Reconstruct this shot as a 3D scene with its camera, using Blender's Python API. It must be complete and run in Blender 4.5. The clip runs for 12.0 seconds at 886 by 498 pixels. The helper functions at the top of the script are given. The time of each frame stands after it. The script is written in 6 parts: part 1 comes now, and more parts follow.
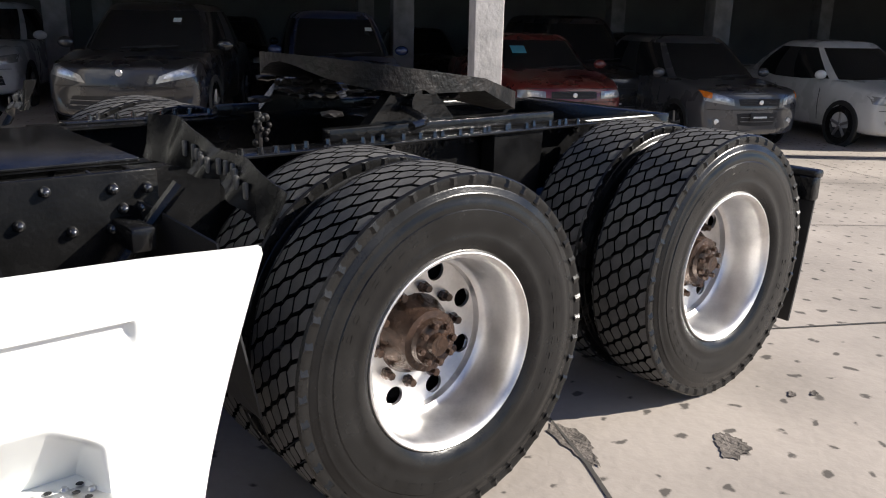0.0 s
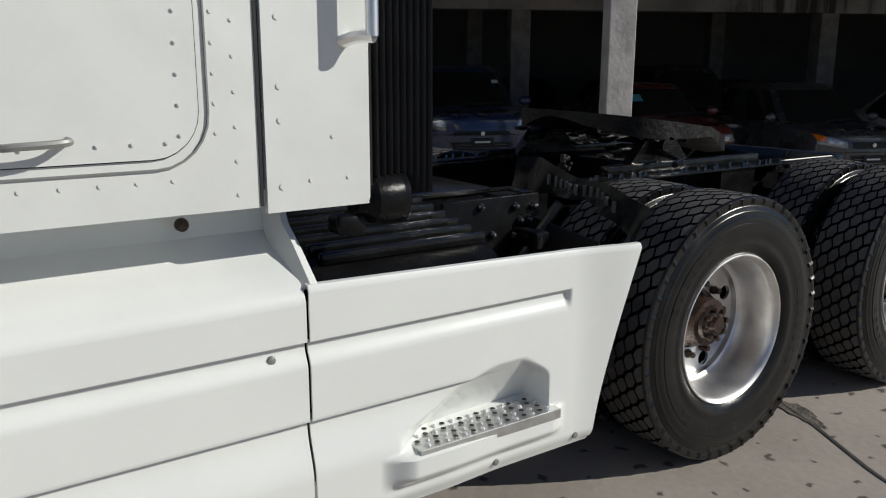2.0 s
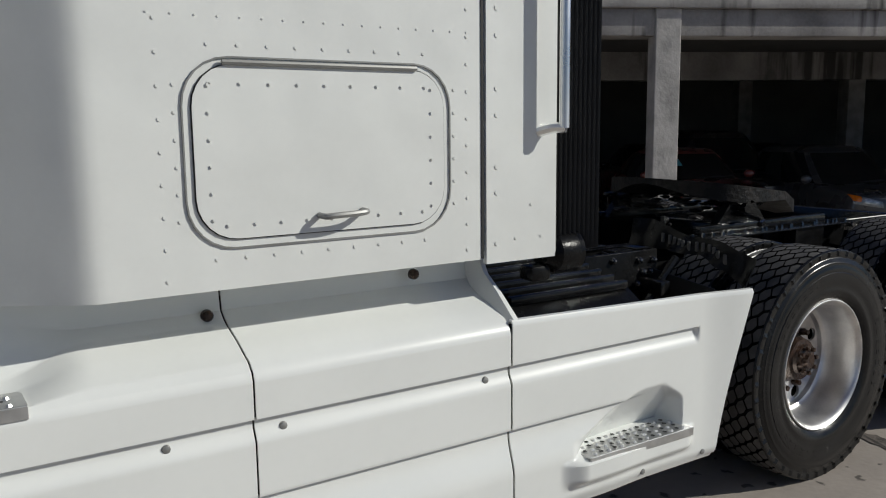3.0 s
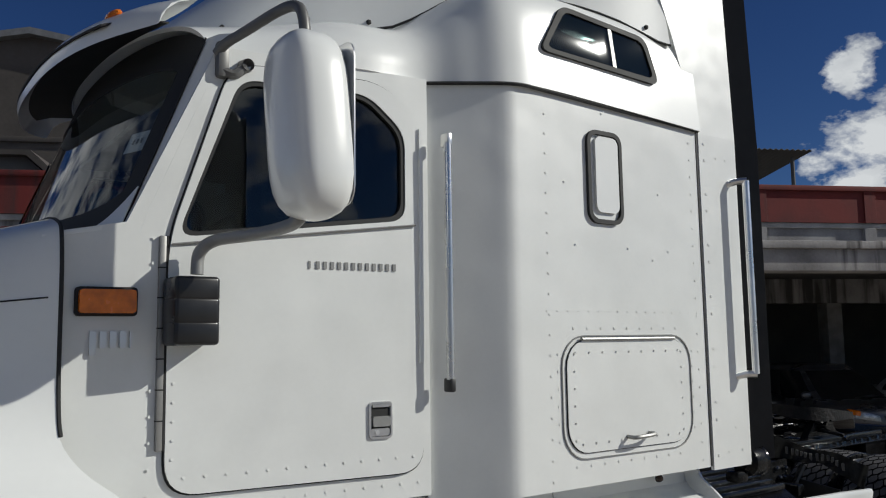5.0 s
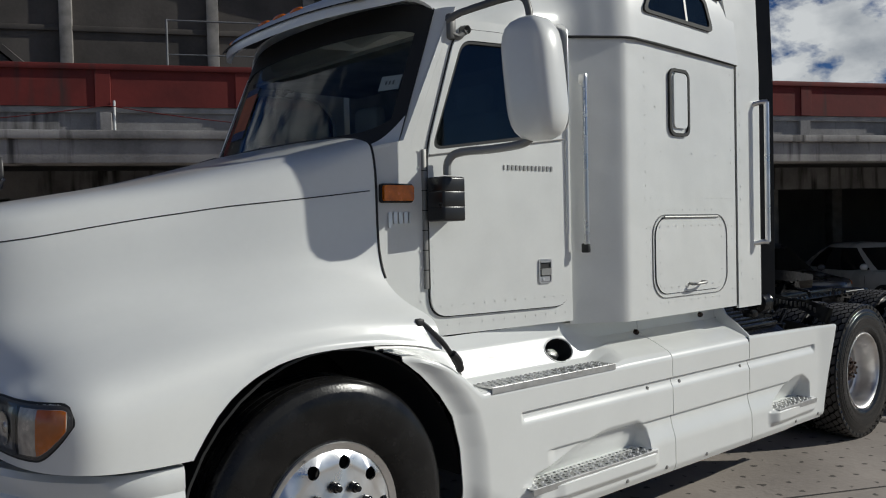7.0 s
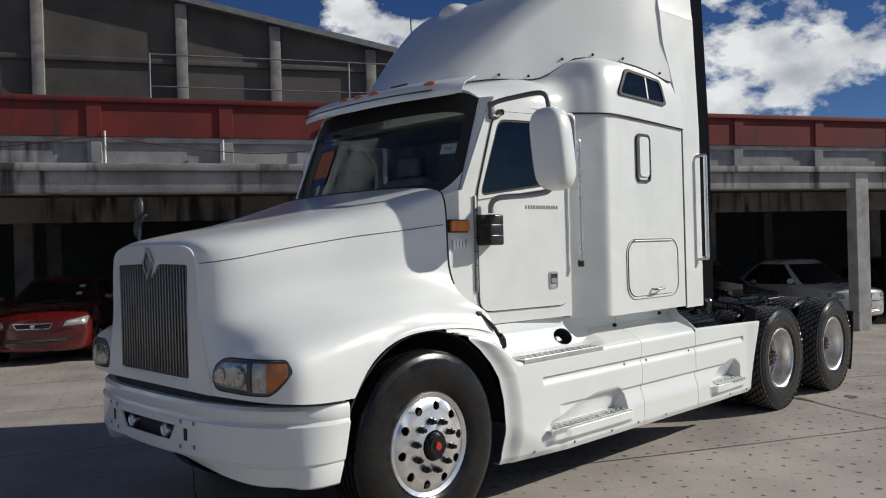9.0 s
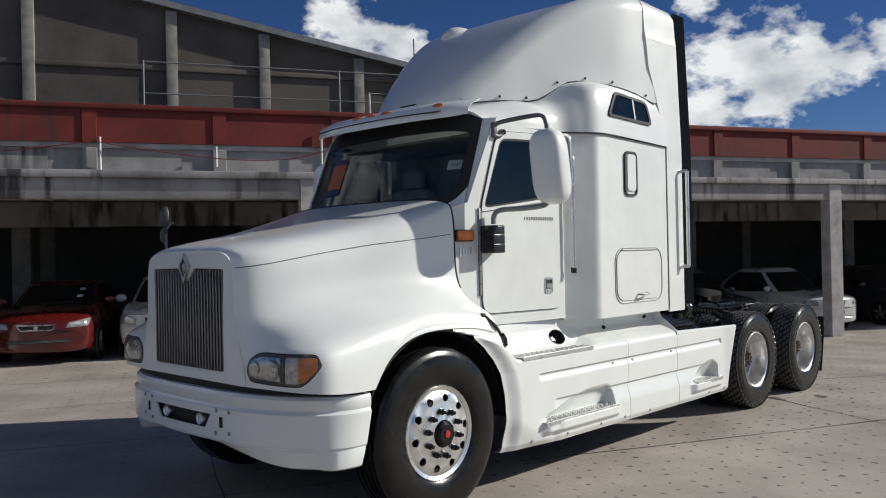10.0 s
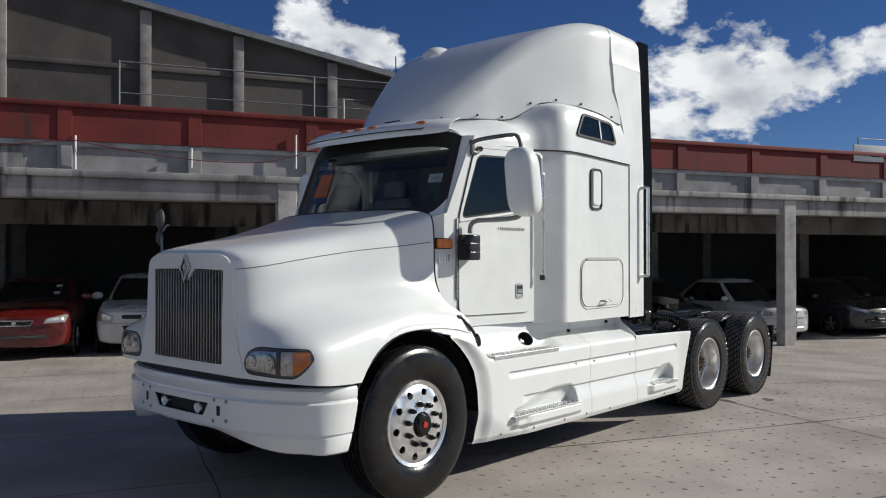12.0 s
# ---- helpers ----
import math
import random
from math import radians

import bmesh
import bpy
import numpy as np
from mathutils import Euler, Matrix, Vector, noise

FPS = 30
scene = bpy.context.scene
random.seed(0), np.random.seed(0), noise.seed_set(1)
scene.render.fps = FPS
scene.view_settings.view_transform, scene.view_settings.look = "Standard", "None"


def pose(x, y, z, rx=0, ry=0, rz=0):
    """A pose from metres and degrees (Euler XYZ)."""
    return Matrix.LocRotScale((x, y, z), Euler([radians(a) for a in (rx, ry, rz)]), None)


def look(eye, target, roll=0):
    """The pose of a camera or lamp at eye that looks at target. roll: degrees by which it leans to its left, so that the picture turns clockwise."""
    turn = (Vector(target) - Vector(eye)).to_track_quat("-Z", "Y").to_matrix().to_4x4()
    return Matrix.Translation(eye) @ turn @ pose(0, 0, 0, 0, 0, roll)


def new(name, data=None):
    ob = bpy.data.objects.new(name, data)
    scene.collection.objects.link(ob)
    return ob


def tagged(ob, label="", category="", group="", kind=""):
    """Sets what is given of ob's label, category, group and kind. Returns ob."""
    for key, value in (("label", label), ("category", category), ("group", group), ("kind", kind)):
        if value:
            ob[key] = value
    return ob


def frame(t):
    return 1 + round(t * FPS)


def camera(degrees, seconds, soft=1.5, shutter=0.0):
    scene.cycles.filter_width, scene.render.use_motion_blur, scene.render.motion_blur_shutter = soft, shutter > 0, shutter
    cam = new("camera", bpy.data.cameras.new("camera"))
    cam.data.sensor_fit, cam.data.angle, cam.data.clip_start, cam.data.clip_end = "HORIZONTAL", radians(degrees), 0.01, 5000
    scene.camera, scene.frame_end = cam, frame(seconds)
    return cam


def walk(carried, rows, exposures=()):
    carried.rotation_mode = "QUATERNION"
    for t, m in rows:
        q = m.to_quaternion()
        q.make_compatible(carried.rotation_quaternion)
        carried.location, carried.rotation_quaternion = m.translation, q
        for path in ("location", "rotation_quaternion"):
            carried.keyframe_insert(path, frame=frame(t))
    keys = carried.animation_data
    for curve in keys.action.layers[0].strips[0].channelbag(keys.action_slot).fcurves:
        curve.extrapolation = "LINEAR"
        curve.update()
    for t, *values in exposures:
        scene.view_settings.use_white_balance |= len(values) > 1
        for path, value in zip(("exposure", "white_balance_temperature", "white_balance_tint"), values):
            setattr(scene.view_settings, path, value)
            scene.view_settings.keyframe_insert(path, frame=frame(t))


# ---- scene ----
cam = camera(56.6, 12.0, soft=1.1)
PATH = [
    (0, (3.67, -2.779, 1.398), (4.905, -1.303, 0.853), 1.2),
    (0.5, (3.44, -2.849, 1.414), (4.657, -1.348, 0.903), 2.2),
    (1, (3.14, -2.963, 1.438), (4.292, -1.4, 0.962), 1.0),
    (1.5, (2.818, -2.974, 1.46), (3.961, -1.394, 1.016), 1.7),
    (2, (2.494, -2.969, 1.47), (3.608, -1.368, 1.029), 0.2),
    (2.5, (2.153, -3.05, 1.493), (3.244, -1.412, 1.135), -0.5),
    (4.5, (0.591, -3.381, 1.665), (1.751, -1.752, 1.708), -0.6),
    (5, (0.185, -3.438, 1.691), (1.356, -1.832, 1.915), -0.8),
    (5.5, (-0.185, -3.523, 1.676), (1.004, -1.926, 1.867), -2.0),
    (6, (-0.597, -3.629, 1.698), (0.679, -2.095, 1.84), -1.3),
    (6.5, (-0.993, -3.735, 1.669), (0.293, -2.205, 1.724), -1.2),
    (7, (-1.421, -3.848, 1.661), (-0.119, -2.332, 1.61), -1.3),
    (9, (-2.977, -4.659, 1.688), (-1.576, -3.232, 1.683), -1.6),
    (9.5, (-3.205, -4.825, 1.689), (-1.839, -3.364, 1.67), -2.5),
    (10, (-3.471, -4.904, 1.704), (-2.038, -3.509, 1.712), -1.2),
    (10.5, (-3.661, -4.972, 1.713), (-2.176, -3.632, 1.728), -1.5),
    (11, (-3.796, -5.096, 1.72), (-2.321, -3.746, 1.74), -1.2),
    (11.5, (-3.88, -5.161, 1.728), (-2.397, -3.819, 1.752), -0.5),
    (12, (-3.905, -5.178, 1.72), (-2.417, -3.843, 1.738), 0.0),
]
EXPOSURES = [(0, 1.12, 6600, 10), (0.5, 0.94, 6550, 9), (1, 0.52, 6500, 8), (1.5, 0.09, 6450, 6), (2.5, -0.26, 6350, 6), (4.5, -0.51, 6350, 6), (5.5, -0.15, 6250, 7), (7, -0.47, 6300, 6), (9, -0.05, 6400, 7), (12, 0.13, 6350, 7)]
walk(cam, [(t, look(e, a, r)) for t, e, a, r in PATH], EXPOSURES)

from mathutils.bvhtree import BVHTree

# world, sun and exposure
SUN_DIR = Vector((0.79, -0.613, 0.57)).normalized()
SUN_EL = math.asin(SUN_DIR.z)
SUN_AZ = math.atan2(SUN_DIR.x, SUN_DIR.y)

world = bpy.data.worlds.new("world")
scene.world = world
world.use_nodes = True


def build_sky():
    nt = world.node_tree
    n, lk = nt.nodes, nt.links
    n.clear()
    out, bg = n.new("ShaderNodeOutputWorld"), n.new("ShaderNodeBackground")
    sky = n.new("ShaderNodeTexSky")
    sky.sky_type, sky.sun_disc = "NISHITA", False
    sky.sun_elevation, sky.sun_rotation = SUN_EL, SUN_AZ
    sky.altitude, sky.air_density, sky.dust_density, sky.ozone_density = 2200, 1.0, 0.1, 5.0
    co = n.new("ShaderNodeTexCoord")

    def lump(direction, size, soft):
        d = Vector(direction).normalized()
        dot = n.new("ShaderNodeVectorMath")
        dot.operation = "DOT_PRODUCT"
        dot.inputs[1].default_value = d
        lk.new(co.outputs["Generated"], dot.inputs[0])
        r = n.new("ShaderNodeMapRange")
        r.inputs["From Min"].default_value = math.cos(radians(size + soft))
        r.inputs["From Max"].default_value = math.cos(radians(max(size - soft, 0.0)))
        lk.new(dot.outputs["Value"], r.inputs["Value"])
        return r.outputs["Result"]

    def math_node(op, a, b):
        m = n.new("ShaderNodeMath")
        m.operation = op
        for k, v in enumerate((a, b)):
            if isinstance(v, (int, float)):
                m.inputs[k].default_value = v
            else:
                lk.new(v, m.inputs[k])
        return m.outputs[0]

    nz = n.new("ShaderNodeTexNoise")
    nz.inputs["Scale"].default_value, nz.inputs["Detail"].default_value = 19.0, 10.0
    nz.inputs["Roughness"].default_value = 0.58
    mp = n.new("ShaderNodeMapping")
    mp.inputs["Scale"].default_value = (1, 1, 1.7)
    lk.new(co.outputs["Generated"], mp.inputs["Vector"])
    lk.new(mp.outputs["Vector"], nz.inputs["Vector"])
    total = None
    for d, size, soft in CLOUDS:
        m = lump(d, size, soft)
        total = m if total is None else math_node("MAXIMUM", total, m)
    field = math_node("ADD", total, math_node("MULTIPLY", math_node("SUBTRACT", nz.outputs["Fac"], 0.5), 2.6))
    ramp = n.new("ShaderNodeValToRGB")
    ramp.color_ramp.elements[0].position, ramp.color_ramp.elements[1].position = 0.56, 0.95
    lk.new(field, ramp.inputs["Fac"])
    shade = n.new("ShaderNodeValToRGB")
    shade.color_ramp.elements[0].position, shade.color_ramp.elements[1].position = 0.35, 0.62
    shade.color_ramp.elements[0].color, shade.color_ramp.elements[1].color = (8, 8.5, 9.5, 1), (17.5, 17.5, 17.7, 1)
    nz2 = n.new("ShaderNodeTexNoise")
    nz2.inputs["Scale"].default_value, nz2.inputs["Detail"].default_value = 11.0, 6.0
    lk.new(mp.outputs["Vector"], nz2.inputs["Vector"])
    lk.new(nz2.outputs["Fac"], shade.inputs["Fac"])
    mix = n.new("ShaderNodeMix")
    mix.data_type = "RGBA"
    lk.new(ramp.outputs["Color"], mix.inputs["Factor"])
    hs = n.new("ShaderNodeHueSaturation")
    hs.inputs["Saturation"].default_value, hs.inputs["Hue"].default_value = 1.15, 0.514
    lk.new(sky.outputs["Color"], hs.inputs["Color"])
    lk.new(hs.outputs["Color"], mix.inputs["A"])
    lk.new(shade.outputs["Color"], mix.inputs["B"])
    lk.new(mix.outputs["Result"], bg.inputs["Color"])
    bg.inputs["Strength"].default_value = SKY_STRENGTH
    lk.new(bg.outputs[0], out.inputs["Surface"])


CLOUDS = [
    ((0.588, 0.763, 0.269), 1.21, 1.19),
    ((0.612, 0.747, 0.26), 1.68, 1.65),
    ((0.638, 0.727, 0.253), 1.76, 1.72),
    ((0.662, 0.709, 0.243), 1.52, 1.49),
    ((0.68, 0.694, 0.238), 0.90, 0.88),
    ((0.886, 0.434, 0.163), 3.00, 2.94),
    ((0.885, 0.42, 0.203), 2.46, 2.41),
    ((0.902, 0.377, 0.212), 1.91, 1.87),
    ((0.909, 0.38, 0.172), 2.07, 2.02),
    ((0.92, 0.337, 0.203), 1.76, 1.72),
    ((0.934, 0.296, 0.202), 1.68, 1.65),
    ((0.941, 0.264, 0.211), 1.36, 1.34),
    ((0.945, 0.237, 0.223), 1.05, 1.03),
    ((0.856, 0.43, 0.287), 1.29, 1.26),
    ((-0.3, 0.8, 0.4), 14.0, 9.0),
    ((-0.8, -0.3, 0.4), 18.0, 12.0),
    ((0.2, -0.8, 0.5), 20.0, 12.0),
]
SKY_STRENGTH = 0.047
build_sky()
sun_data = bpy.data.lights.new("sun", "SUN")
sun_data.energy, sun_data.angle, sun_data.color = 4.2, radians(0.53), (1.0, 0.95, 0.87)
sun = new("sun", sun_data)
sun.matrix_world = look(SUN_DIR * 40, (0, 0, 0))


# materials
def mat(name, base, rough=0.5, metal=0.0, vary=0.12, scale=6.0, fine=90.0, bump=0.0, coat=0.0, rough_vary=0.1, spec=0.5, dark=None, stain=0.0, rnd=0.0, wave=0.0):
    m = bpy.data.materials.new(name)
    m.use_nodes = True
    nt = m.node_tree
    n, lk = nt.nodes, nt.links
    b = n["Principled BSDF"]
    b.inputs["Metallic"].default_value, b.inputs["Specular IOR Level"].default_value = metal, spec
    b.inputs["Coat Weight"].default_value, b.inputs["Coat Roughness"].default_value = coat, 0.06
    co = n.new("ShaderNodeTexCoord")
    a, c = n.new("ShaderNodeTexNoise"), n.new("ShaderNodeTexNoise")
    a.inputs["Scale"].default_value, a.inputs["Detail"].default_value = scale, 6
    c.inputs["Scale"].default_value, c.inputs["Detail"].default_value = fine, 4
    for t in (a, c):
        lk.new(co.outputs["Object"], t.inputs["Vector"])
    ramp = n.new("ShaderNodeMix")
    ramp.data_type = "RGBA"
    lo = [v * (1 - vary) for v in base] if dark is None else dark
    ramp.inputs["A"].default_value, ramp.inputs["B"].default_value = (*lo, 1), (*[min(v * (1 + vary * 0.6), 1) for v in base], 1)
    mr = n.new("ShaderNodeMapRange")
    mr.inputs["From Min"].default_value, mr.inputs["From Max"].default_value = (0.3, 0.62) if not stain else (0.3 + stain * 0.1, 0.5)
    lk.new(a.outputs["Fac"], mr.inputs["Value"])
    ad = n.new("ShaderNodeMath")
    ad.operation = "MULTIPLY_ADD"
    ad.inputs[1].default_value, ad.inputs[2].default_value = 0.5, -0.25
    lk.new(c.outputs["Fac"], ad.inputs[0])
    sm = n.new("ShaderNodeMath")
    sm.use_clamp = True
    lk.new(mr.outputs[0], sm.inputs[0])
    lk.new(ad.outputs[0], sm.inputs[1])
    lk.new(sm.outputs[0], ramp.inputs["Factor"])
    col = ramp.outputs["Result"]
    if rnd:
        oi = n.new("ShaderNodeObjectInfo")
        hv = n.new("ShaderNodeHueSaturation")
        rr = n.new("ShaderNodeMapRange")
        rr.inputs["To Min"].default_value, rr.inputs["To Max"].default_value = 1 - rnd, 1 + rnd
        lk.new(oi.outputs["Random"], rr.inputs["Value"])
        lk.new(rr.outputs[0], hv.inputs["Value"])
        lk.new(col, hv.inputs["Color"])
        col = hv.outputs["Color"]
    lk.new(col, b.inputs["Base Color"])
    rg = n.new("ShaderNodeMapRange")
    rg.inputs["To Min"].default_value, rg.inputs["To Max"].default_value = max(rough - rough_vary, 0.02), min(rough + rough_vary, 1)
    lk.new(a.outputs["Fac"], rg.inputs["Value"])
    lk.new(rg.outputs[0], b.inputs["Roughness"])
    if bump:
        bp = n.new("ShaderNodeBump")
        bp.inputs["Strength"].default_value, bp.inputs["Distance"].default_value = 1.0, bump
        lk.new(c.outputs["Fac"], bp.inputs["Height"])
        lk.new(bp.outputs[0], b.inputs["Normal"])
    if wave:
        # slow waviness of pressed and moulded panels
        wn, wb = n.new("ShaderNodeTexNoise"), n.new("ShaderNodeBump")
        wn.inputs["Scale"].default_value, wn.inputs["Detail"].default_value = 5.0, 1.0
        lk.new(co.outputs["Object"], wn.inputs["Vector"])
        wb.inputs["Strength"].default_value, wb.inputs["Distance"].default_value = 1.0, wave
        lk.new(wn.outputs["Fac"], wb.inputs["Height"])
        lk.new(wb.outputs[0], b.inputs["Normal"])
    return m


def glass(name, tint, rough=0.02):
    m = bpy.data.materials.new(name)
    m.use_nodes = True
    n, lk = m.node_tree.nodes, m.node_tree.links
    out = n["Material Output"]
    n.remove(n["Principled BSDF"])
    tr, gl, mx, fr = n.new("ShaderNodeBsdfTransparent"), n.new("ShaderNodeBsdfGlossy"), n.new("ShaderNodeMixShader"), n.new("ShaderNodeLayerWeight")
    tr.inputs["Color"].default_value = (*tint, 1)
    gl.inputs["Roughness"].default_value = rough
    fr.inputs["Blend"].default_value = 0.5
    pw, ad = n.new("ShaderNodeMath"), n.new("ShaderNodeMath")
    pw.operation, ad.operation = "POWER", "MULTIPLY_ADD"
    pw.inputs[1].default_value, ad.inputs[1].default_value, ad.inputs[2].default_value = 5.0, 0.94, 0.06
    lk.new(fr.outputs["Facing"], pw.inputs[0])
    lk.new(pw.outputs[0], ad.inputs[0])
    lk.new(ad.outputs[0], mx.inputs["Fac"])
    lk.new(tr.outputs[0], mx.inputs[1])
    lk.new(gl.outputs[0], mx.inputs[2])
    lk.new(mx.outputs[0], out.inputs["Surface"])
    return m


M = {}
M["white"] = mat("white_paint", (0.80, 0.81, 0.785), 0.30, vary=0.03, scale=2.5, fine=40, coat=0.6, rough_vary=0.06)
M["white_panel"] = mat("white_painted_panel", (0.76, 0.77, 0.745), 0.36, vary=0.05, scale=3.0, fine=60, coat=0.3, rough_vary=0.08, wave=0.006)
M["black"] = mat("black_chassis_paint", (0.008, 0.008, 0.0084), 0.16, vary=0.5, scale=9, fine=70, bump=0.0015, rough_vary=0.08, spec=0.36)
M["black_plastic"] = mat("black_plastic", (0.018, 0.018, 0.019), 0.45, vary=0.3, scale=9, fine=140, bump=0.0006)
M["base_plastic"] = mat("shiny_black_plastic", (0.014, 0.014, 0.015), 0.3, vary=0.3, scale=9, fine=140)
M["flap"] = mat("oily_black_rubber", (0.007, 0.007, 0.0072), 0.26, vary=0.4, scale=12, fine=90, bump=0.001, spec=0.13)
M["gap"] = mat("dark_rubber_seal", (0.018, 0.018, 0.018), 0.7, vary=0.2)
M["rubber"] = mat("tyre_rubber", (0.010, 0.0098, 0.0098), 0.24, vary=0.35, scale=11, fine=120, bump=0.0005, rough_vary=0.12, spec=0.32)
M["tread"] = mat("worn_tread_rubber", (0.078, 0.075, 0.072), 0.7, vary=0.35, scale=14, fine=160, bump=0.001)
M["alu"] = mat("polished_aluminium", (0.88, 0.88, 0.87), 0.30, metal=1.0, vary=0.12, scale=7, fine=60, rough_vary=0.12)
M["alu_tread"] = mat("aluminium_tread_plate", (0.62, 0.62, 0.61), 0.38, metal=0.85, vary=0.15, scale=20, fine=120)
M["brushed"] = mat("brushed_dull_aluminium", (0.78, 0.765, 0.75), 0.42, metal=1.0, vary=0.22, scale=8, fine=110, rough_vary=0.14, bump=0.0004)
M["chrome"] = mat("chrome", (0.74, 0.735, 0.73), 0.28, metal=1.0, vary=0.05, rough_vary=0.05)
M["steel"] = mat("grey_painted_steel", (0.28, 0.28, 0.27), 0.45, metal=0.4, vary=0.15)
M["arm_steel"] = mat("weathered_arm_steel", (0.15, 0.148, 0.142), 0.45, metal=0.4, vary=0.2)
M["rust"] = mat("greasy_rusty_hub_steel", (0.050, 0.029, 0.020), 0.25, metal=0.3, vary=0.5, scale=22, fine=90, bump=0.003)
M["coupling"] = mat("greasy_coupling_steel", (0.012, 0.0105, 0.010), 0.5, vary=0.5, scale=7, fine=40, bump=0.006, rough_vary=0.22, spec=0.22, dark=(0.006, 0.006, 0.006), stain=1.6)
M["bolt"] = mat("oily_bolt_head", (0.14, 0.14, 0.142), 0.14, metal=0.9, vary=0.4, scale=30)
M["lamp_frame"] = mat("grey_lamp_frame", (0.075, 0.073, 0.07), 0.45, vary=0.2)
M["smoke"] = mat("clear_signal_plastic", (0.66, 0.60, 0.55), 0.25, metal=0.15, vary=0.35, scale=30, coat=0.4)
M["glass"] = glass("tinted_glass", (0.34, 0.38, 0.38))
M["shield"] = glass("windscreen_glass", (0.66, 0.70, 0.69))
M["lens"] = glass("clear_lens", (0.86, 0.86, 0.84))
M["amber"] = mat("amber_lens", (0.70, 0.17, 0.008), 0.25, vary=0.2, scale=30, coat=0.3)
M["lens_white"] = mat("frosted_fog_lamp_lens", (0.72, 0.70, 0.66), 0.2, vary=0.2, scale=40, coat=0.6)
M["red_lens"] = mat("red_plastic", (0.45, 0.03, 0.02), 0.25, vary=0.2)
M["cab_trim"] = mat("grey_cab_trim", (0.36, 0.36, 0.35), 0.8, vary=0.3)
# seat cloth, and the grey that imitates cloud reflection behind the sleeper panes
M["seat"] = mat("grey_seat_cloth_and_pane_sheen", (0.50, 0.51, 0.49), 0.9, vary=0.2)
M["orange"] = mat("orange_paper", (0.42, 0.12, 0.05), 0.8, vary=0.15)
M["blue_paper"] = mat("blue_paper", (0.03, 0.05, 0.12), 0.8, vary=0.15)
M["paper"] = mat("white_paper_sticker", (0.75, 0.76, 0.74), 0.7, vary=0.05)
M["grille"] = mat("grille_bar_metal", (0.26, 0.25, 0.245), 0.40, metal=0.7, vary=0.15)
M["pillar"] = mat("whitewashed_pillar", (0.44, 0.42, 0.40), 0.85, vary=0.3, scale=3, fine=18, bump=0.006)
M["red_paint"] = mat("red_facade_paint", (0.17, 0.024, 0.02), 0.8, vary=0.3, scale=1.2, fine=14, bump=0.003)
def mould(m, lo, hi):
    """Dark mould streaks running down a wall."""
    n, lk = m.node_tree.nodes, m.node_tree.links
    b = n["Principled BSDF"]
    base = b.inputs["Base Color"].links[0].from_socket
    co, mp = n.new("ShaderNodeTexCoord"), n.new("ShaderNodeMapping")
    mp.inputs["Scale"].default_value = (5.0, 5.0, 0.55)
    nz, big = n.new("ShaderNodeTexNoise"), n.new("ShaderNodeTexNoise")
    nz.inputs["Scale"].default_value, nz.inputs["Detail"].default_value = 1.0, 8
    big.inputs["Scale"].default_value, big.inputs["Detail"].default_value = 0.33, 2
    lk.new(co.outputs["Object"], mp.inputs["Vector"])
    lk.new(mp.outputs["Vector"], nz.inputs["Vector"])
    lk.new(co.outputs["Object"], big.inputs["Vector"])
    ad = n.new("ShaderNodeMath")
    lk.new(nz.outputs["Fac"], ad.inputs[0])
    lk.new(big.outputs["Fac"], ad.inputs[1])
    mr = n.new("ShaderNodeMapRange")
    mr.inputs["From Min"].default_value, mr.inputs["From Max"].default_value, mr.inputs["To Max"].default_value = lo, hi, 0.9
    lk.new(ad.outputs[0], mr.inputs["Value"])
    mx = n.new("ShaderNodeMix")
    mx.data_type = "RGBA"
    mx.inputs["B"].default_value = (0.035, 0.032, 0.03, 1)
    lk.new(mr.outputs[0], mx.inputs["Factor"])
    lk.new(base, mx.inputs["A"])
    lk.new(mx.outputs["Result"], b.inputs["Base Color"])
    return m


M["beam"] = mould(mat("mould_streaked_beam", (0.32, 0.305, 0.295), 0.85, vary=0.4, scale=1.1, fine=22, bump=0.004), 1.06, 1.22)
M["plaster"] = mould(mat("whitewashed_plaster", (0.34, 0.325, 0.32), 0.9, vary=0.35, scale=1.6, fine=26, bump=0.004), 1.14, 1.36)
M["red_paint"] = mould(M["red_paint"], 1.14, 1.40)
# low tone deepens the garage's shade; also serves the dark roof clutter
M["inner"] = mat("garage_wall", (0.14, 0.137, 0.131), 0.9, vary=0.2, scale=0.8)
M["shed"] = mat("weathered_shed_wall", (0.10, 0.088, 0.079), 0.9, vary=0.35, scale=0.7, fine=12, bump=0.004)
M["roof_edge"] = mat("grey_roof_metal", (0.22, 0.225, 0.23), 0.6, metal=0.3, vary=0.2)
# shed post grey; on the inner pillars it stands in for deeper shade
M["timber"] = mat("grey_post_and_shaded_pillar", (0.24, 0.225, 0.21), 0.8, vary=0.3, scale=4)

M["car_lamp"] = mat("headlight_plastic", (0.30, 0.30, 0.29), 0.18, metal=0.3, vary=0.2, scale=20, coat=0.6)
M["lamp_inside"] = mat("headlight_reflector", (0.66, 0.64, 0.61), 0.20, metal=0.6, vary=0.4, scale=25)

# mesh helpers
def mesh_of(bm, name, material, smooth=True):
    me = bpy.data.meshes.new(name)
    bm.normal_update()
    bm.to_mesh(me)
    bm.free()
    me.materials.append(material)
    for p in me.polygons:
        p.use_smooth = smooth
    if smooth:
        me.set_sharp_from_angle(angle=radians(38))
    return me


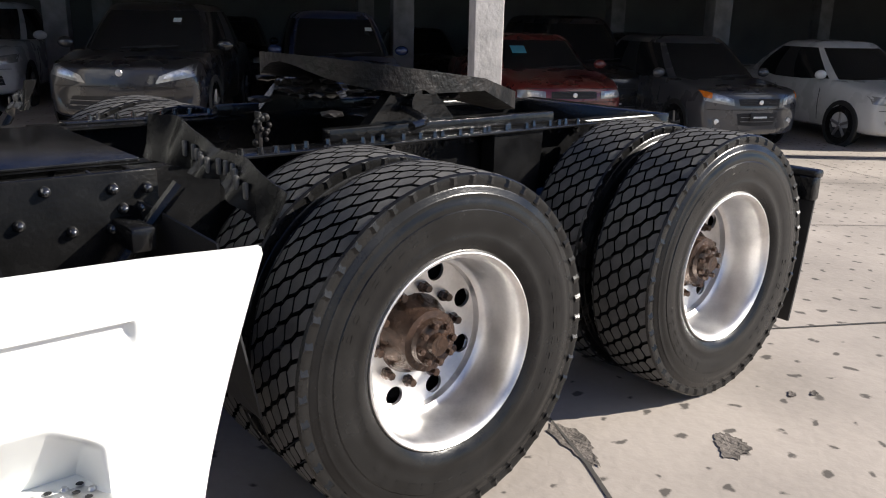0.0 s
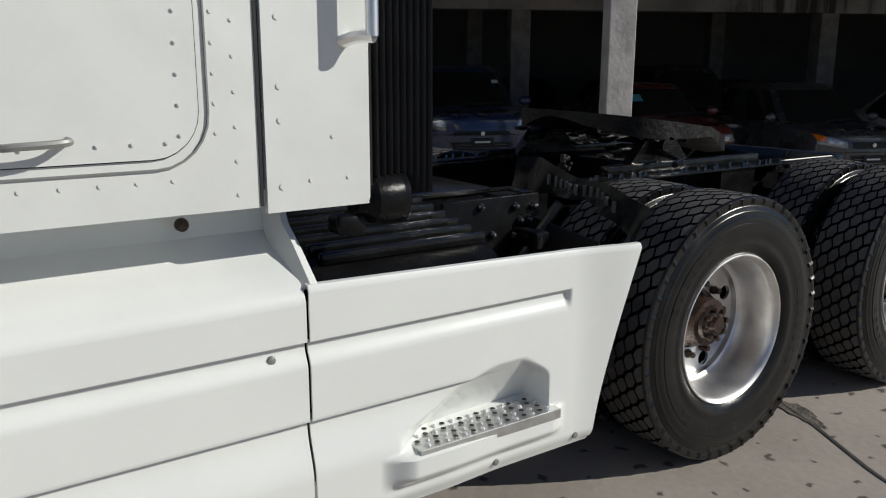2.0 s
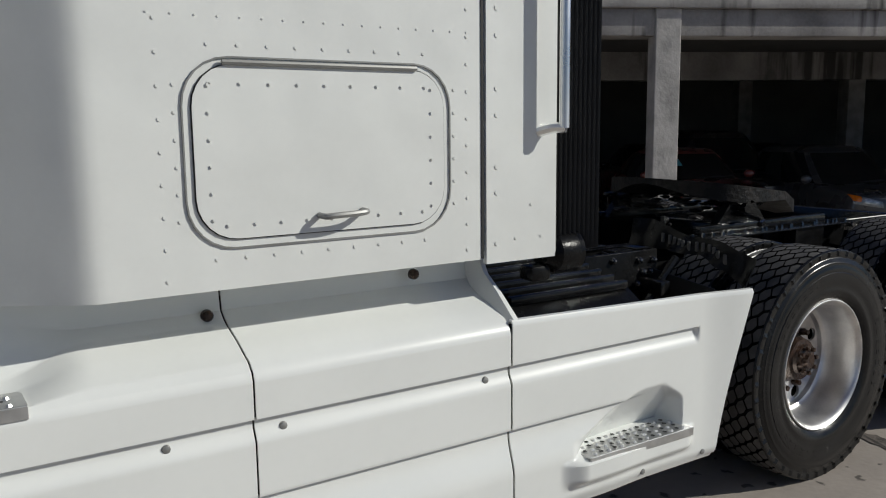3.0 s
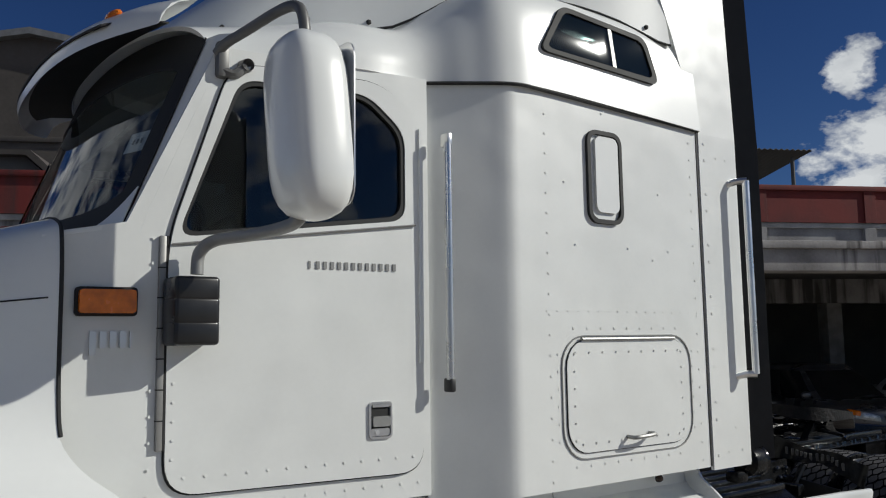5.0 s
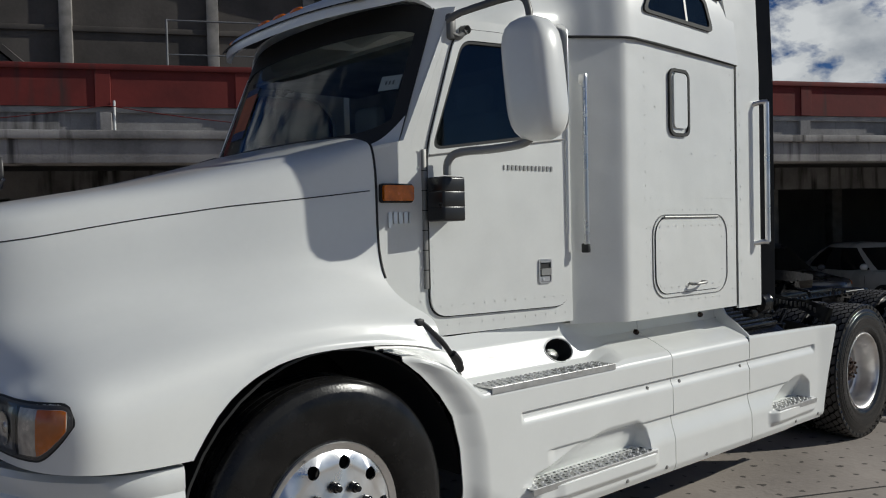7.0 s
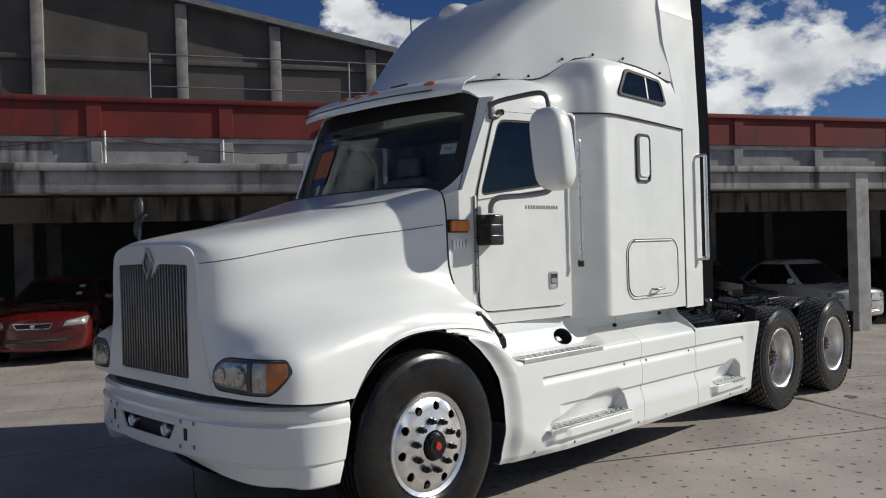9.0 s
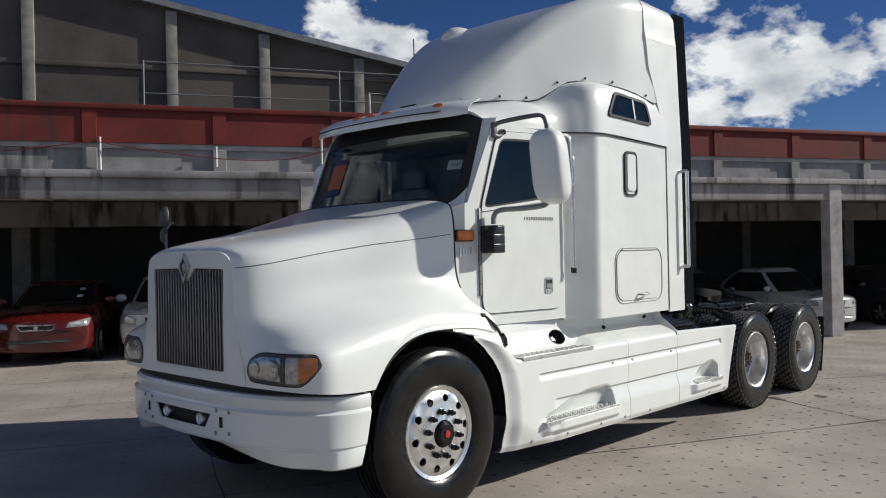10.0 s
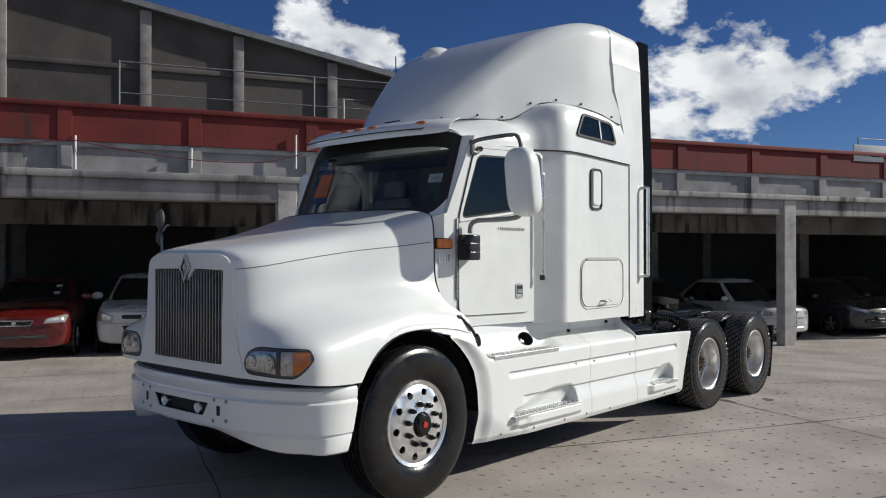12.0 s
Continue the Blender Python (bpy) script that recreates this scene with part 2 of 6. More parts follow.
def part(name, bm, material, parent, label="", smooth=True, m=None):
    ob = new(name, mesh_of(bm, name, material, smooth) if isinstance(bm, bmesh.types.BMesh) else bm)
    ob.parent = parent
    if m is not None:
        ob.matrix_basis = m
    if label:
        ob["label"] = label
    return ob


def thing(name, label, category, m=None, group="", kind=""):
    ob = new(name)
    ob.empty_display_size = 0.2
    if m is not None:
        ob.matrix_basis = m
    return tagged(ob, label, category, group, kind)


def solid(name, bm, material, label, category, group="", kind="", smooth=True, m=None):
    ob = new(name, mesh_of(bm, name, material, smooth))
    if m is not None:
        ob.matrix_basis = m
    return tagged(ob, label, category, group, kind)


def box(x0, x1, y0, y1, z0, z1, bevel=0.0, bm=None, seg=2):
    bm = bm or bmesh.new()
    r = bmesh.ops.create_cube(bm, size=1.0, matrix=Matrix.LocRotScale(((x0 + x1) / 2, (y0 + y1) / 2, (z0 + z1) / 2), None, (abs(x1 - x0), abs(y1 - y0), abs(z1 - z0))))
    if bevel:
        es = list({e for v in r["verts"] for e in v.link_edges})
        bmesh.ops.bevel(bm, geom=es, offset=bevel, segments=seg, profile=0.5, affect="EDGES")
    return bm


def lathe(profile, seg=48, axis="y", bm=None, at=(0, 0, 0)):
    """Turns (distance along the axis, radius) round the axis."""
    bm = bm or bmesh.new()
    rows = []
    for a, r in profile:
        row = []
        for k in range(seg):
            c, s = math.cos(2 * math.pi * k / seg) * r, math.sin(2 * math.pi * k / seg) * r
            p = {"y": (c, a, s), "z": (c, s, a), "x": (a, c, s)}[axis]
            row.append(bm.verts.new((p[0] + at[0], p[1] + at[1], p[2] + at[2])))
        rows.append(row)
    for r0, r1 in zip(rows, rows[1:]):
        for k in range(seg):
            bm.faces.new((r0[k], r0[(k + 1) % seg], r1[(k + 1) % seg], r1[k]))
    for row, (a, r) in ((rows[0], profile[0]), (rows[-1], profile[-1])):
        if r > 1e-4 and r < 0.03:
            bm.faces.new(row)
    bmesh.ops.recalc_face_normals(bm, faces=bm.faces)
    return bm


def tube(points, r, seg=10, bm=None, smooth_steps=6):
    """A round bar along smooth bends through the points."""
    bm = bm or bmesh.new()
    pts = [Vector(p) for p in points]
    if smooth_steps > 1 and len(pts) > 2:
        pts = [Vector(p) for p in spline(pts, smooth_steps)]
    rows, up = [], None
    for k, p in enumerate(pts):
        d = (pts[min(k + 1, len(pts) - 1)] - pts[max(k - 1, 0)]).normalized()
        if up is None:
            up = Vector((0, 0, 1)) if abs(d.z) < 0.9 else Vector((1, 0, 0))
        a = d.cross(up).normalized()
        up = a.cross(d).normalized()
        rows.append([bm.verts.new(p + (a * math.cos(2 * math.pi * j / seg) + up * math.sin(2 * math.pi * j / seg)) * r) for j in range(seg)])
    for r0, r1 in zip(rows, rows[1:]):
        for j in range(seg):
            bm.faces.new((r0[j], r0[(j + 1) % seg], r1[(j + 1) % seg], r1[j]))
    bm.faces.new(list(reversed(rows[0])))
    bm.faces.new(rows[-1])
    return bm


def spline(pts, steps):
    """Catmull-Rom through points of any length."""
    pts = [np.array(p, float) for p in pts]
    out = []
    for k in range(len(pts) - 1):
        p0, p1, p2, p3 = pts[max(k - 1, 0)], pts[k], pts[k + 1], pts[min(k + 2, len(pts) - 1)]
        for j in range(steps):
            t = j / steps
            out.append(0.5 * (2 * p1 + (p2 - p0) * t + (2 * p0 - 5 * p1 + 4 * p2 - p3) * t * t + (3 * p1 - p0 - 3 * p2 + p3) * t**3))
    return out + [pts[-1]]


def sheet(rows, bm=None, close=False):
    """Quads over rows of points."""
    bm = bm or bmesh.new()
    vs = [[bm.verts.new(p) for p in row] for row in rows]
    for a, b in zip(vs, vs[1:]):
        n = len(a)
        for k in range(n if close else n - 1):
            f = (a[k], a[(k + 1) % n], b[(k + 1) % n], b[k])
            bm.faces.new(f)
    return bm


def thicken(bm, d):
    bmesh.ops.recalc_face_normals(bm, faces=bm.faces)
    bmesh.ops.solidify(bm, geom=bm.faces[:], thickness=d)
    return bm


def rounded(x0, x1, z0, z1, r, steps=6):
    pts = []
    for cx, cz, a0 in ((x1 - r, z1 - r, 0), (x0 + r, z1 - r, 90), (x0 + r, z0 + r, 180), (x1 - r, z0 + r, 270)):
        for k in range(steps + 1):
            a = radians(a0 + 90 * k / steps)
            pts.append((cx + r * math.cos(a), cz + r * math.sin(a)))
    return pts


def round_poly(pts, r, steps=5):
    """A polygon with its corners rounded."""
    out, n = [], len(pts)
    for k in range(n):
        p, a, b = Vector(pts[k]), Vector(pts[k - 1]), Vector(pts[(k + 1) % n])
        d0, d1 = (a - p), (b - p)
        q = min(r, d0.length * 0.45, d1.length * 0.45)
        s, e = p + d0.normalized() * q, p + d1.normalized() * q
        for j in range(steps + 1):
            t = j / steps
            out.append(tuple(s * (1 - t) ** 2 + p * 2 * t * (1 - t) + e * t * t))
    return out


def slab(outer, holes, place, depth, bm=None):
    """A flat plate with holes, from outlines in the plate's plane; place(u, v, d) gives the point at depth d."""
    bm = bm or bmesh.new()
    loops = []
    for d in (0.0, depth):
        es, made = [], []
        for lp in [outer, *holes]:
            vs = [bm.verts.new(place(u, v, d)) for u, v in lp]
            es += [bm.edges.new((vs[k - 1], vs[k])) for k in range(len(vs))]
            made.append(vs)
        bmesh.ops.triangle_fill(bm, use_beauty=True, use_dissolve=False, edges=es)
        loops.append(made)
    for a, b in zip(*loops):
        for k in range(len(a)):
            bm.faces.new((a[k - 1], a[k], b[k], b[k - 1]))
    bmesh.ops.recalc_face_normals(bm, faces=bm.faces)
    return bm


def ring(outline, place, w, d):
    """A frame strip of width w round an outline, standing d proud."""
    pts = [Vector(p) for p in outline]
    n = len(pts)
    inner = []
    for k in range(n):
        t = (pts[(k + 1) % n] - pts[k - 1]).normalized()
        inner.append(pts[k] + Vector((-t.y, t.x)) * w)
    return slab([tuple(p) for p in pts], [[tuple(p) for p in inner]], place, d) if w < 0 else slab([tuple(p) for p in inner], [[tuple(p) for p in pts]], place, d)


def mirrored(bm):
    g = bmesh.ops.duplicate(bm, geom=bm.verts[:] + bm.edges[:] + bm.faces[:])["geom"]
    for v in (e for e in g if isinstance(e, bmesh.types.BMVert)):
        v.co.y = -v.co.y
    bmesh.ops.reverse_faces(bm, faces=[e for e in g if isinstance(e, bmesh.types.BMFace)])
    return bm


def smooth01(t):
    t = max(0.0, min(1.0, t))
    return t * t * (3 - 2 * t)


# ground
def ground_z(x, y):
    return -0.34 * smooth01((x - 6.6) / 8.5)


def build_ground():
    xs = [-3000, -600, -120, -40] + [-20 + 0.8 * k for k in range(64)] + [50, 120, 600, 3000]
    ys = [-3000, -600, -120, -40] + [-24 + 1.6 * k for k in range(35)] + [50, 120, 600, 3000]
    bm = sheet([[(x, y, ground_z(x, y)) for y in ys] for x in xs])
    bmesh.ops.reverse_faces(bm, faces=bm.faces)
    m = mat("yard_concrete", (0.34, 0.30, 0.265), 0.85, vary=0.25, scale=0.9, fine=24, bump=0.003)
    n, lk = m.node_tree.nodes, m.node_tree.links
    bsdf = n["Principled BSDF"]
    base = bsdf.inputs["Base Color"].links[0].from_socket
    co = n.new("ShaderNodeTexCoord")
    turn = n.new("ShaderNodeMapping")
    turn.inputs["Rotation"].default_value = (0, 0, radians(26.4))
    warp = n.new("ShaderNodeTexNoise")
    warp.inputs["Scale"].default_value, warp.inputs["Detail"].default_value = 14, 3
    add = n.new("ShaderNodeMix")
    add.data_type, add.blend_type = "RGBA", "LINEAR_LIGHT"
    add.inputs["Factor"].default_value = 0.045
    vor = n.new("ShaderNodeTexVoronoi")
    vor.voronoi_dimensions = "2D"
    vor.inputs["Scale"].default_value, vor.inputs["Randomness"].default_value = 5.6, 0.42
    lk.new(co.outputs["Object"], turn.inputs["Vector"])
    lk.new(co.outputs["Object"], warp.inputs["Vector"])
    lk.new(turn.outputs["Vector"], add.inputs["A"])
    lk.new(warp.outputs["Color"], add.inputs["B"])
    lk.new(add.outputs["Result"], vor.inputs["Vector"])
    size = n.new("ShaderNodeMapRange")
    size.inputs["To Min"].default_value, size.inputs["To Max"].default_value = 0.05, 0.16
    lk.new(vor.outputs["Color"], size.inputs["Value"])
    pit = n.new("ShaderNodeMath")
    pit.operation = "SUBTRACT"
    lk.new(size.outputs[0], pit.inputs[0])
    lk.new(vor.outputs["Distance"], pit.inputs[1])
    mask = n.new("ShaderNodeMapRange")
    mask.inputs["From Min"].default_value, mask.inputs["From Max"].default_value = -0.01, 0.05
    mask.inputs["To Max"].default_value = 0.82
    lk.new(pit.outputs[0], mask.inputs["Value"])
    mix = n.new("ShaderNodeMix")
    mix.data_type = "RGBA"
    mix.inputs["B"].default_value = (0.035, 0.03, 0.026, 1)
    sep, zone, both = n.new("ShaderNodeSeparateXYZ"), n.new("ShaderNodeMapRange"), n.new("ShaderNodeMath")
    zone.inputs["From Min"].default_value, zone.inputs["From Max"].default_value, zone.inputs["To Min"].default_value = -1.5, 2.5, 0.12
    lk.new(co.outputs["Object"], sep.inputs[0])
    lk.new(sep.outputs["X"], zone.inputs["Value"])
    both.operation = "MULTIPLY"
    lk.new(mask.outputs[0], both.inputs[0])
    lk.new(zone.outputs[0], both.inputs[1])
    lk.new(both.outputs[0], mix.inputs["Factor"])
    lk.new(base, mix.inputs["A"])
    lk.new(mix.outputs["Result"], bsdf.inputs["Base Color"])
    solid("ground", bm, m, "worn tan concrete yard with dark oil spots", "ground", kind="structure")


build_ground()

# the garage building: local u runs along its front to the left, v goes in, w up
FP = Vector((15.54, 1.6, 0.0))
FU = Vector((-0.8955, 0.445, 0.0))
FN = Vector((0.445, 0.8955, 0.0))


def fac(u, v, w):
    return FP + FU * u + FN * v + Vector((0, 0, w))


FM = Matrix((( -FU.x, FN.x, 0, FP.x), (-FU.y, FN.y, 0, FP.y), (0, 0, 1, 0), (0, 0, 0, 1)))


# the storey set back on the roof: the same axes, larger and farther off
BACK = Vector((-3.905, -5.178, 1.72))
FM2 = Matrix.Translation(BACK) @ Matrix.Scale(1.54, 4) @ Matrix.Translation(-BACK) @ FM


def fbox(u0, u1, v0, v1, w0, w1, bevel=0.0, bm=None):
    return box(-u1, -u0, v0, v1, w0, w1, bevel, bm)


def build_facade():
    b = thing("garage_building", "long open-fronted concrete garage with whitewashed pillars", "building", FM, kind="structure")
    part("beam", fbox(-14, 30, 0, 0.45, 2.68, 3.02, 0.02), M["beam"], b, "grey stained concrete beam")
    part("ledge", fbox(-14, 30, -0.08, 0.5, 3.02, 3.14, 0.015), M["beam"], b)
    # ceiling and walls share the low tone: part of the gloom is colour
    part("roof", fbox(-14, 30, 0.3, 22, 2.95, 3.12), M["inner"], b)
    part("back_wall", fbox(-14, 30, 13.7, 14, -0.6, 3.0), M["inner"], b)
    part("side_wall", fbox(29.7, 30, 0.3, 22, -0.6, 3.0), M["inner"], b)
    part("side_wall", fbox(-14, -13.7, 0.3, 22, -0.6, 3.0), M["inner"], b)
    part("inner_beam", fbox(-14, 30, 5.15, 5.6, 2.42, 2.96, 0.01), M["beam"], b, "grey concrete beam inside the garage")
    for u in PILLARS:
        part("pillar", fbox(u - 0.17, u + 0.17, -0.03, 0.24, -0.6, 3.02, 0.012), M["pillar"], b, smooth=False)
        for v in (5.2, 9.8):
            # darker than the front pillars: shade put into their colour
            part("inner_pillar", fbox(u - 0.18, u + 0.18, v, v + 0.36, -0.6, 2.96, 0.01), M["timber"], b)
    return b


def build_upper_storey():
    b = thing("upper_storey", "set-back upper storey with white plaster and a red parapet", "building", FM2, kind="structure")
    part("parapet_wall", fbox(-14, 30, 0.10, 0.3, 2.63, 3.58), M["plaster"], b, "dirty whitewashed plaster parapet")
    part("parapet_band", fbox(-14, 30, 0.05, 0.3, 3.53, 3.62, 0.006), M["pillar"], b, "lighter plaster strip under the red band")
    part("parapet", fbox(-14, 30, 0.02, 0.3, 3.62, 4.16), M["red_paint"], b, "dull red painted parapet band")
    part("coping", fbox(-14, 30, -0.03, 0.36, 4.16, 4.25, 0.01), M["red_paint"], b)
    for k in range(-6, 14):
        u = 0.9 + 2.04 * k
        part("post", fbox(u - 0.11, u + 0.11, 0.03, 0.12, 2.63, 3.53, 0.008), M["plaster"], b, smooth=False)
        part("red_post", fbox(u - 0.11, u + 0.11, -0.005, 0.05, 3.62, 4.16, 0.004), M["red_paint"], b, smooth=False)
    for u, z0, z1 in ((15.02, 3.14, 3.70), (13.2, 3.24, 3.58), (11.4, 3.3, 3.9), (5.1, 3.14, 3.72)):
        part("downpipe", tube([(-u, -0.03, z0), (-u, -0.03, z1)], 0.018, 8), M["paper"], b)
    return b


PILLARS = [-5.8, -0.08, 6.0, 11.55, 16.8, 22.3]
build_facade()
build_upper_storey()

# the truck, nose towards -x, standing along x
truck = thing("tractor_truck", "white conventional sleeper tractor truck with polished wheels and black chassis", "truck")
AX1, AX2, AX3 = 0.285, 5.05, 6.40
HOOD = [
    (-0.800, [(0, 1.745), (0.33, 1.74), (0.49, 1.705), (0.540, 1.605), (0.56, 1.32), (0.61, 1.12), (0.645, 1.02), (0.65, 0.93)]),
    (-0.755, [(0, 1.772), (0.36, 1.767), (0.545, 1.725), (0.605, 1.625), (0.635, 1.35), (0.79, 1.18), (0.99, 1.12), (1.02, 0.93)]),
    (-0.645, [(0, 1.797), (0.39, 1.792), (0.60, 1.75), (0.665, 1.65), (0.705, 1.38), (0.92, 1.245), (1.165, 1.14), (1.185, 0.92)]),
    (-0.45, [(0, 1.832), (0.42, 1.827), (0.65, 1.79), (0.722, 1.675), (0.775, 1.42), (1.0, 1.29), (1.20, 1.17), (1.225, 0.905)]),
    (-0.10, [(0, 1.895), (0.45, 1.89), (0.72, 1.85), (0.805, 1.735), (0.86, 1.475), (1.04, 1.355), (1.20, 1.22), (1.225, 0.905)]),
    (0.30, [(0, 1.99), (0.50, 1.985), (0.81, 1.95), (0.912, 1.84), (0.95, 1.535), (1.07, 1.40), (1.20, 1.25), (1.225, 0.905)]),
    (0.665, [(0, 2.09), (0.55, 2.085), (0.88, 2.055), (0.972, 1.96), (0.995, 1.57), (1.08, 1.37), (1.19, 1.25), (1.225, 1.15)]),
]


def arch(x):
    """The height of the wheel opening's edge."""
    t = (x - 0.30) / 0.645
    return 0.53 + 0.68 * max(0.0, 1 - abs(t) ** 2.6) ** 0.42 if abs(t) < 1 else 0.905


def plan_front(y):
    """How far forward the bumper reaches."""
    return -0.33 - 0.545 * max(0.0, 1 - (abs(y) / 1.226) ** 2.8) ** (1 / 2.2)


def hood_rows():
    rows = []
    for s in spline([np.r_[x, np.ravel(p)] for x, p in HOOD], 8):
        x, pr = s[0], s[1:].reshape(-1, 2)
        row = []
        fine = spline(list(pr), 6)
        n = len(fine)
        for j, (y, z) in enumerate(fine):
            if x > -0.345 and j > n - 13:
                z = max(z, arch(x) + (n - 1 - j) * 0.006)
            tail = 0.15 * smooth01((y - 1.02) / 0.16) * smooth01((x - 0.3) / 0.365)
            row.append((x + tail, -y, z))
        rows.append([(a, -b, c) for a, b, c in reversed(row[1:])] + row)
    return rows


trees = []


def build_hood():
    rows = hood_rows()
    bm = sheet(rows)
    trees.append(BVHTree.FromBMesh(bm))
    thicken(bm, 0.02)
    h = part("hood", bm, M["white"], truck, "smooth white hood with flared fenders")
    # seam along the upper edge of the hood side
    for s in (-1, 1):
        pts = []
        for row in rows[2::3]:
            x = row[len(row) // 2][0]
            z = float(np.interp(x, [-0.8, -0.62, -0.3, 0.05, 0.4, 0.665], [1.635, 1.66, 1.715, 1.765, 1.80, 1.83]))
            side = row[len(row) // 2 + 8 :] if s < 0 else list(reversed(row[: len(row) // 2 - 7]))
            for a, c in zip(side, side[1:]):
                if a[2] >= z > c[2]:
                    f = (a[2] - z) / (a[2] - c[2])
                    pts.append((x, a[1] + (c[1] - a[1]) * f + s * 0.001, z))
                    break
        if len(pts) > 3:
            part("seam", tube(pts, 0.0024, 6, smooth_steps=2), M["gap"], h)
    for s in (-1, 1):
        edge = rows[-1][len(rows[-1]) // 2 + 6 : -6] if s < 0 else rows[-1][6 : len(rows[-1]) // 2 - 5]
        part("rear_gap", tube([(x + 0.004, y, z) for x, y, z in edge if z > 1.43 and abs(y) < 1.06], 0.006, 6, smooth_steps=1), M["gap"], h)
    # front surround of the grille
    outer = [(y, z) for _, y, z in [(p[0], p[1], p[2]) for p in rows[0]]]
    hole = round_poly([(-0.425, 1.0), (0.425, 1.0), (0.445, 1.63), (0.10, 1.635), (0.0, 1.545), (-0.10, 1.635), (-0.445, 1.63)], 0.02, 3)
    part("grille_surround", slab(outer, [hole], lambda u, v, d: (-0.801 + 0.03 * (u * u) - 0.004 - d, u, v), 0.016), M["white"], truck, "white painted grille surround")
    g = part("grille", slab(round_poly([(-0.46, 0.98), (0.46, 0.98), (0.48, 1.65), (-0.48, 1.65)], 0.02, 3), [], lambda u, v, d: (-0.745 + d, u, v), 0.01), M["gap"], truck, "black-backed grille with upright grey bars")
    for k in range(25):
        y = -0.428 + 0.856 * k / 24
        top = 1.628 - max(0.0, 0.075 - abs(y) * 0.75)
        part("grille_bar", box(-0.817, -0.775, y - 0.0065, y + 0.0065, 1.002, top, 0.003, seg=1), M["grille"], g)
    em = slab([(0.0, 1.735), (0.06, 1.645), (0.0, 1.535), (-0.06, 1.645)], [[(0.0, 1.705), (0.04, 1.645), (0.0, 1.57), (-0.04, 1.645)]], lambda u, v, d: (-0.827 - d, u, v), 0.014)
    e = part("emblem", em, M["chrome"], truck, "chrome diamond emblem")
    part("emblem_core", slab([(0.0, 1.678), (0.027, 1.645), (0.0, 1.60), (-0.027, 1.645)], [], lambda u, v, d: (-0.825 - d, u, v), 0.012), M["chrome"], e)
    part("emblem_back", slab([(0.0, 1.715), (0.05, 1.645), (0.0, 1.555), (-0.05, 1.645)], [], lambda u, v, d: (-0.821 - d, u, v), 0.004), M["gap"], e)
    # dark gap above the bumper and the wheel housings
    part("valance", thicken(sheet([[(plan_front(y) + 0.07 + 0.06 * (abs(y) / 1.17) ** 6, y * 0.985, z) for z in (0.86, 0.945)] for y in np.linspace(-1.19, 1.19, 41)]), 0.01), M["gap"], truck)
    for s in (-1, 1):
        rows = []
        for k in range(19):
            a = math.pi * (0.03 + 0.94 * k / 18)
            rows.append([(0.335 - 0.66 * math.cos(a), s * y, 0.5 + 0.70 * math.sin(a)) for y in (1.13, 0.9, 0.5)])
        part("wheel_housing", thicken(sheet(rows), 0.01), M["black_plastic"], truck)
        strap = tube([(0.742, s * 1.176, 1.268), (0.768, s * 1.20, 1.238), (0.815, s * 1.226, 1.182), (0.872, s * 1.222, 1.115), (0.915, s * 1.205, 1.065)], 0.0115, 8)
        st = part("hood_latch", strap, M["black_plastic"], truck, "black rubber hood latch strap")
        part("latch_bracket", box(0.712, 0.752, s * 1.155, s * 1.192, 1.252, 1.284, 0.008), M["black_plastic"], st)
        part("latch_handle", tube([(0.862, s * 1.235, 1.128), (0.90, s * 1.228, 1.092), (0.925, s * 1.212, 1.05)], 0.018, 8), M["black_plastic"], st)
        part("latch_hook", tube([(0.915, s * 1.205, 1.065), (0.935, s * 1.20, 1.03), (0.95, s * 1.185, 1.0)], 0.007, 6), M["steel"], st, "small steel latch hook")


build_hood()
HOOD_TREE = trees[0]


def lamp_pt(t, z, d=0.0):
    """A point on the headlight's curve; t runs from its inner end to its outer end."""
    pts = [(-0.818, -0.665), (-0.812, -0.78), (-0.792, -0.93), (-0.752, -1.06), (-0.69, -1.15), (-0.60, -1.205)]
    k = min(int(t * 5), 4)
    f = t * 5 - k
    a, b = Vector(pts[k]), Vector(pts[k + 1])
    p = a.lerp(b, f)
    t2 = (b - a).normalized()
    n = Vector((t2.y, -t2.x))
    if n.x > 0:
        n = -n
    o = Vector((p.x + n.x * 0.4, p.y + n.y * 0.4, z))
    hit = HOOD_TREE.ray_cast(o, Vector((-n.x, -n.y, 0)))[0]
    if hit is not None:
        p = Vector((hit.x, hit.y))
    return (p.x + n.x * d, p.y + n.y * d, z)


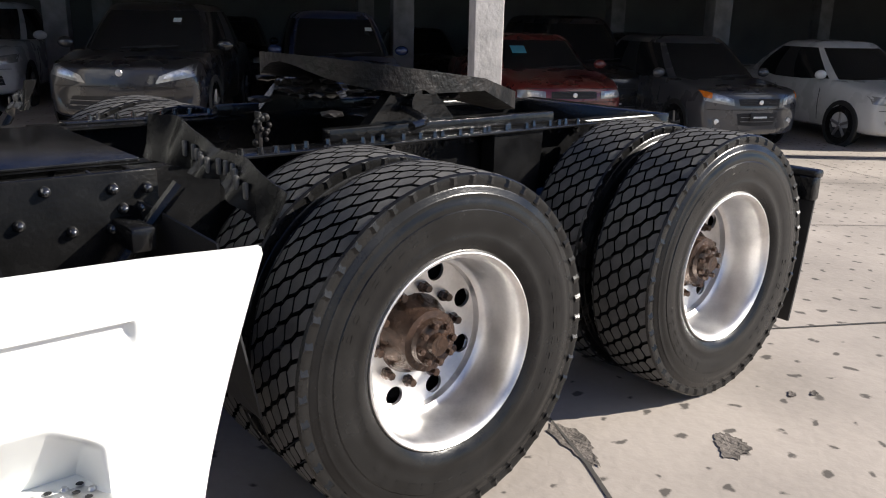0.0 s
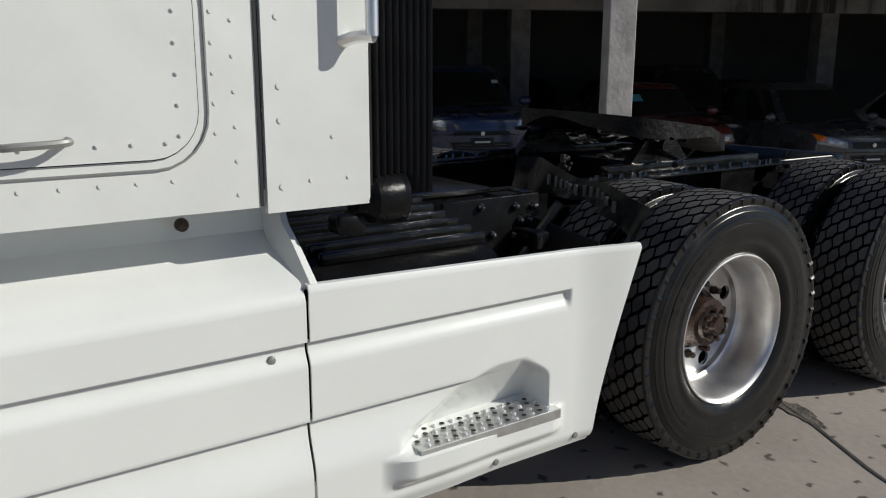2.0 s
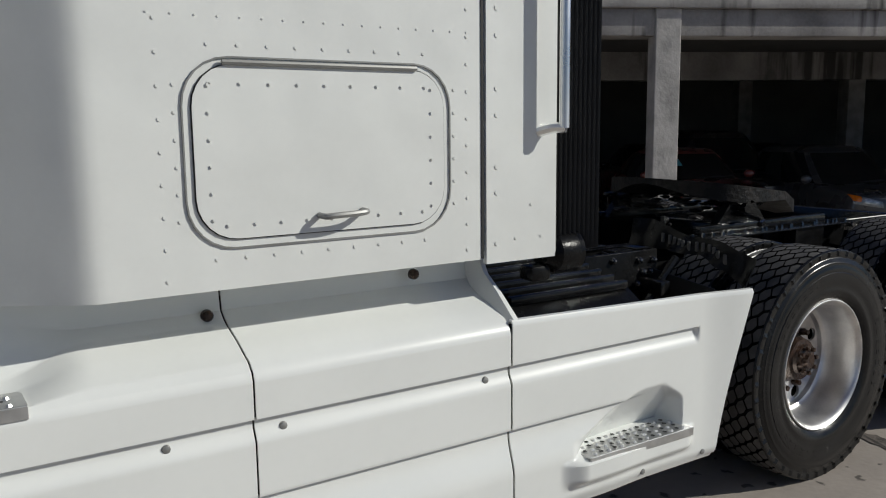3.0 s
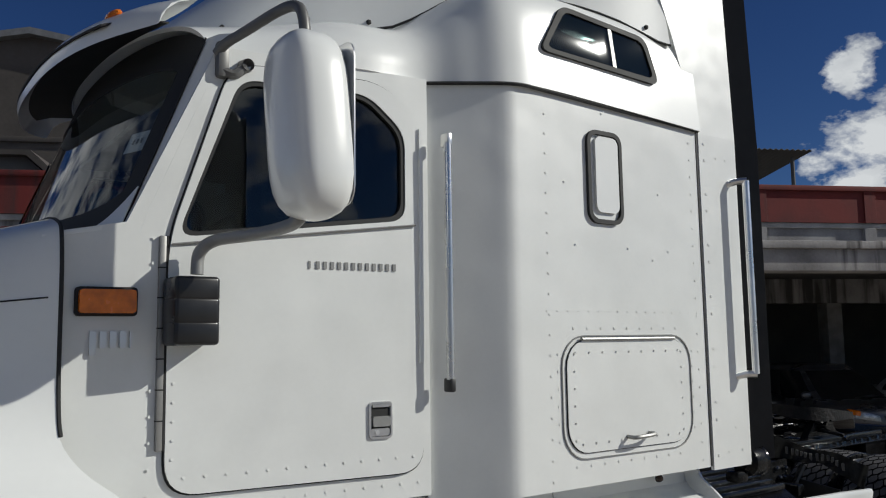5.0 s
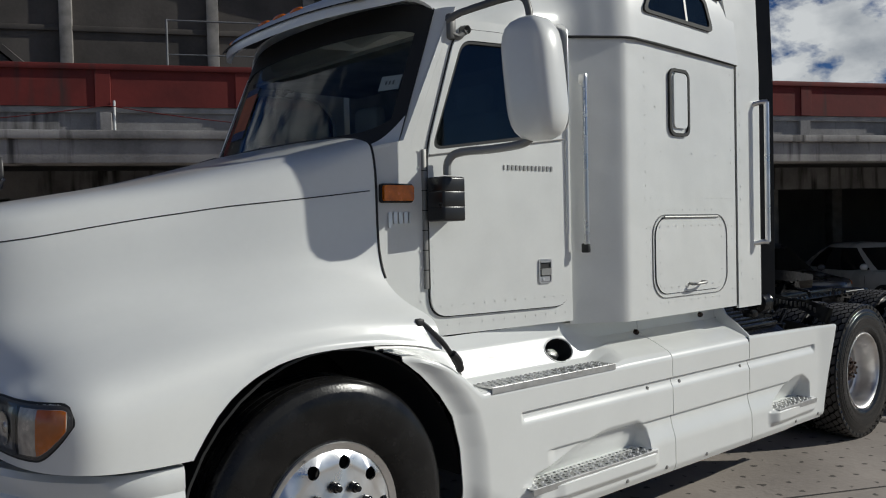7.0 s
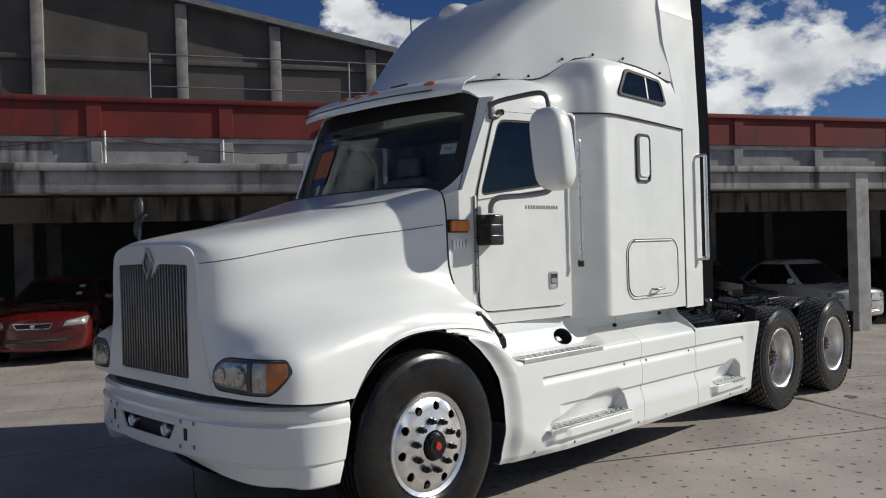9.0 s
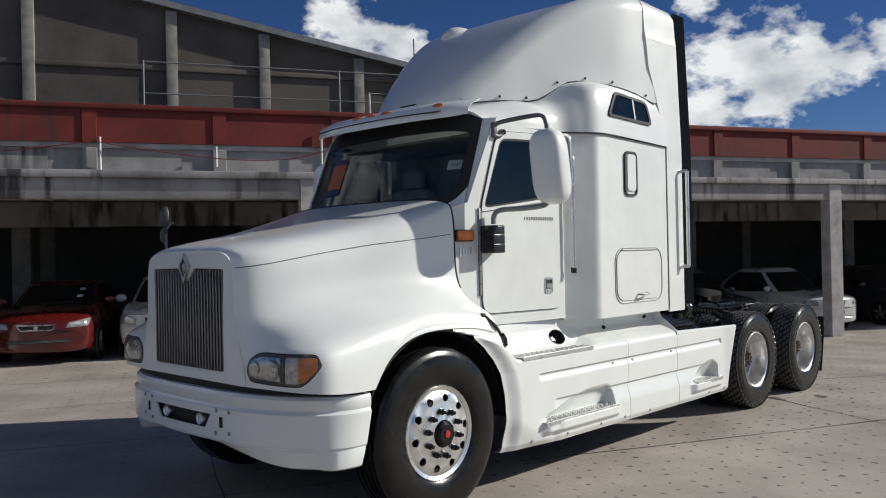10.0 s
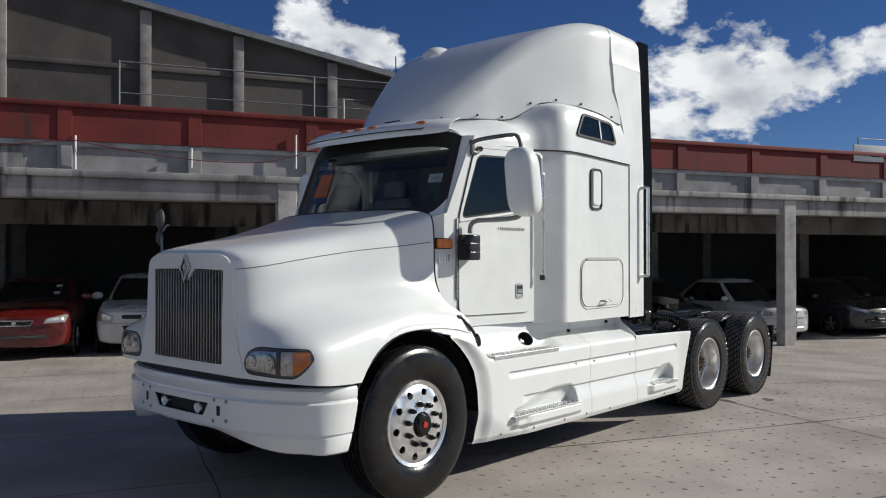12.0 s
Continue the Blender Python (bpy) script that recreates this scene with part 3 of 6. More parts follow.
def build_lamps():
    def half(t):
        lo = 0.975 - 0.008 * math.sin(t * 3)
        hi = 1.135
        top = 1.03 + (hi - 1.03) * (1 - (1 - min(t / 0.32, 1)) ** 2) ** 0.5
        bot = 1.03 - (1.03 - lo) * (1 - (1 - min(t / 0.12, 1)) ** 2) ** 0.5
        # the lower outer corner sweeps up to the rounded tip
        if t > 0.72:
            bot += (1.085 - bot) * ((t - 0.72) / 0.28) ** 1.7
        if t > 0.90:
            top = 1.085 + (top - 1.085) * (1 - ((t - 0.90) / 0.10) ** 2) ** 0.5
        return bot, top

    for s in (-1, 1):
        def flip(p):
            return (p[0], p[1] * (-s), p[2])

        def patch(t0, t1, d, grow=0.0):
            rows = []
            for i in range(29):
                t = t0 + (t1 - t0) * i / 28
                b, u = half(t)
                b, u = b - grow, u + grow
                rows.append([flip(lamp_pt(min(max(t, 0), 1) * 0.905, b + (u - b) * j / 6, d * (1 if 0 < j < 6 else 0.6))) for j in range(7)])
            return sheet(rows)

        lamp = part("headlight", thicken(patch(0.0, 1.0, 0.003, 0.010), 0.010), M["gap"], truck, "flush headlight with clear lens and amber turn signal")
        part("rim", thicken(patch(0.012, 0.988, 0.005, 0.003), 0.008), M["lamp_frame"], lamp)
        part("reflector", thicken(patch(0.05, 0.50, 0.0085, -0.016), 0.006), M["lamp_inside"], lamp)
        part("turn_signal", thicken(patch(0.57, 0.95, 0.0085, -0.010), 0.006), M["smoke"], lamp)
        part("amber_lens", thicken(patch(0.73, 0.945, 0.0105, -0.011), 0.004), M["amber"], lamp, "amber turn signal lens")
        for t, rad in ((0.15, 0.80), (0.37, 1.15)):
            p = Vector(flip(lamp_pt(t, 1.05, 0.009)))
            part("bulb_bowl", lathe([(-0.001, 0.050 * rad), (0.002, 0.042 * rad), (0.004, 0.020 * rad), (-0.003, 0.014 * rad), (-0.004, 0.002)], 24, "x", at=p), M["chrome"], lamp)
        part("divider", thicken(patch(0.522, 0.552, 0.012, -0.006), 0.006), M["lamp_frame"], lamp)
        part("lens", patch(0.02, 0.98, 0.014, -0.002), M["lens"], lamp, "clear curved lens")


build_lamps()


def build_fender_mirror():
    fm = part("fender_mirror", tube([(-0.36, 1.09, 1.28), (-0.36, 1.13, 1.5), (-0.345, 1.18, 1.78), (-0.30, 1.27, 1.92)], 0.011, 8), M["steel"], truck, "round convex mirror on a fender stalk")
    for z, rad in ((2.03, 0.095), (1.88, 0.07)):
        bm = lathe([(-0.04, 0.004), (-0.035, rad * 0.6), (-0.012, rad * 0.95), (0.0, rad), (0.006, rad * 0.97), (0.007, 0.004)], 24, "x")
        part("mirror_head", bm, M["lamp_frame"], fm, m=Matrix.Translation((-0.27 - (2.03 - z) * 0.25, 1.33 - (2.03 - z) * 0.4, z)) @ Matrix.Scale(0.5, 4, (0, 1, 0)))
    part("mirror_strut", tube([(-0.30, 1.27, 1.92), (-0.29, 1.20, 1.98), (-0.29, 1.16, 1.98)], 0.008, 6), M["steel"], fm)


build_fender_mirror()


def recess_edge(z):
    """Half the width of the bumper's opening, narrower towards its foot."""
    return 0.285 + (z - 0.655) * 0.75


def build_bumper():
    prof = [(0.09, 0.462), (0.05, 0.466), (0.032, 0.476), (0.010, 0.572), (0.016, 0.580), (0.016, 0.588), (0.0, 0.598), (0.0, 0.655), (0.0, 0.70), (0.0, 0.745), (0.0, 0.785), (0.018, 0.797), (0.022, 0.805), (0.014, 0.82), (0.014, 0.868), (0.03, 0.886), (0.10, 0.888)]
    ys = sorted({round(-1.2255 * math.sin(math.pi / 2 * k / 30), 4) for k in range(-30, 31)} | {-0.36, 0.36})
    plan = [(-0.315, -1.2255)] + [(plan_front(y), y) for y in ys[1:-1]] + [(-0.315, 1.2255)]
    last = [k for k, y in enumerate(ys) if abs(y) < 0.37]
    bm = bmesh.new()
    vs = []
    for d, z in prof:
        row = []
        for k, (x, y) in enumerate(plan):
            lift = 0.105 * smooth01((1.02 - abs(y)) / 0.75) * smooth01((0.60 - z) / 0.1)
            if k in (last[0], last[-1]):
                y = math.copysign(recess_edge(min(max(z, 0.655), 0.745)), y)
            elif last[0] < k < last[-1]:
                y *= recess_edge(min(max(z, 0.655), 0.745)) / 0.36
            # the ends slant forward towards the foot
            lean = -0.075 * smooth01((abs(y) - 1.05) / 0.17) * max(0.0, (0.80 - z) / 0.34)
            row.append(bm.verts.new((x + lean + d * min(1.0, (1.2255 - abs(y)) * 8 + 0.1), y * (1 - d * 0.7 / 1.22), z + lift)))
        vs.append(row)
    for r, (a, b) in enumerate(zip(vs, vs[1:])):
        for k in range(len(a) - 1):
            if last[0] <= k < last[-1] and prof[r][1] >= 0.655 and prof[r + 1][1] <= 0.745:
                continue
            bm.faces.new((a[k], a[k + 1], b[k + 1], b[k]))
    bmesh.ops.remove_doubles(bm, verts=bm.verts, dist=0.0005)
    thicken(bm, 0.012)
    b = part("bumper", bm, M["white"], truck, "white painted wrap-around bumper")
    front = plan_front(0.3)
    part("bumper_recess", box(front + 0.045, front + 0.12, -0.42, 0.42, 0.62, 0.79), M["gap"], b, "black recess with fog lamps")
    for y in (-0.215, 0.215):
        f = part("fog_lamp", lathe([(front + 0.008, 0.026), (front + 0.002, 0.036), (front + 0.012, 0.041), (front + 0.05, 0.042)], 20, "x", at=(0, y, 0.700)), M["chrome"], b)
        part("fog_lens", lathe([(front + 0.005, 0.003), (front + 0.006, 0.020), (front + 0.010, 0.030)], 20, "x", at=(0, y, 0.700)), M["lens_white"], f)
    for y in (-1, 1):
        part("tow_slot", slab(rounded(0.445, 0.475, 0.672, 0.738, 0.008, 3), [], lambda u, v, d: (plan_front(u) - 0.003 + d, u * y, v), 0.01), M["gap"], b)
        for u, v in ((0.415, 0.772), (0.535, 0.772), (0.405, 0.635), (0.535, 0.645)):
            part("bolt", lathe([(plan_front(u) - 0.006, 0.006), (plan_front(u) - 0.003, 0.013), (plan_front(u) + 0.004, 0.014)], 10, "x", at=(0, u * y, v)), M["steel"], b)


build_bumper()


def door_y(x):
    return -(0.965 + 0.07 * (x - 0.95) / 0.8)


def side_y(x):
    """Half the width of cab and sleeper along the truck."""
    if x < 1.86:
        return -door_y(x)
    t = (x - 1.86) / 0.27
    k = 0.09
    soft = t if t < 1 - k else 1 - k + (1 - max(0.0, 1 - (t - 1 + k) / (2 * k)) ** 2) * k
    return 1.02 + 0.182 * min(soft, 1.0)


WIN = [(0.985, 2.015), (1.172, 2.535), (1.62, 2.55), (1.765, 2.43), (1.765, 2.115)]


def build_cab():
    def wall(s, off):
        return lambda u, v, d: (u, s * (-door_y(u) + off - d), v)

    hole = round_poly(WIN, 0.06)
    big = round_poly([(0.965, 2.0), (1.16, 2.555), (1.64, 2.57), (1.79, 2.44), (1.79, 2.10)], 0.06)
    shell = [(0.675, 1.30), (0.675, 2.02), (0.845, 2.055), (1.105, 2.635), (1.865, 2.645), (1.865, 1.165), (0.95, 1.165), (0.80, 1.24)]
    door = round_poly([(0.965, 1.255), (0.962, 2.005), (1.145, 2.585), (1.68, 2.60), (1.835, 2.47), (1.83, 1.25)], 0.10, 7)
    seal = round_poly([(0.960, 1.250), (0.957, 2.006), (1.142, 2.589), (1.682, 2.605), (1.840, 2.472), (1.835, 1.245)], 0.10, 7)
    for s in (-1, 1):
        part("cab_side", slab(shell, [big], wall(s, 0.0), 0.03), M["white_panel"], truck, "white riveted cab side panel")
        d = part("door", slab(door, [hole], wall(s, 0.014), 0.014), M["white_panel"], truck, "white cab door with rounded lower corners")
        part("door_seal", slab(seal, [big], wall(s, 0.006), 0.005), M["gap"], d)
        part("side_window", slab(round_poly([(0.975, 2.007), (1.166, 2.545), (1.63, 2.56), (1.777, 2.435), (1.777, 2.107)], 0.06), [], wall(s, -0.004), 0.004), M["glass"], d, "dark tinted side window")
        part("window_gasket", slab(hole, [round_poly([(1.0, 2.03), (1.18, 2.52), (1.61, 2.535), (1.75, 2.42), (1.75, 2.13)], 0.055)], wall(s, 0.010), 0.012), M["gap"], d)
        part("belt_line", tube([(0.97, s * (0.985), 1.992), (1.80, s * 1.06, 2.10)], 0.004, 6), M["steel"], d)
        part("hinge", box(0.937, 0.957, s * 0.960, s * 0.980, 1.385, 2.018, 0.004), M["steel"], d, "long grey piano hinge")
        part("hinge_gap", box(0.957, 0.9625, s * 0.960, s * 0.979, 1.385, 2.018), M["gap"], d)
        for k in range(6):
            part("hinge_joint", box(0.9362, 0.9578, s * 0.959, s * 0.981, 1.47 + 0.09 * k, 1.474 + 0.09 * k), M["gap"], d)
        bm = slab(rounded(1.618, 1.704, 1.372, 1.494, 0.014, 3), [rounded(1.625, 1.697, 1.379, 1.487, 0.010, 3)], wall(s, 0.021), 0.010)
        hd = part("door_handle", bm, M["chrome"], d, "chrome paddle door handle")
        part("paddle", slab(rounded(1.630, 1.694, 1.412, 1.446, 0.006, 3), [], wall(s, 0.026), 0.010), M["steel"], hd)
        part("upper_plate", slab(rounded(1.630, 1.694, 1.476, 1.486, 0.003, 2), [], wall(s, 0.022), 0.006), M["chrome"], hd)
        part("key_plate", slab(rounded(1.627, 1.695, 1.381, 1.406, 0.006, 3), [], wall(s, 0.018), 0.004), M["chrome"], hd)
        part("lock", lathe([(0.0, 0.002), (0.0, 0.008), (0.008, 0.009)], 12, "y", at=(1.648, -0.012 if s > 0 else 0.0, 0)), M["alu"], hd, m=Matrix.Translation((0, s * (-door_y(1.648) + 0.022) + (0.008 if s > 0 else 0.0), 1.393)))
        part("handle_recess", slab(rounded(1.626, 1.696, 1.38, 1.486, 0.009, 3), [], wall(s, 0.0155), 0.003), M["gap"], hd)
        part("belt_trim", slab([(1.812, 1.62), (1.828, 1.62), (1.832, 2.45), (1.818, 2.45)], [], wall(s, 0.022), 0.008), M["white"], d)
        part("marker_light", slab(rounded(0.718, 0.870, 1.785, 1.853, 0.01, 3), [], wall(s, 0.034), 0.032), M["amber"], truck, "amber side marker light")
        part("marker_base", slab(rounded(0.710, 0.878, 1.777, 1.861, 0.012, 3), [rounded(0.720, 0.868, 1.787, 1.851, 0.01, 3)], wall(s, 0.016), 0.014), M["gap"], truck)
        bars = bmesh.new()
        for k in range(5):
            x = 0.752 + 0.027 * k
            slab(rounded(x, x + (0.018 if k < 4 else 0.006), 1.685 - (0.02 if k == 0 else 0), 1.735, 0.005, 2), [], wall(s, 0.010), 0.010, bars)
        part("badge", bars, M["chrome"], truck, "chrome model badge below the marker light")
        badge = part("door_badge", slab([(1.405, 1.935), (1.411, 1.935), (1.411, 1.959), (1.405, 1.959)], [], wall(s, 0.018), 0.005), M["steel"], d, "row of small chrome letters on the door")
        for k in range(1, 13):
            x = 1.405 + 0.0255 * k
            part("letter", slab([(x, 1.935), (x + 0.012, 1.935), (x + 0.012, 1.959), (x, 1.959)], [], wall(s, 0.018), 0.005), M["steel"], badge)
        # mirrors
        top = tube([(1.10, s * 0.98, 2.61), (1.115, s * 1.02, 2.635), (1.14, s * 1.10, 2.65), (1.17, s * 1.30, 2.66), (1.19, s * 1.37, 2.65), (1.195, s * 1.40, 2.60), (1.195, s * 1.41, 2.52)], 0.0165, 10)
        mi = part("mirror", mirror_shell(s), M["white"], truck, "tall white-backed side mirror on grey tube arms")
        part("upper_arm", top, M["arm_steel"], mi)
        part("arm_bracket", box(1.095, 1.135, s * 0.965, s * 1.005, 2.53, 2.65, 0.012), M["arm_steel"], mi, "dark steel mirror bracket")
        part("bracket_foot", tube([(1.115, s * 0.99, 2.555), (1.15, s * 1.0, 2.545), (1.185, s * 1.0, 2.575)], 0.016, 8), M["arm_steel"], mi)
        part("bracket_knob", lathe([(s * 0.965, 0.006), (s * 1.02, 0.020), (s * 0.97, 0.026)], 14, "y", at=(1.19, 0, 2.58)), M["arm_steel"], mi)
        part("lower_arm", tube([(1.03, s * 1.035, 1.90), (1.035, s * 1.04, 1.965), (1.07, s * 1.08, 2.0), (1.13, s * 1.24, 2.005), (1.175, s * 1.38, 2.02), (1.19, s * 1.42, 2.06)], 0.019, 10), M["steel"], mi)
        base = part("arm_base", box(0.945, 1.078, s * 0.985, s * 1.105, 1.69, 1.762, 0.012, seg=3), M["base_plastic"], mi, "ribbed black plastic mirror arm base")
        for z0, z1 in ((1.748, 1.830), (1.818, 1.89)):
            part("base_tier", box(0.945, 1.078, s * 0.985, s * 1.105, z0, z1, 0.012, seg=3), M["base_plastic"], base)
        part("shell_seam", tube([(1.297, s * 1.49, 2.07), (1.300, s * 1.49, 2.29), (1.290, s * 1.48, 2.52)], 0.003, 6), M["gap"], mi)
        part("mirror_glass", slab(rounded(1.31, 1.55, 2.06, 2.52, 0.05, 4), [], lambda u, v, d: (1.275 - d, s * u, v), 0.004), M["chrome"], mi)
        if s > 0:
            mi.matrix_basis = Matrix.Translation((0.14, -0.14, 0.0))
        # grab handles
        gh = part("grab_handle", tube([(1.905, s * 1.115, 1.56), (1.903, s * 1.118, 2.40)], 0.0145, 12), M["chrome"], truck, "long chrome grab handle")
        for z in (1.545, 2.415):
            part("handle_foot", box(1.894, 1.916, s * 1.085, s * 1.132, z - 0.028, z + 0.02, 0.006), M["black_plastic"] if z < 2 else M["chrome"], gh)
        rh = part("rear_grab_handle", tube([(3.475, s * 1.27, 1.53), (3.475, s * 1.27, 2.40)], 0.016, 12), M["alu"], truck, "dull aluminium grab handle on the side extender")
        for z in (1.53, 2.40):
            part("handle_foot", tube([(3.43, s * 1.2, z - 0.012), (3.455, s * 1.24, z), (3.478, s * 1.275, z)], 0.016, 8), M["alu"], rh)
    # windscreen
    def ws(t, v):
        return (0.685 + 0.160 * abs(t) ** 2.4 + 0.25 * v, t * (0.925 - 0.03 * v), 2.045 + 0.63 * v)

    n = [k / 20 - 1 for k in range(41)]
    scr = part("windscreen", sheet([[ws(t * 0.99, v) for v in np.linspace(0, 1, 7)] for t in n]), M["shield"], truck, "dark curved windscreen with black border")
    bm = bmesh.new()
    def edge(t, v):
        p = Vector(ws(t, v))
        return (p.x - 0.006, p.y * 1.003, p.z)

    sheet([[edge(t, v) for v in (-0.02, 0.04 + 0.05 * abs(t) ** 6, 0.095 + 0.20 * abs(t) ** 10)] for t in n], bm)
    sheet([[edge(t, v) for v in (0.90 - 0.12 * abs(t) ** 10, 0.96, 1.02, 1.02 + 0.10 * (1 - abs(t) ** 8))] for t in n], bm)
    for s in (-1, 1):
        sheet([[edge(s * t, v) for v in np.linspace(0, 1, 9)] for t in (0.925, 0.96, 1.0)], bm)
    part("border", thicken(bm, 0.003), M["gap"], scr, "wide black windscreen border")
    for s in (-1, 1):
        rows = []
        for t in np.linspace(0.80, 1.0, 9):
            top = 0.20 * ((t - 0.80) / 0.20) ** 2.4
            rows.append([Vector(ws(s * t, v)) + Vector((-0.012, s * 0.004, 0)) for v in (-0.03, -0.03 + (top + 0.03) * 0.5, top)])
        part("cowl_corner", thicken(sheet(rows), 0.004), M["white"], truck)
        rows = []
        for v in np.linspace(-0.03, 1.02, 10):
            p = Vector(ws(s, v))
            xe = 0.845 + 0.26 * max(v, 0.0) + 0.02
            q = Vector((xe + 0.02, s * (-door_y(xe) + 0.002), p.z))
            rows.append([p, p.lerp(q, 0.5) + Vector((-0.008, s * 0.012, 0)), q])
        part("a_pillar", thicken(sheet(rows), 0.012), M["white"], truck)
        part("cowl", thicken(sheet([[(0.62, s * y, 2.03 - 0.03 * y), (0.86, s * y, 2.055)] for y in (0.1, 0.4, 0.7, 0.95)]), 0.01), M["white"], truck)
    part("sticker", slab([(-0.82, 2.31), (-0.71, 2.31), (-0.71, 2.38), (-0.82, 2.38)], [], lambda u, v, d: (ws(u / 0.915, (v - 2.045) / 0.63)[0] + 0.015 + d, u, v), 0.002), M["paper"], scr, "small white paper label")
    for k in range(3):
        part("sticker_bar", slab([(-0.79 + 0.02 * k, 2.337), (-0.782 + 0.02 * k, 2.337), (-0.782 + 0.02 * k, 2.355), (-0.79 + 0.02 * k, 2.355)], [], lambda u, v, d: (ws(u / 0.915, (v - 2.045) / 0.63)[0] + 0.012 + d, u, v), 0.001), M["steel"], scr)
    def paper(y0, y1, z0, z1):
        return thicken(sheet([[Vector(ws(y / 0.915, (z - 2.045) / 0.63)) + Vector((-0.008, 0, 0)) for z in np.linspace(z0, z1, 6)] for y in np.linspace(y0, y1, 8)]), 0.001)

    nt = part("notice", paper(0.40, 0.62, 2.24, 2.45), M["orange"], scr, "orange paper notice")
    for z0, z1 in ((2.19, 2.237), (2.453, 2.49)):
        part("notice_strip", paper(0.40, 0.62, z0, z1), M["blue_paper"], nt, "dark blue strip of the notice")
    for s in (-0.35, 0.35):
        part("wiper", tube([ws(s + 0.45, 0.10), ws(s, 0.05), ws(s - 0.05, 0.02)], 0.008, 6), M["steel"], scr)
    # visor
    prof = [(-0.255, 0.0), (-0.262, 0.03), (-0.23, 0.085), (-0.155, 0.125), (-0.07, 0.145), (0.04, 0.15), (0.04, 0.135), (-0.085, 0.12), (-0.165, 0.10), (-0.218, 0.055)]
    rows = []
    for t in n:
        x0, y0, z0 = ws(t * 0.985, 1.0)
        k = 0.84 - 0.24 * abs(t) ** 6
        mid = [(prof[i][0] + prof[-1 - i][0]) / 2 for i in range(len(prof))], [(prof[i][1] + prof[-1 - i][1]) / 2 for i in range(len(prof))]
        thin = 1 - 0.75 * abs(t) ** 10
        rows.append([(x0 + (mid[0][i] + (dx - mid[0][i]) * thin) * k, y0 * 1.0, z0 + mid[1][i] + (dz - mid[1][i]) * thin + 0.012 * t * t) for i, (dx, dz) in enumerate(prof)])
    bm = sheet(rows, close=True)
    for r in (0, -1):
        bm.verts.ensure_lookup_table()
        vs = [bm.verts[(r % len(rows)) * len(prof) + k] for k in range(len(prof))]
        bm.faces.new(vs)
    bmesh.ops.recalc_face_normals(bm, faces=bm.faces)
    vis = part("visor", bm, M["white"], truck, "white sun visor over the windscreen")
    # dark sheet close below the visor, short of its ends
    part("visor_lining", thicken(sheet([[(ws(t * 0.80, 1)[0] + dx, ws(t * 0.80, 1)[1], ws(t, 1)[2] + dz) for dx, dz in ((-0.22, 0.055), (-0.10, 0.10), (0.0, 0.112))] for t in n]), 0.006), M["gap"], vis)
    for y in (-0.66, -0.17, 0.0, 0.17, 0.66):
        t = y / 0.9
        x0, y0, z0 = ws(t, 1.0)
        bm = bmesh.new()
        bmesh.ops.create_uvsphere(bm, u_segments=14, v_segments=8, radius=1.0, matrix=Matrix.LocRotScale((x0 - 0.150, y, z0 + 0.112), Euler((0, radians(-28), 0)), (0.028, 0.055, 0.015)))
        part("clearance_lamp", bm, M["amber"], vis, "amber clearance lamp")
    # inside
    part("cab_floor", box(0.72, 3.18, -0.93, 0.93, 1.2, 1.24), M["cab_trim"], truck)
    part("headliner", box(1.10, 3.15, -0.90, 0.90, 2.575, 2.595), M["cab_trim"], truck)
    part("cab_back", box(1.9, 1.93, -1.0, 1.0, 1.24, 2.6), M["cab_trim"], truck)
    part("dashboard", box(0.78, 1.12, -0.9, 0.9, 1.3, 2.02, 0.05), M["cab_trim"], truck)
    for y in (-0.5, 0.5):
        se = part("seat", box(1.28, 1.72, y - 0.24, y + 0.24, 1.55, 1.68, 0.05), M["seat"], truck, "grey cloth driver seat")
        part("seat_back", box(1.64, 1.78, y - 0.24, y + 0.24, 1.62, 2.28, 0.06), M["seat"], se)
        part("head_rest", box(1.67, 1.76, y - 0.13, y + 0.13, 2.28, 2.45, 0.04), M["seat"], se)
        part("seat_base", box(1.38, 1.66, y - 0.18, y + 0.18, 1.24, 1.56, 0.02), M["cab_trim"], se)
    bm = bmesh.new()
    lathe([(math.sin(a) * 0.015, 0.21 + math.cos(a) * 0.015) for a in np.linspace(0, 2 * math.pi, 9)], 32, "x", bm)
    bm.transform(Matrix.Translation((1.22, -0.5, 2.0)) @ Matrix.Rotation(radians(35), 4, "Y"))
    wheel = part("steering_wheel", bm, M["cab_trim"], truck)
    part("steering_column", tube([(1.05, -0.5, 1.85), (1.22, -0.5, 2.0)], 0.03, 10), M["cab_trim"], wheel)


def mirror_shell(s):
    rows = []
    for k in range(17):
        v = math.sin(math.pi / 2 * (-1 + 2 * k / 16))
        w = max(0.0, 1 - abs(v) ** 5) ** 0.42
        zc, x0 = 2.29 + 0.268 * v, 1.195
        row = []
        for j in range(24):
            a = 2 * math.pi * j / 24
            c, q = math.cos(a), math.sin(a)
            row.append((x0 + 0.095 * w * np.sign(c) * abs(c) ** 0.6 - 0.01 * v, s * (1.428 - 0.02 * v) + 0.133 * w * np.sign(q) * abs(q) ** 0.62, zc))
        rows.append(row)
    bm = sheet(rows, close=True)
    bmesh.ops.remove_doubles(bm, verts=bm.verts, dist=0.001)
    bmesh.ops.recalc_face_normals(bm, faces=bm.faces)
    return bm


build_cab()

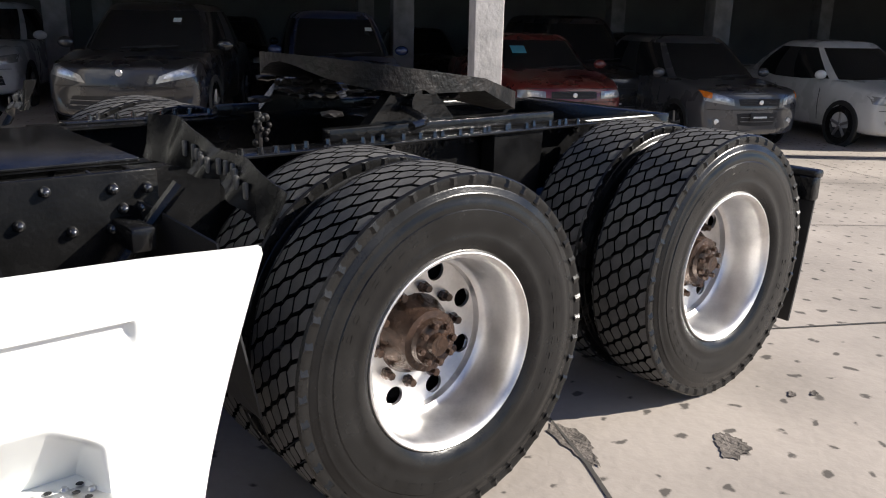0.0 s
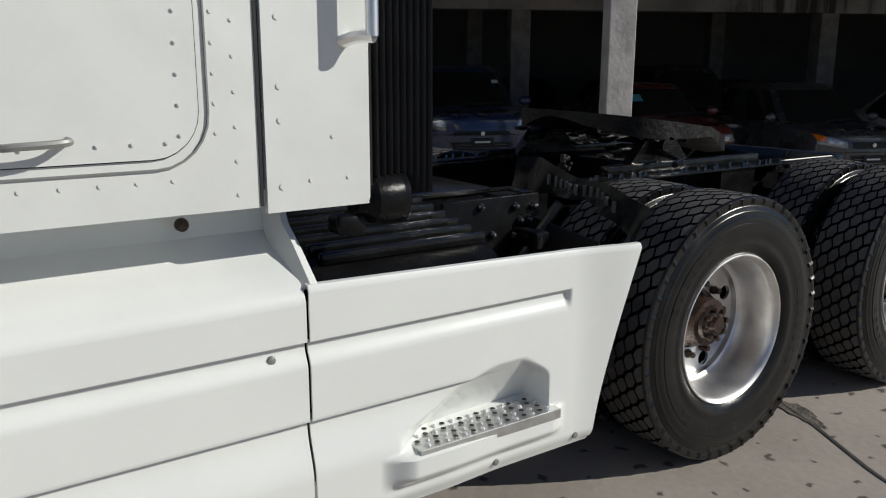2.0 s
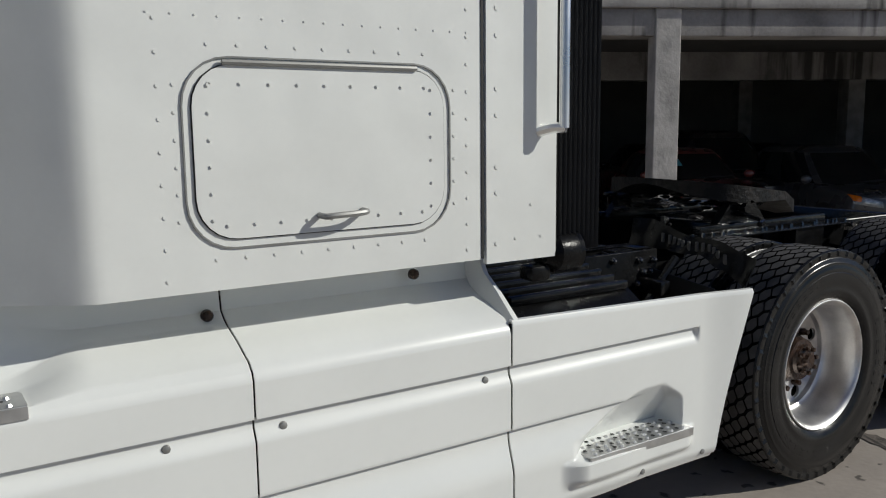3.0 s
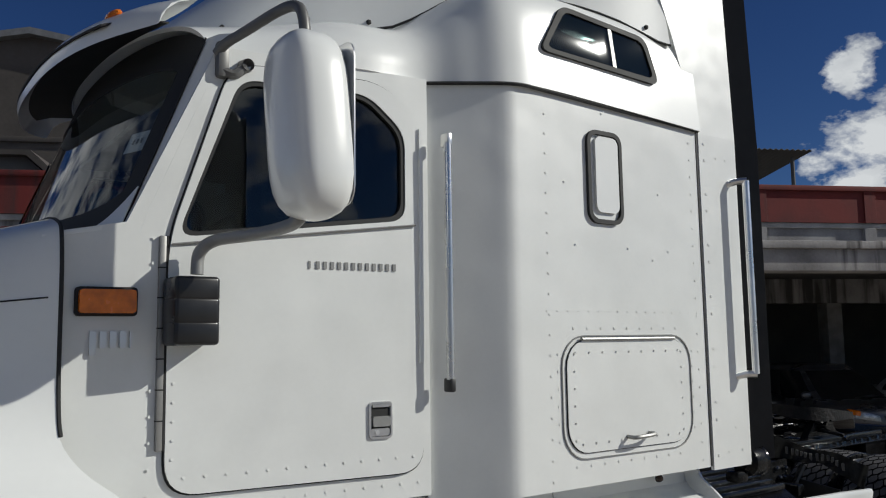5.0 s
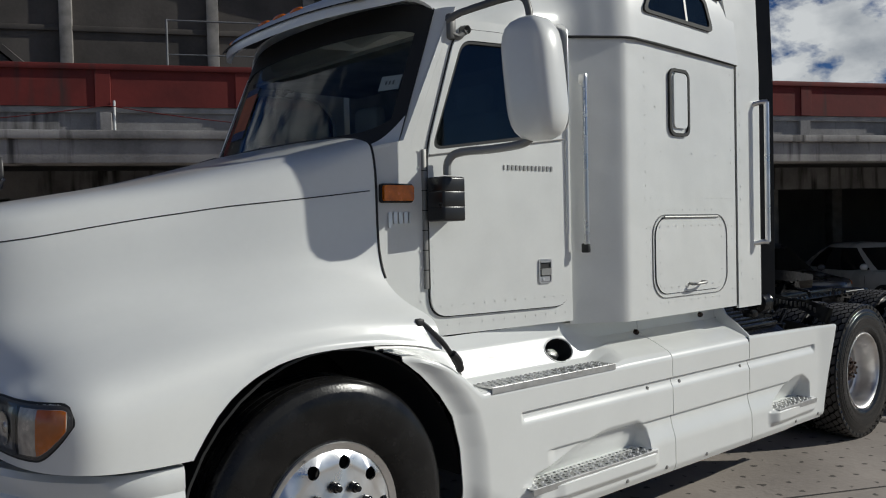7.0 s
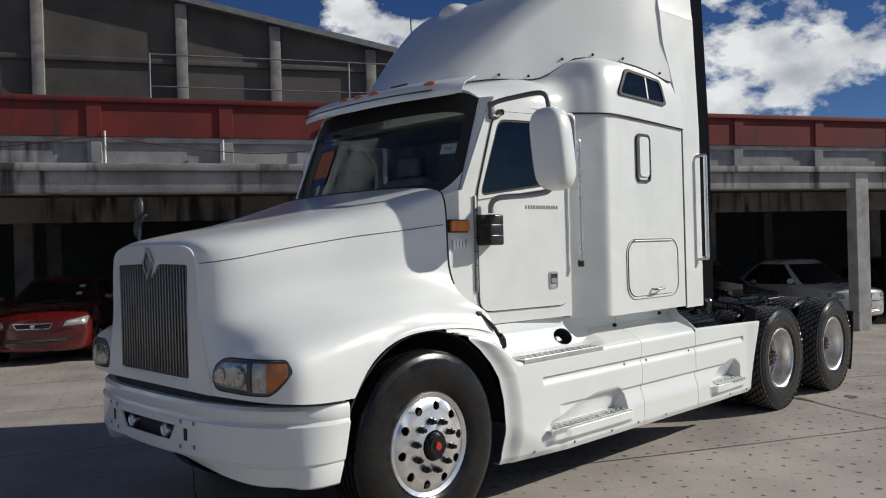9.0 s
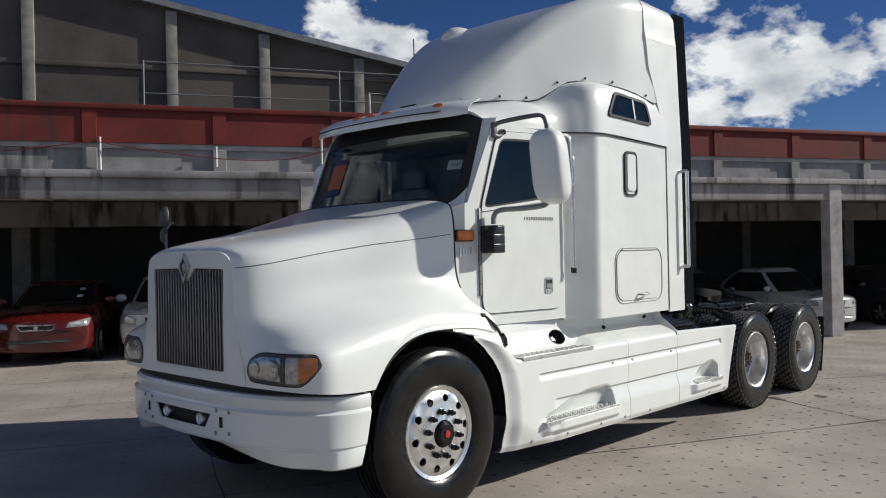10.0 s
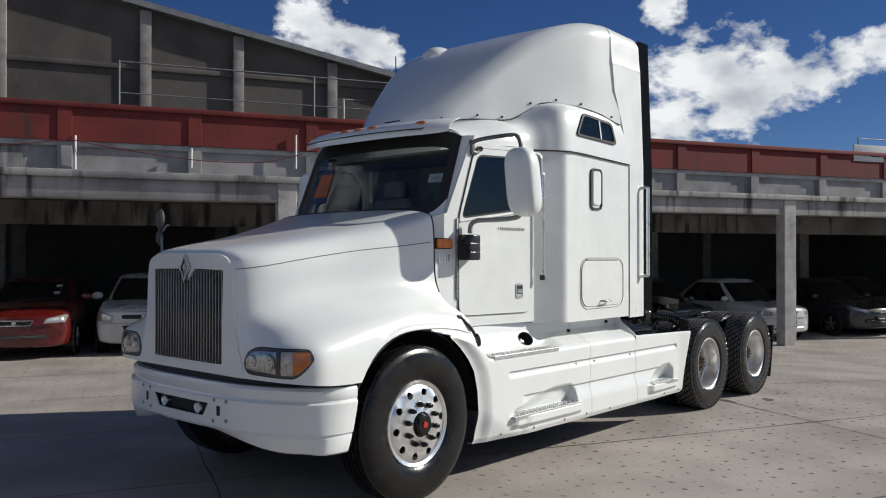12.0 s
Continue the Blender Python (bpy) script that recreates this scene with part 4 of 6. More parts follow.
CAP = [
    (0.93, [(0, 2.80), (0.5, 2.79), (0.76, 2.76), (0.88, 2.70), (0.915, 2.62)]),
    (1.30, [(0, 2.87), (0.55, 2.86), (0.84, 2.81), (0.965, 2.72), (0.995, 2.63)]),
    (1.60, [(0, 2.92), (0.60, 2.91), (0.88, 2.86), (1.005, 2.75), (1.03, 2.64)]),
    (1.85, [(0, 2.95), (0.65, 2.93), (0.92, 2.87), (1.015, 2.77), (1.03, 2.64)]),
    (2.00, [(0, 3.02), (0.74, 3.01), (0.99, 2.96), (1.10, 2.85), (1.125, 2.64)]),
    (2.13, [(0, 3.08), (0.84, 3.08), (1.07, 3.05), (1.175, 2.94), (1.208, 2.64)]),
    (2.34, [(0, 3.10), (0.90, 3.10), (1.12, 3.065), (1.19, 2.955), (1.22, 2.64)]),
    (2.80, [(0, 3.08), (0.95, 3.08), (1.13, 3.05), (1.19, 2.95), (1.225, 2.622)]),
    (3.225, [(0, 3.05), (1.0, 3.05), (1.14, 3.02), (1.19, 2.92), (1.225, 2.605)]),
]
FAIR = [
    (1.00, 2.80, 2.84, 0.30),
    (1.20, 2.83, 3.02, 0.50),
    (1.50, 2.88, 3.27, 0.66),
    (1.80, 2.93, 3.50, 0.78),
    (2.10, 3.02, 3.70, 0.90),
    (2.40, 3.05, 3.85, 1.03),
    (2.70, 3.05, 3.935, 1.14),
    (2.945, 3.03, 3.955, 1.195),
]


def fair_section(z0, z1, w):
    """The fairing's outline at one station, from its right foot over the top to its left foot."""
    zb = z0 - 0.05
    rad = min(0.17, (z1 - zb) * 0.8, w * 0.6)
    wt = w * (1 - 0.035 * (z1 - z0) / 0.9)
    half = [(w + (wt - w) * k / 10, zb + (z1 - rad - zb) * k / 10) for k in range(10)]
    half += [(wt - rad + rad * math.cos(math.pi / 2 * k / 10), z1 - rad + (rad - 0.012) * math.sin(math.pi / 2 * k / 10)) for k in range(10)]
    half += [((wt - rad) * (1 - k / 6), z1 - 0.012 + 0.012 * (1 - (1 - k / 6) ** 2)) for k in range(7)]
    return half + [(-y, z) for y, z in reversed(half[:-1])]


def build_sleeper():
    xs = [1.866 + 0.02 * k for k in range(25)] + [2.5, 2.8, 3.215]
    bm = sheet([[(x, -side_y(x), z) for z in (1.145, 1.17, 1.6, 2.1, 2.64)] for x in xs])
    mirrored(bm)
    sheet([[(3.215, y, z) for z in (1.145, 2.0, 2.62)] for y in (-1.2, -0.6, 0, 0.6, 1.2)], bm)
    sheet([[(x, y * (side_y(x) - 0.004), 1.15) for y in (-1, -0.85, 0.85, 1)] for x in xs[::3]], bm)
    bmesh.ops.remove_doubles(bm, verts=bm.verts, dist=0.001)
    sl = part("sleeper", bm, M["white_panel"], truck, "white riveted sleeper box with rounded front corner")
    rows = []
    for s in spline([np.r_[x, np.ravel(p)] for x, p in CAP], 6):
        pr = spline(list(s[1:].reshape(-1, 2)), 5)
        bend = 0.17 * smooth01((1.7 - s[0]) / 0.77)
        row = [(s[0] + bend * (y / 0.92) ** 2, -y, z) for y, z in pr]
        rows.append([(a, -b, c) for a, b, c in reversed(row[1:])] + row)
    cap_rows = rows
    cap_tree = BVHTree.FromBMesh(sheet(rows))
    cap = part("roof_cap", thicken(sheet(rows), 0.015), M["white"], truck, "smooth white moulded roof cap")
    rows = []
    for x, z0, z1, w in spline([np.array(s) for s in FAIR], 6):
        row = []
        for y, z in fair_section(z0, z1, w):
            row.append((x + 0.10 * (y / w) ** 2 * smooth01((2.2 - x) / 1.0) + 0.13 * smooth01((x - 2.6) / 0.345) * max(0.0, 1 - (z - z0) / 0.92), y, z))
        rows.append(row)
    fr = part("roof_fairing", thicken(sheet(rows), 0.012), M["white"], truck, "tall white aerodynamic roof fairing")
    dome = bmesh.new()
    bmesh.ops.create_uvsphere(dome, u_segments=24, v_segments=12, radius=1.0, matrix=Matrix.LocRotScale((2.36, 0.50, 3.74), None, (0.20, 0.16, 0.13)))
    part("roof_dome", dome, M["white"], truck, "small white dome on the roof fairing")
    part("aerial", tube([(2.35, 1.10, 3.0), (2.35, 1.12, 3.88)], 0.006, 8), M["black_plastic"], truck, "thin black aerial")
    part("fairing_slot", box(0.985, 1.0, -0.30, -0.12, 2.856, 2.866, 0.002), M["gap"], fr)
    nose = rows[0]
    part("fairing_nose", sheet([[Vector(p) for p in nose], [Vector((1.0 - 0.02, p[1] * 0.3, 2.8)) for p in nose]]), M["white"], fr)
    for s in (-1, 1):
        line = []
        for row in rows[4:]:
            xr = row[0][0]
            near = min(cap_rows, key=lambda c: abs(c[len(c) // 2][0] - xr))
            side = sorted((abs(p[1]), p[2]) for p in near if p[1] <= 0.001)
            dense = [Vector(row[k]).lerp(Vector(row[k + 1]), j / 12) for k in range(20) for j in range(12)]
            for p in dense:
                if p.z > np.interp(p.y, [q[0] for q in side], [q[1] for q in side]) + 0.004:
                    line.append((p.x, s * (p.y + 0.001), p.z))
                    break
        if len(line) > 6:
            part("seam_strip", tube(line[::3] + line[-1:], 0.0055, 6, smooth_steps=2), M["gap"], fr)
            for k in range(7):
                p = line[int((k + 0.5) / 7 * (len(line) - 1))]
                bm = bmesh.new()
                bmesh.ops.create_icosphere(bm, subdivisions=1, radius=0.012, matrix=Matrix.Translation((p[0], p[1], p[2] + 0.03)))
                part("fairing_screw", bm, M["gap"], fr)
        bm = sheet([[(x, s * (1.207 if z < 2.6 else 1.207 - 0.045 * (z - 2.6) / 1.3), z) for z in (1.13, 2.0, 2.6)] for x in (3.23, 3.36, 3.50)])
        sheet([[(x0 + (3.50 - x0) * f, s * (1.207 - 0.045 * (z - 2.6) / 1.3), z) for f in (0, 0.5, 1)] for x0, z in ((3.23, 2.60), (3.10, 3.02), (2.99, 3.3), (2.968, 3.56))], bm)
        _, za, zt, w9 = FAIR[-1]
        over = [(1.172, 3.55)] + [q for q in fair_section(za, zt, w9)[:22] if q[1] > 3.60]
        sheet([[(2.962 + 0.538 * f, s * (y + 0.004), z + 0.003 - 0.022 * f * smooth01((z - 3.55) / 0.3)) for f in (0, 0.5, 1)] for y, z in over], bm)
        part("side_extender", thicken(bm, 0.016), M["white_panel"], truck, "white riveted side extender panel")
        bm = sheet([[(3.50 + 0.20 * k / 20, s * (1.185 + 0.016 * (k % 2) - 0.035 * max(0, z - 2.6)), z) for z in (1.14, 2.6, 3.3, 3.87)] for k in range(21)])
        part("extender_flap", thicken(bm, 0.01), M["black_plastic"], truck, "black ribbed rubber gap flap", smooth=False)

    def side(s, off):
        return lambda u, v, d: (u, s * (side_y(u) + off - d), v)

    def capside(s, off):
        def place(u, v, d):
            hit = cap_tree.ray_cast(Vector((u, s * 3.0, v)), Vector((0, -s, 0)))[0]
            return (u, hit.y + s * (off - d), v)
        return place

    for s in (-1, 1):
        o = round_poly([(2.27, 2.79), (2.415, 3.01), (2.905, 2.975), (2.955, 2.765)], 0.05)
        i = round_poly([(2.305, 2.806), (2.43, 2.985), (2.88, 2.952), (2.925, 2.79)], 0.04)
        w = part("sleeper_window", slab(o, [i], capside(s, 0.014), 0.018), M["gap"], cap, "black-framed sliding sleeper window")
        part("pane", slab(round_poly([(2.29, 2.80), (2.425, 2.99), (2.685, 2.975), (2.685, 2.785)], 0.04), [], capside(s, 0.009), 0.003), M["glass"], w)
        part("pane", slab(round_poly([(2.685, 2.785), (2.685, 2.975), (2.89, 2.96), (2.935, 2.78)], 0.03), [], capside(s, 0.008), 0.003), M["glass"], w)
        part("window_bar", slab([(2.675, 2.78), (2.695, 2.78), (2.695, 2.98), (2.675, 2.98)], [], capside(s, 0.013), 0.008), M["steel"], w)
        # grey sheet behind the panes imitates the clouds reflected in them
        part("window_back", slab(i, [], capside(s, 0.004), 0.002), M["seat"], w)
        v = part("vent", slab(rounded(2.515, 2.712, 2.145, 2.52, 0.05), [rounded(2.532, 2.696, 2.162, 2.503, 0.038)], side(s, 0.014), 0.016), M["gap"], sl, "small black-framed upright vent window")
        part("vent_cover", slab(rounded(2.56, 2.690, 2.19, 2.497, 0.03), [], side(s, 0.012), 0.012), M["white"], v)
        h = part("hatch", slab(rounded(2.375, 3.08, 1.27, 1.688, 0.10), [], side(s, 0.007), 0.007), M["white_panel"], sl, "white riveted luggage hatch with rounded corners")
        part("hatch_gap", slab(rounded(2.3725, 3.0825, 1.2675, 1.6905, 0.102), [], side(s, 0.004), 0.004), M["gap"], h)
        part("hatch_bead", slab(rounded(2.350, 3.105, 1.245, 1.708, 0.118), [rounded(2.354, 3.101, 1.249, 1.704, 0.115)], side(s, 0.005), 0.005), M["steel"], h)
        part("hatch_hinge", tube([(2.45, s * 1.213, 1.693), (2.99, s * 1.213, 1.693)], 0.007, 8), M["steel"], h)
        part("hatch_handle", tube([(2.69, s * 1.21, 1.313), (2.693, s * 1.245, 1.312), (2.72, s * 1.255, 1.314), (2.78, s * 1.255, 1.316), (2.812, s * 1.245, 1.318), (2.815, s * 1.21, 1.318)], 0.008, 8), M["steel"], h)
        part("seam", slab([(3.214, 1.148), (3.222, 1.148), (3.222, 2.605), (3.214, 2.605)], [], side(s, 0.003), 0.004), M["gap"], sl)
        part("cap_seam", tube([(x, s * (side_y(x) + 0.012), 2.634 - 0.03 * max(0, x - 2.3)) for x in (1.87, 2.0, 2.15, 2.3, 2.6, 3.0, 3.22)], 0.007, 6), M["gap"], sl)
        # rivets
        bm = bmesh.new()

        def rivet(x, z, r=0.0052, y=None):
            bmesh.ops.create_cone(bm, segments=7, radius1=r, radius2=r * 0.5, depth=0.0024, cap_ends=True, matrix=Matrix.Translation((x, s * ((y if y is not None else side_y(x)) + 0.001), z)) @ Matrix.Rotation(radians(90 * s), 4, "X"))

        for k in range(19):
            z = 1.18 + 0.076 * k
            rivet(2.30, z)
            rivet(3.165, z)
            if k % 3 != 1:
                rivet(3.268, z + 0.01, 0.008, 1.207)
        for k in range(24):
            if k > 6:
                rivet(1.90 + 0.055 * k, 1.80, 0.003)
        for k in range(9):
            for x, z in ((2.42 + 0.075 * k, 1.222), (2.42 + 0.075 * k, 1.735)):
                rivet(x, z)
            rivet(2.45 + 0.07 * k, 1.305, y=1.211)
            rivet(2.42 + 0.075 * k, 1.645, y=1.211)
        for k in range(6):
            z = 1.32 + 0.064 * k
            for x in (2.336, 3.120):
                rivet(x, z)
            for x in (2.415, 3.04):
                rivet(x, z, y=1.211)
        for x, z in ((2.45, 2.06), (2.75, 2.06), (2.95, 2.3), (2.4, 2.3), (3.0, 2.06), (2.62, 2.6), (2.9, 2.02), (3.35, 2.5), (3.42, 2.5), (3.40, 1.30), (3.34, 1.2), (3.44, 1.2)):
            rivet(x, z, y=1.207)
        for k in range(13):
            rivet(1.0 + 0.068 * k, 1.215, y=-door_y(1.0 + 0.068 * k))
            rivet(1.02 + 0.064 * k, 1.305, y=-door_y(1.02 + 0.064 * k) + 0.014)
        for k in range(11):
            rivet(0.922, 1.26 + 0.075 * k, y=0.965)
            rivet(0.985, 1.36 + 0.055 * k, 0.005, y=0.982)
        for k in range(3):
            rivet(0.73 + 0.055 * k, 1.875, y=0.948)
        tagged(part("rivets", bm, M["white_panel"], sl, smooth=False), kind="stuff")


build_sleeper()


def skirt_face(x, z, x_lo, x_hi, pocket):
    """How far out the side skirt reaches at a place on its face."""
    y = 1.225
    b1 = smooth01((x - 1.28) / 0.03) * smooth01((4.185 - x) / 0.02)
    b2 = smooth01((x - 1.45) / 0.08) * smooth01((3.95 - x) / 0.25)
    if z < 0.808:
        y -= 0.017 * b1 * smooth01((0.808 - z) / 0.007) * (1 - smooth01((0.79 - z) / 0.05))
    if z < 0.60:
        y -= 0.018 * b2 * smooth01((0.60 - z) / 0.007) * (1 - smooth01((0.585 - z) / 0.14))
        y += 0.012 * b2 * smooth01((0.585 - z) / 0.14)
    for p0, p1, tr in pocket:
        hi = tr + 0.06 + 0.12 * smooth01((x - p0) / (p1 - p0) * 1.5)
        back = max(0.0, min(1.0, (hi - z) / (hi - tr))) ** 1.0
        end = smooth01((p1 - x - 0.09 * smooth01((z - tr - 0.10) / 0.09)) / 0.040)
        y -= 0.115 * smooth01((x - p0) / 0.16) ** 0.8 * end * back * smooth01((z - tr) / 0.010)
        lip = smooth01((x - p0 + 0.06) / 0.10) * smooth01((p1 + 0.07 - x) / 0.09) * smooth01((tr + 0.002 - z) / 0.012) * smooth01((z - tr + 0.105) / 0.045)
        y += 0.040 * lip
    y -= 0.035 * (1 - smooth01((x - x_lo) / 0.14)) * (x_lo < 1.2)
    y += 0.030 * smooth01((x - 4.20) / 0.26) * (z > 0.3)
    y -= 0.02 * smooth01((0.33 - z) / 0.06)
    y -= 0.040 * smooth01((0.56 - 0.55 * (max(x, 1.0) - 0.98) - z) / 0.24) * (x < 1.9)
    return y


def front_edge(z):
    return float(np.interp(z, [0.27, 0.5, 0.7, 0.85, 0.95, 1.05, 1.15], [0.935, 0.95, 0.935, 0.895, 0.825, 0.725, 0.59]))



def build_skirts():
    zs = list(np.arange(0.285, 0.912, 0.0055))
    pock = [(1.33, 2.265, 0.445), (3.56, 4.105, 0.445)]
    for s in (-1, 1):
        for name, n, label in (("front_skirt", 0, "white front side skirt with step pocket"), ("middle_skirt", 1, "plain white middle side skirt"), ("rear_skirt", 2, "white rear side skirt with step pocket")):
            rows = []
            cols = (300, 16, 220)[n]
            for i in range(cols + 1):
                f = i / cols
                row = []
                for z in zs:
                    if n == 0 and f < 0.08:
                        # the shoulder climbs forward under the fender's tail
                        z = z + 0.215 * (1 - smooth01(f / 0.08)) * ((z - 0.285) / 0.625) ** 2
                    lo = front_edge(z) if n == 0 else (2.492, 3.316)[n - 1]
                    hi = (2.486, 3.308, 4.285 + 0.165 * ((z - 0.28) / 0.63) ** 1.35)[n]
                    if n == 0:
                        x = lo + (1.06 - lo) * f / 0.08 if f < 0.08 else 1.06 + (hi - 1.06) * (f - 0.08) / 0.92
                    elif n == 2:
                        x = lo + (4.26 - lo) * f / 0.92 if f < 0.92 else 4.26 + (hi - 4.26) * (f - 0.92) / 0.08
                    else:
                        x = lo + (hi - lo) * f
                    row.append((x, s * skirt_face(x, z, lo, hi, pock), z))
                z = zs[-1]
                x, y = row[-1][0], abs(row[-1][1])
                if n < 2:
                    tun = smooth01((x - 1.93) / 0.20)
                    a = [(y - 0.004, 0.925), (y - 0.015, 0.936), (y - 0.13, 0.942), (1.06, 0.965), (1.02, 1.03), (0.995, 1.09), (0.985, 1.16)]
                    b = [(y - 0.008, 0.93), (y - 0.03, 0.952), (y - 0.11, 0.99), (y - 0.19, 1.022), (1.015, 1.035), (0.995, 1.05), (0.985, 1.135)]
                    if n == 0:
                        a, b = [[tuple(Vector(q[i]).lerp(Vector(q[i + 1]), j / 9)) for i in range(6) for j in range(9)] + [q[6]] for q in (a, b)]
                    for (ya, za), (yb, zb) in zip(a, b):
                        zz = za + (zb - za) * tun
                        zz = zz + (row[len(zs) - 1][2] - 0.908) * (1 - 0.75 * smooth01((za - 0.92) / 0.2))
                        row.append((x, s * (ya + (yb - ya) * tun), zz))
                else:
                    row += [(x, s * (y - 0.006), 0.920), (x, s * (y - 0.02), 0.922), (x, s * (y - 0.03), 0.910)]
                    row = [(a, b, c + (0.028 * (1 - f) if c > 0.86 else 0.0)) for a, b, c in row]
                rows.append([(row[0][0], s * (abs(row[0][1]) - 0.05), 0.282)] + row)
            bm = sheet(rows)
            if n == 0:
                # the filler opening goes through the sloping shelf
                cut = [g for g in bm.faces if abs(g.calc_center_median().y) < 1.09 and ((g.calc_center_median().x - 1.772) / 0.10) ** 2 + ((g.calc_center_median().z - 1.021) / 0.056) ** 2 < 1]
                bmesh.ops.delete(bm, geom=cut, context="FACES")
            thicken(bm, 0.006)
            sk = part(name, bm, M["white"], truck, label)
            spots = {0: [(2.268, 0.775), (1.2, 0.33), (1.6, 0.325), (2.05, 0.325), (2.4, 0.325)], 1: [(2.567, 0.772), (3.219, 0.775), (2.8, 0.32)], 2: [(3.9, 0.32), (4.22, 0.32)]}[n]
            for x, z in spots:
                yy = skirt_face(x, z, 0.9 if n == 0 else 2.5, 5, pock)
                part("screw", lathe([(s * (yy + 0.006), 0.004), (s * (yy + 0.004), 0.010), (s * (yy - 0.002), 0.012)], 10, "y", at=(x, 0, z)), M["steel"], sk)
            for p0, p1, tr in ([pock[0]] if n == 0 else [pock[1]] if n == 2 else []):
                step_plate(p0 + (0.05 if n == 2 else -0.02), p1 + 0.01, s, 1.262, 1.14, tr + 0.004, sk)
            if n == 0:
                step_plate(1.10, 1.98, s, 1.222, 1.10, 0.944, sk)
                tunnel = part("filler_bowl", lathe([(0.0, 0.105), (0.03, 0.098), (0.09, 0.075), (0.10, 0.01)], 24, "y"), M["gap"], sk, "dark round filler recess")
                tunnel.matrix_basis = Matrix.Translation((1.772, s * 1.018, 1.016)) @ Matrix.Rotation(0 if s < 0 else math.pi, 4, "Z") @ Matrix.Rotation(radians(-31), 4, "X") @ Matrix.Scale(0.70, 4, (0, 0, 1))
                ring = []
                for k in range(33):
                    g = 2 * math.pi * k / 32
                    z = 1.021 + 0.058 * math.sin(g)
                    ring.append((1.772 + 0.102 * math.cos(g), s * (float(np.interp(z, [0.942, 0.965, 1.03, 1.09], [1.11, 1.06, 1.02, 0.995])) - 0.001), z))
                part("bowl_rim", tube(ring, 0.0045, 8), M["white"], sk)
                part("filler_cap", lathe([(0.05, 0.006), (0.045, 0.045), (0.08, 0.05)], 18, "y"), M["black"], tunnel)
            if n == 1:
                part("end_flap", thicken(sheet([[(3.30, s * y, z) for y, z in ((1.20, 0.93), (1.10, 0.99), (1.02, 1.03), (0.995, 1.06), (0.985, 1.15))], [(3.325, s * y, z) for y, z in ((1.215, 0.95), (1.125, 1.03), (1.06, 1.075), (1.04, 1.11), (1.03, 1.165))], [(3.345, s * y, z) for y, z in ((1.218, 0.945), (1.125, 1.022), (1.06, 1.068), (1.038, 1.105), (1.028, 1.155))]]), 0.008), M["white"], sk)


def step_plate(x0, x1, s, y0, y1, z, parent):
    """An aluminium tread plate with raised holes and a folded front edge."""
    bm = box(x0, x1, s * y1, s * y0, z - 0.004, z + 0.002)
    box(x0, x1, s * y0, s * (y0 + 0.006), z - 0.028, z + 0.004, 0.002, bm)
    pl = part("step_plate", bm, M["alu_tread"], parent, "perforated aluminium step plate", smooth=False)
    cups, holes = bmesh.new(), bmesh.new()
    n = int((x1 - x0) / 0.032)
    for i in range(n):
        for j in range(4):
            x = x0 + 0.02 + (x1 - x0 - 0.04) * (i + 0.5 * (j % 2)) / n
            y = y1 + (y0 - y1) * (0.13 + 0.245 * j)
            at = Matrix.Translation((x, s * y, z + 0.005))
            if (i + j) % 2:
                bmesh.ops.create_cone(cups, segments=8, radius1=0.010, radius2=0.006, depth=0.007, cap_ends=True, matrix=at)
            else:
                bmesh.ops.create_circle(holes, cap_ends=True, segments=8, radius=0.0085, matrix=Matrix.Translation((x, s * y, z + 0.0062)))
    tagged(part("studs", cups, M["alu_tread"], pl, smooth=False), kind="stuff")
    tagged(part("holes", holes, M["gap"], pl, smooth=False), kind="stuff")


build_skirts()


# wheels
def tyre_mesh(w, drive):
    h = w / 2
    if drive:
        prof = [(-h * 0.78, 0.283), (-h * 0.87, 0.297), (-h * 0.945, 0.320), (-h * 0.965, 0.335), (-h * 0.955, 0.338), (-h * 0.99, 0.36), (-h * 1.005, 0.385), (-h, 0.405), (-h * 0.98, 0.408), (-h * 0.99, 0.428), (-h * 0.972, 0.432), (-h * 0.97, 0.448), (-h * 0.945, 0.452), (-h * 0.94, 0.466), (-h * 0.918, 0.470), (-h * 0.925, 0.482), (-h * 0.935, 0.488), (-h * 0.92, 0.499), (-h * 0.87, 0.5035), (-h * 0.855, 0.502), (-h * 0.845, 0.490)]
        prof = prof + [(-a, r) for a, r in reversed(prof)]
    else:
        prof = [(-h * 0.78, 0.298), (-h * 0.92, 0.32), (-h, 0.37), (-h, 0.42), (-h * 0.97, 0.46), (-h * 0.96, 0.463), (-h * 0.90, 0.488), (-h * 0.82, 0.503)]
        for g in (-0.62, -0.30, 0.0, 0.30, 0.62):
            prof += [((g - 0.045) * h, 0.512), ((g - 0.04) * h, 0.498), ((g + 0.04) * h, 0.498), ((g + 0.045) * h, 0.512)]
        prof += [(-a, r) for a, r in reversed(prof[:8])]
    if not drive:
        prof = [(a, r + 0.034 * smooth01((r - 0.31) / 0.16)) for a, r in prof]
    return mesh_of(lathe(prof, 96), "tyre", M["rubber"])


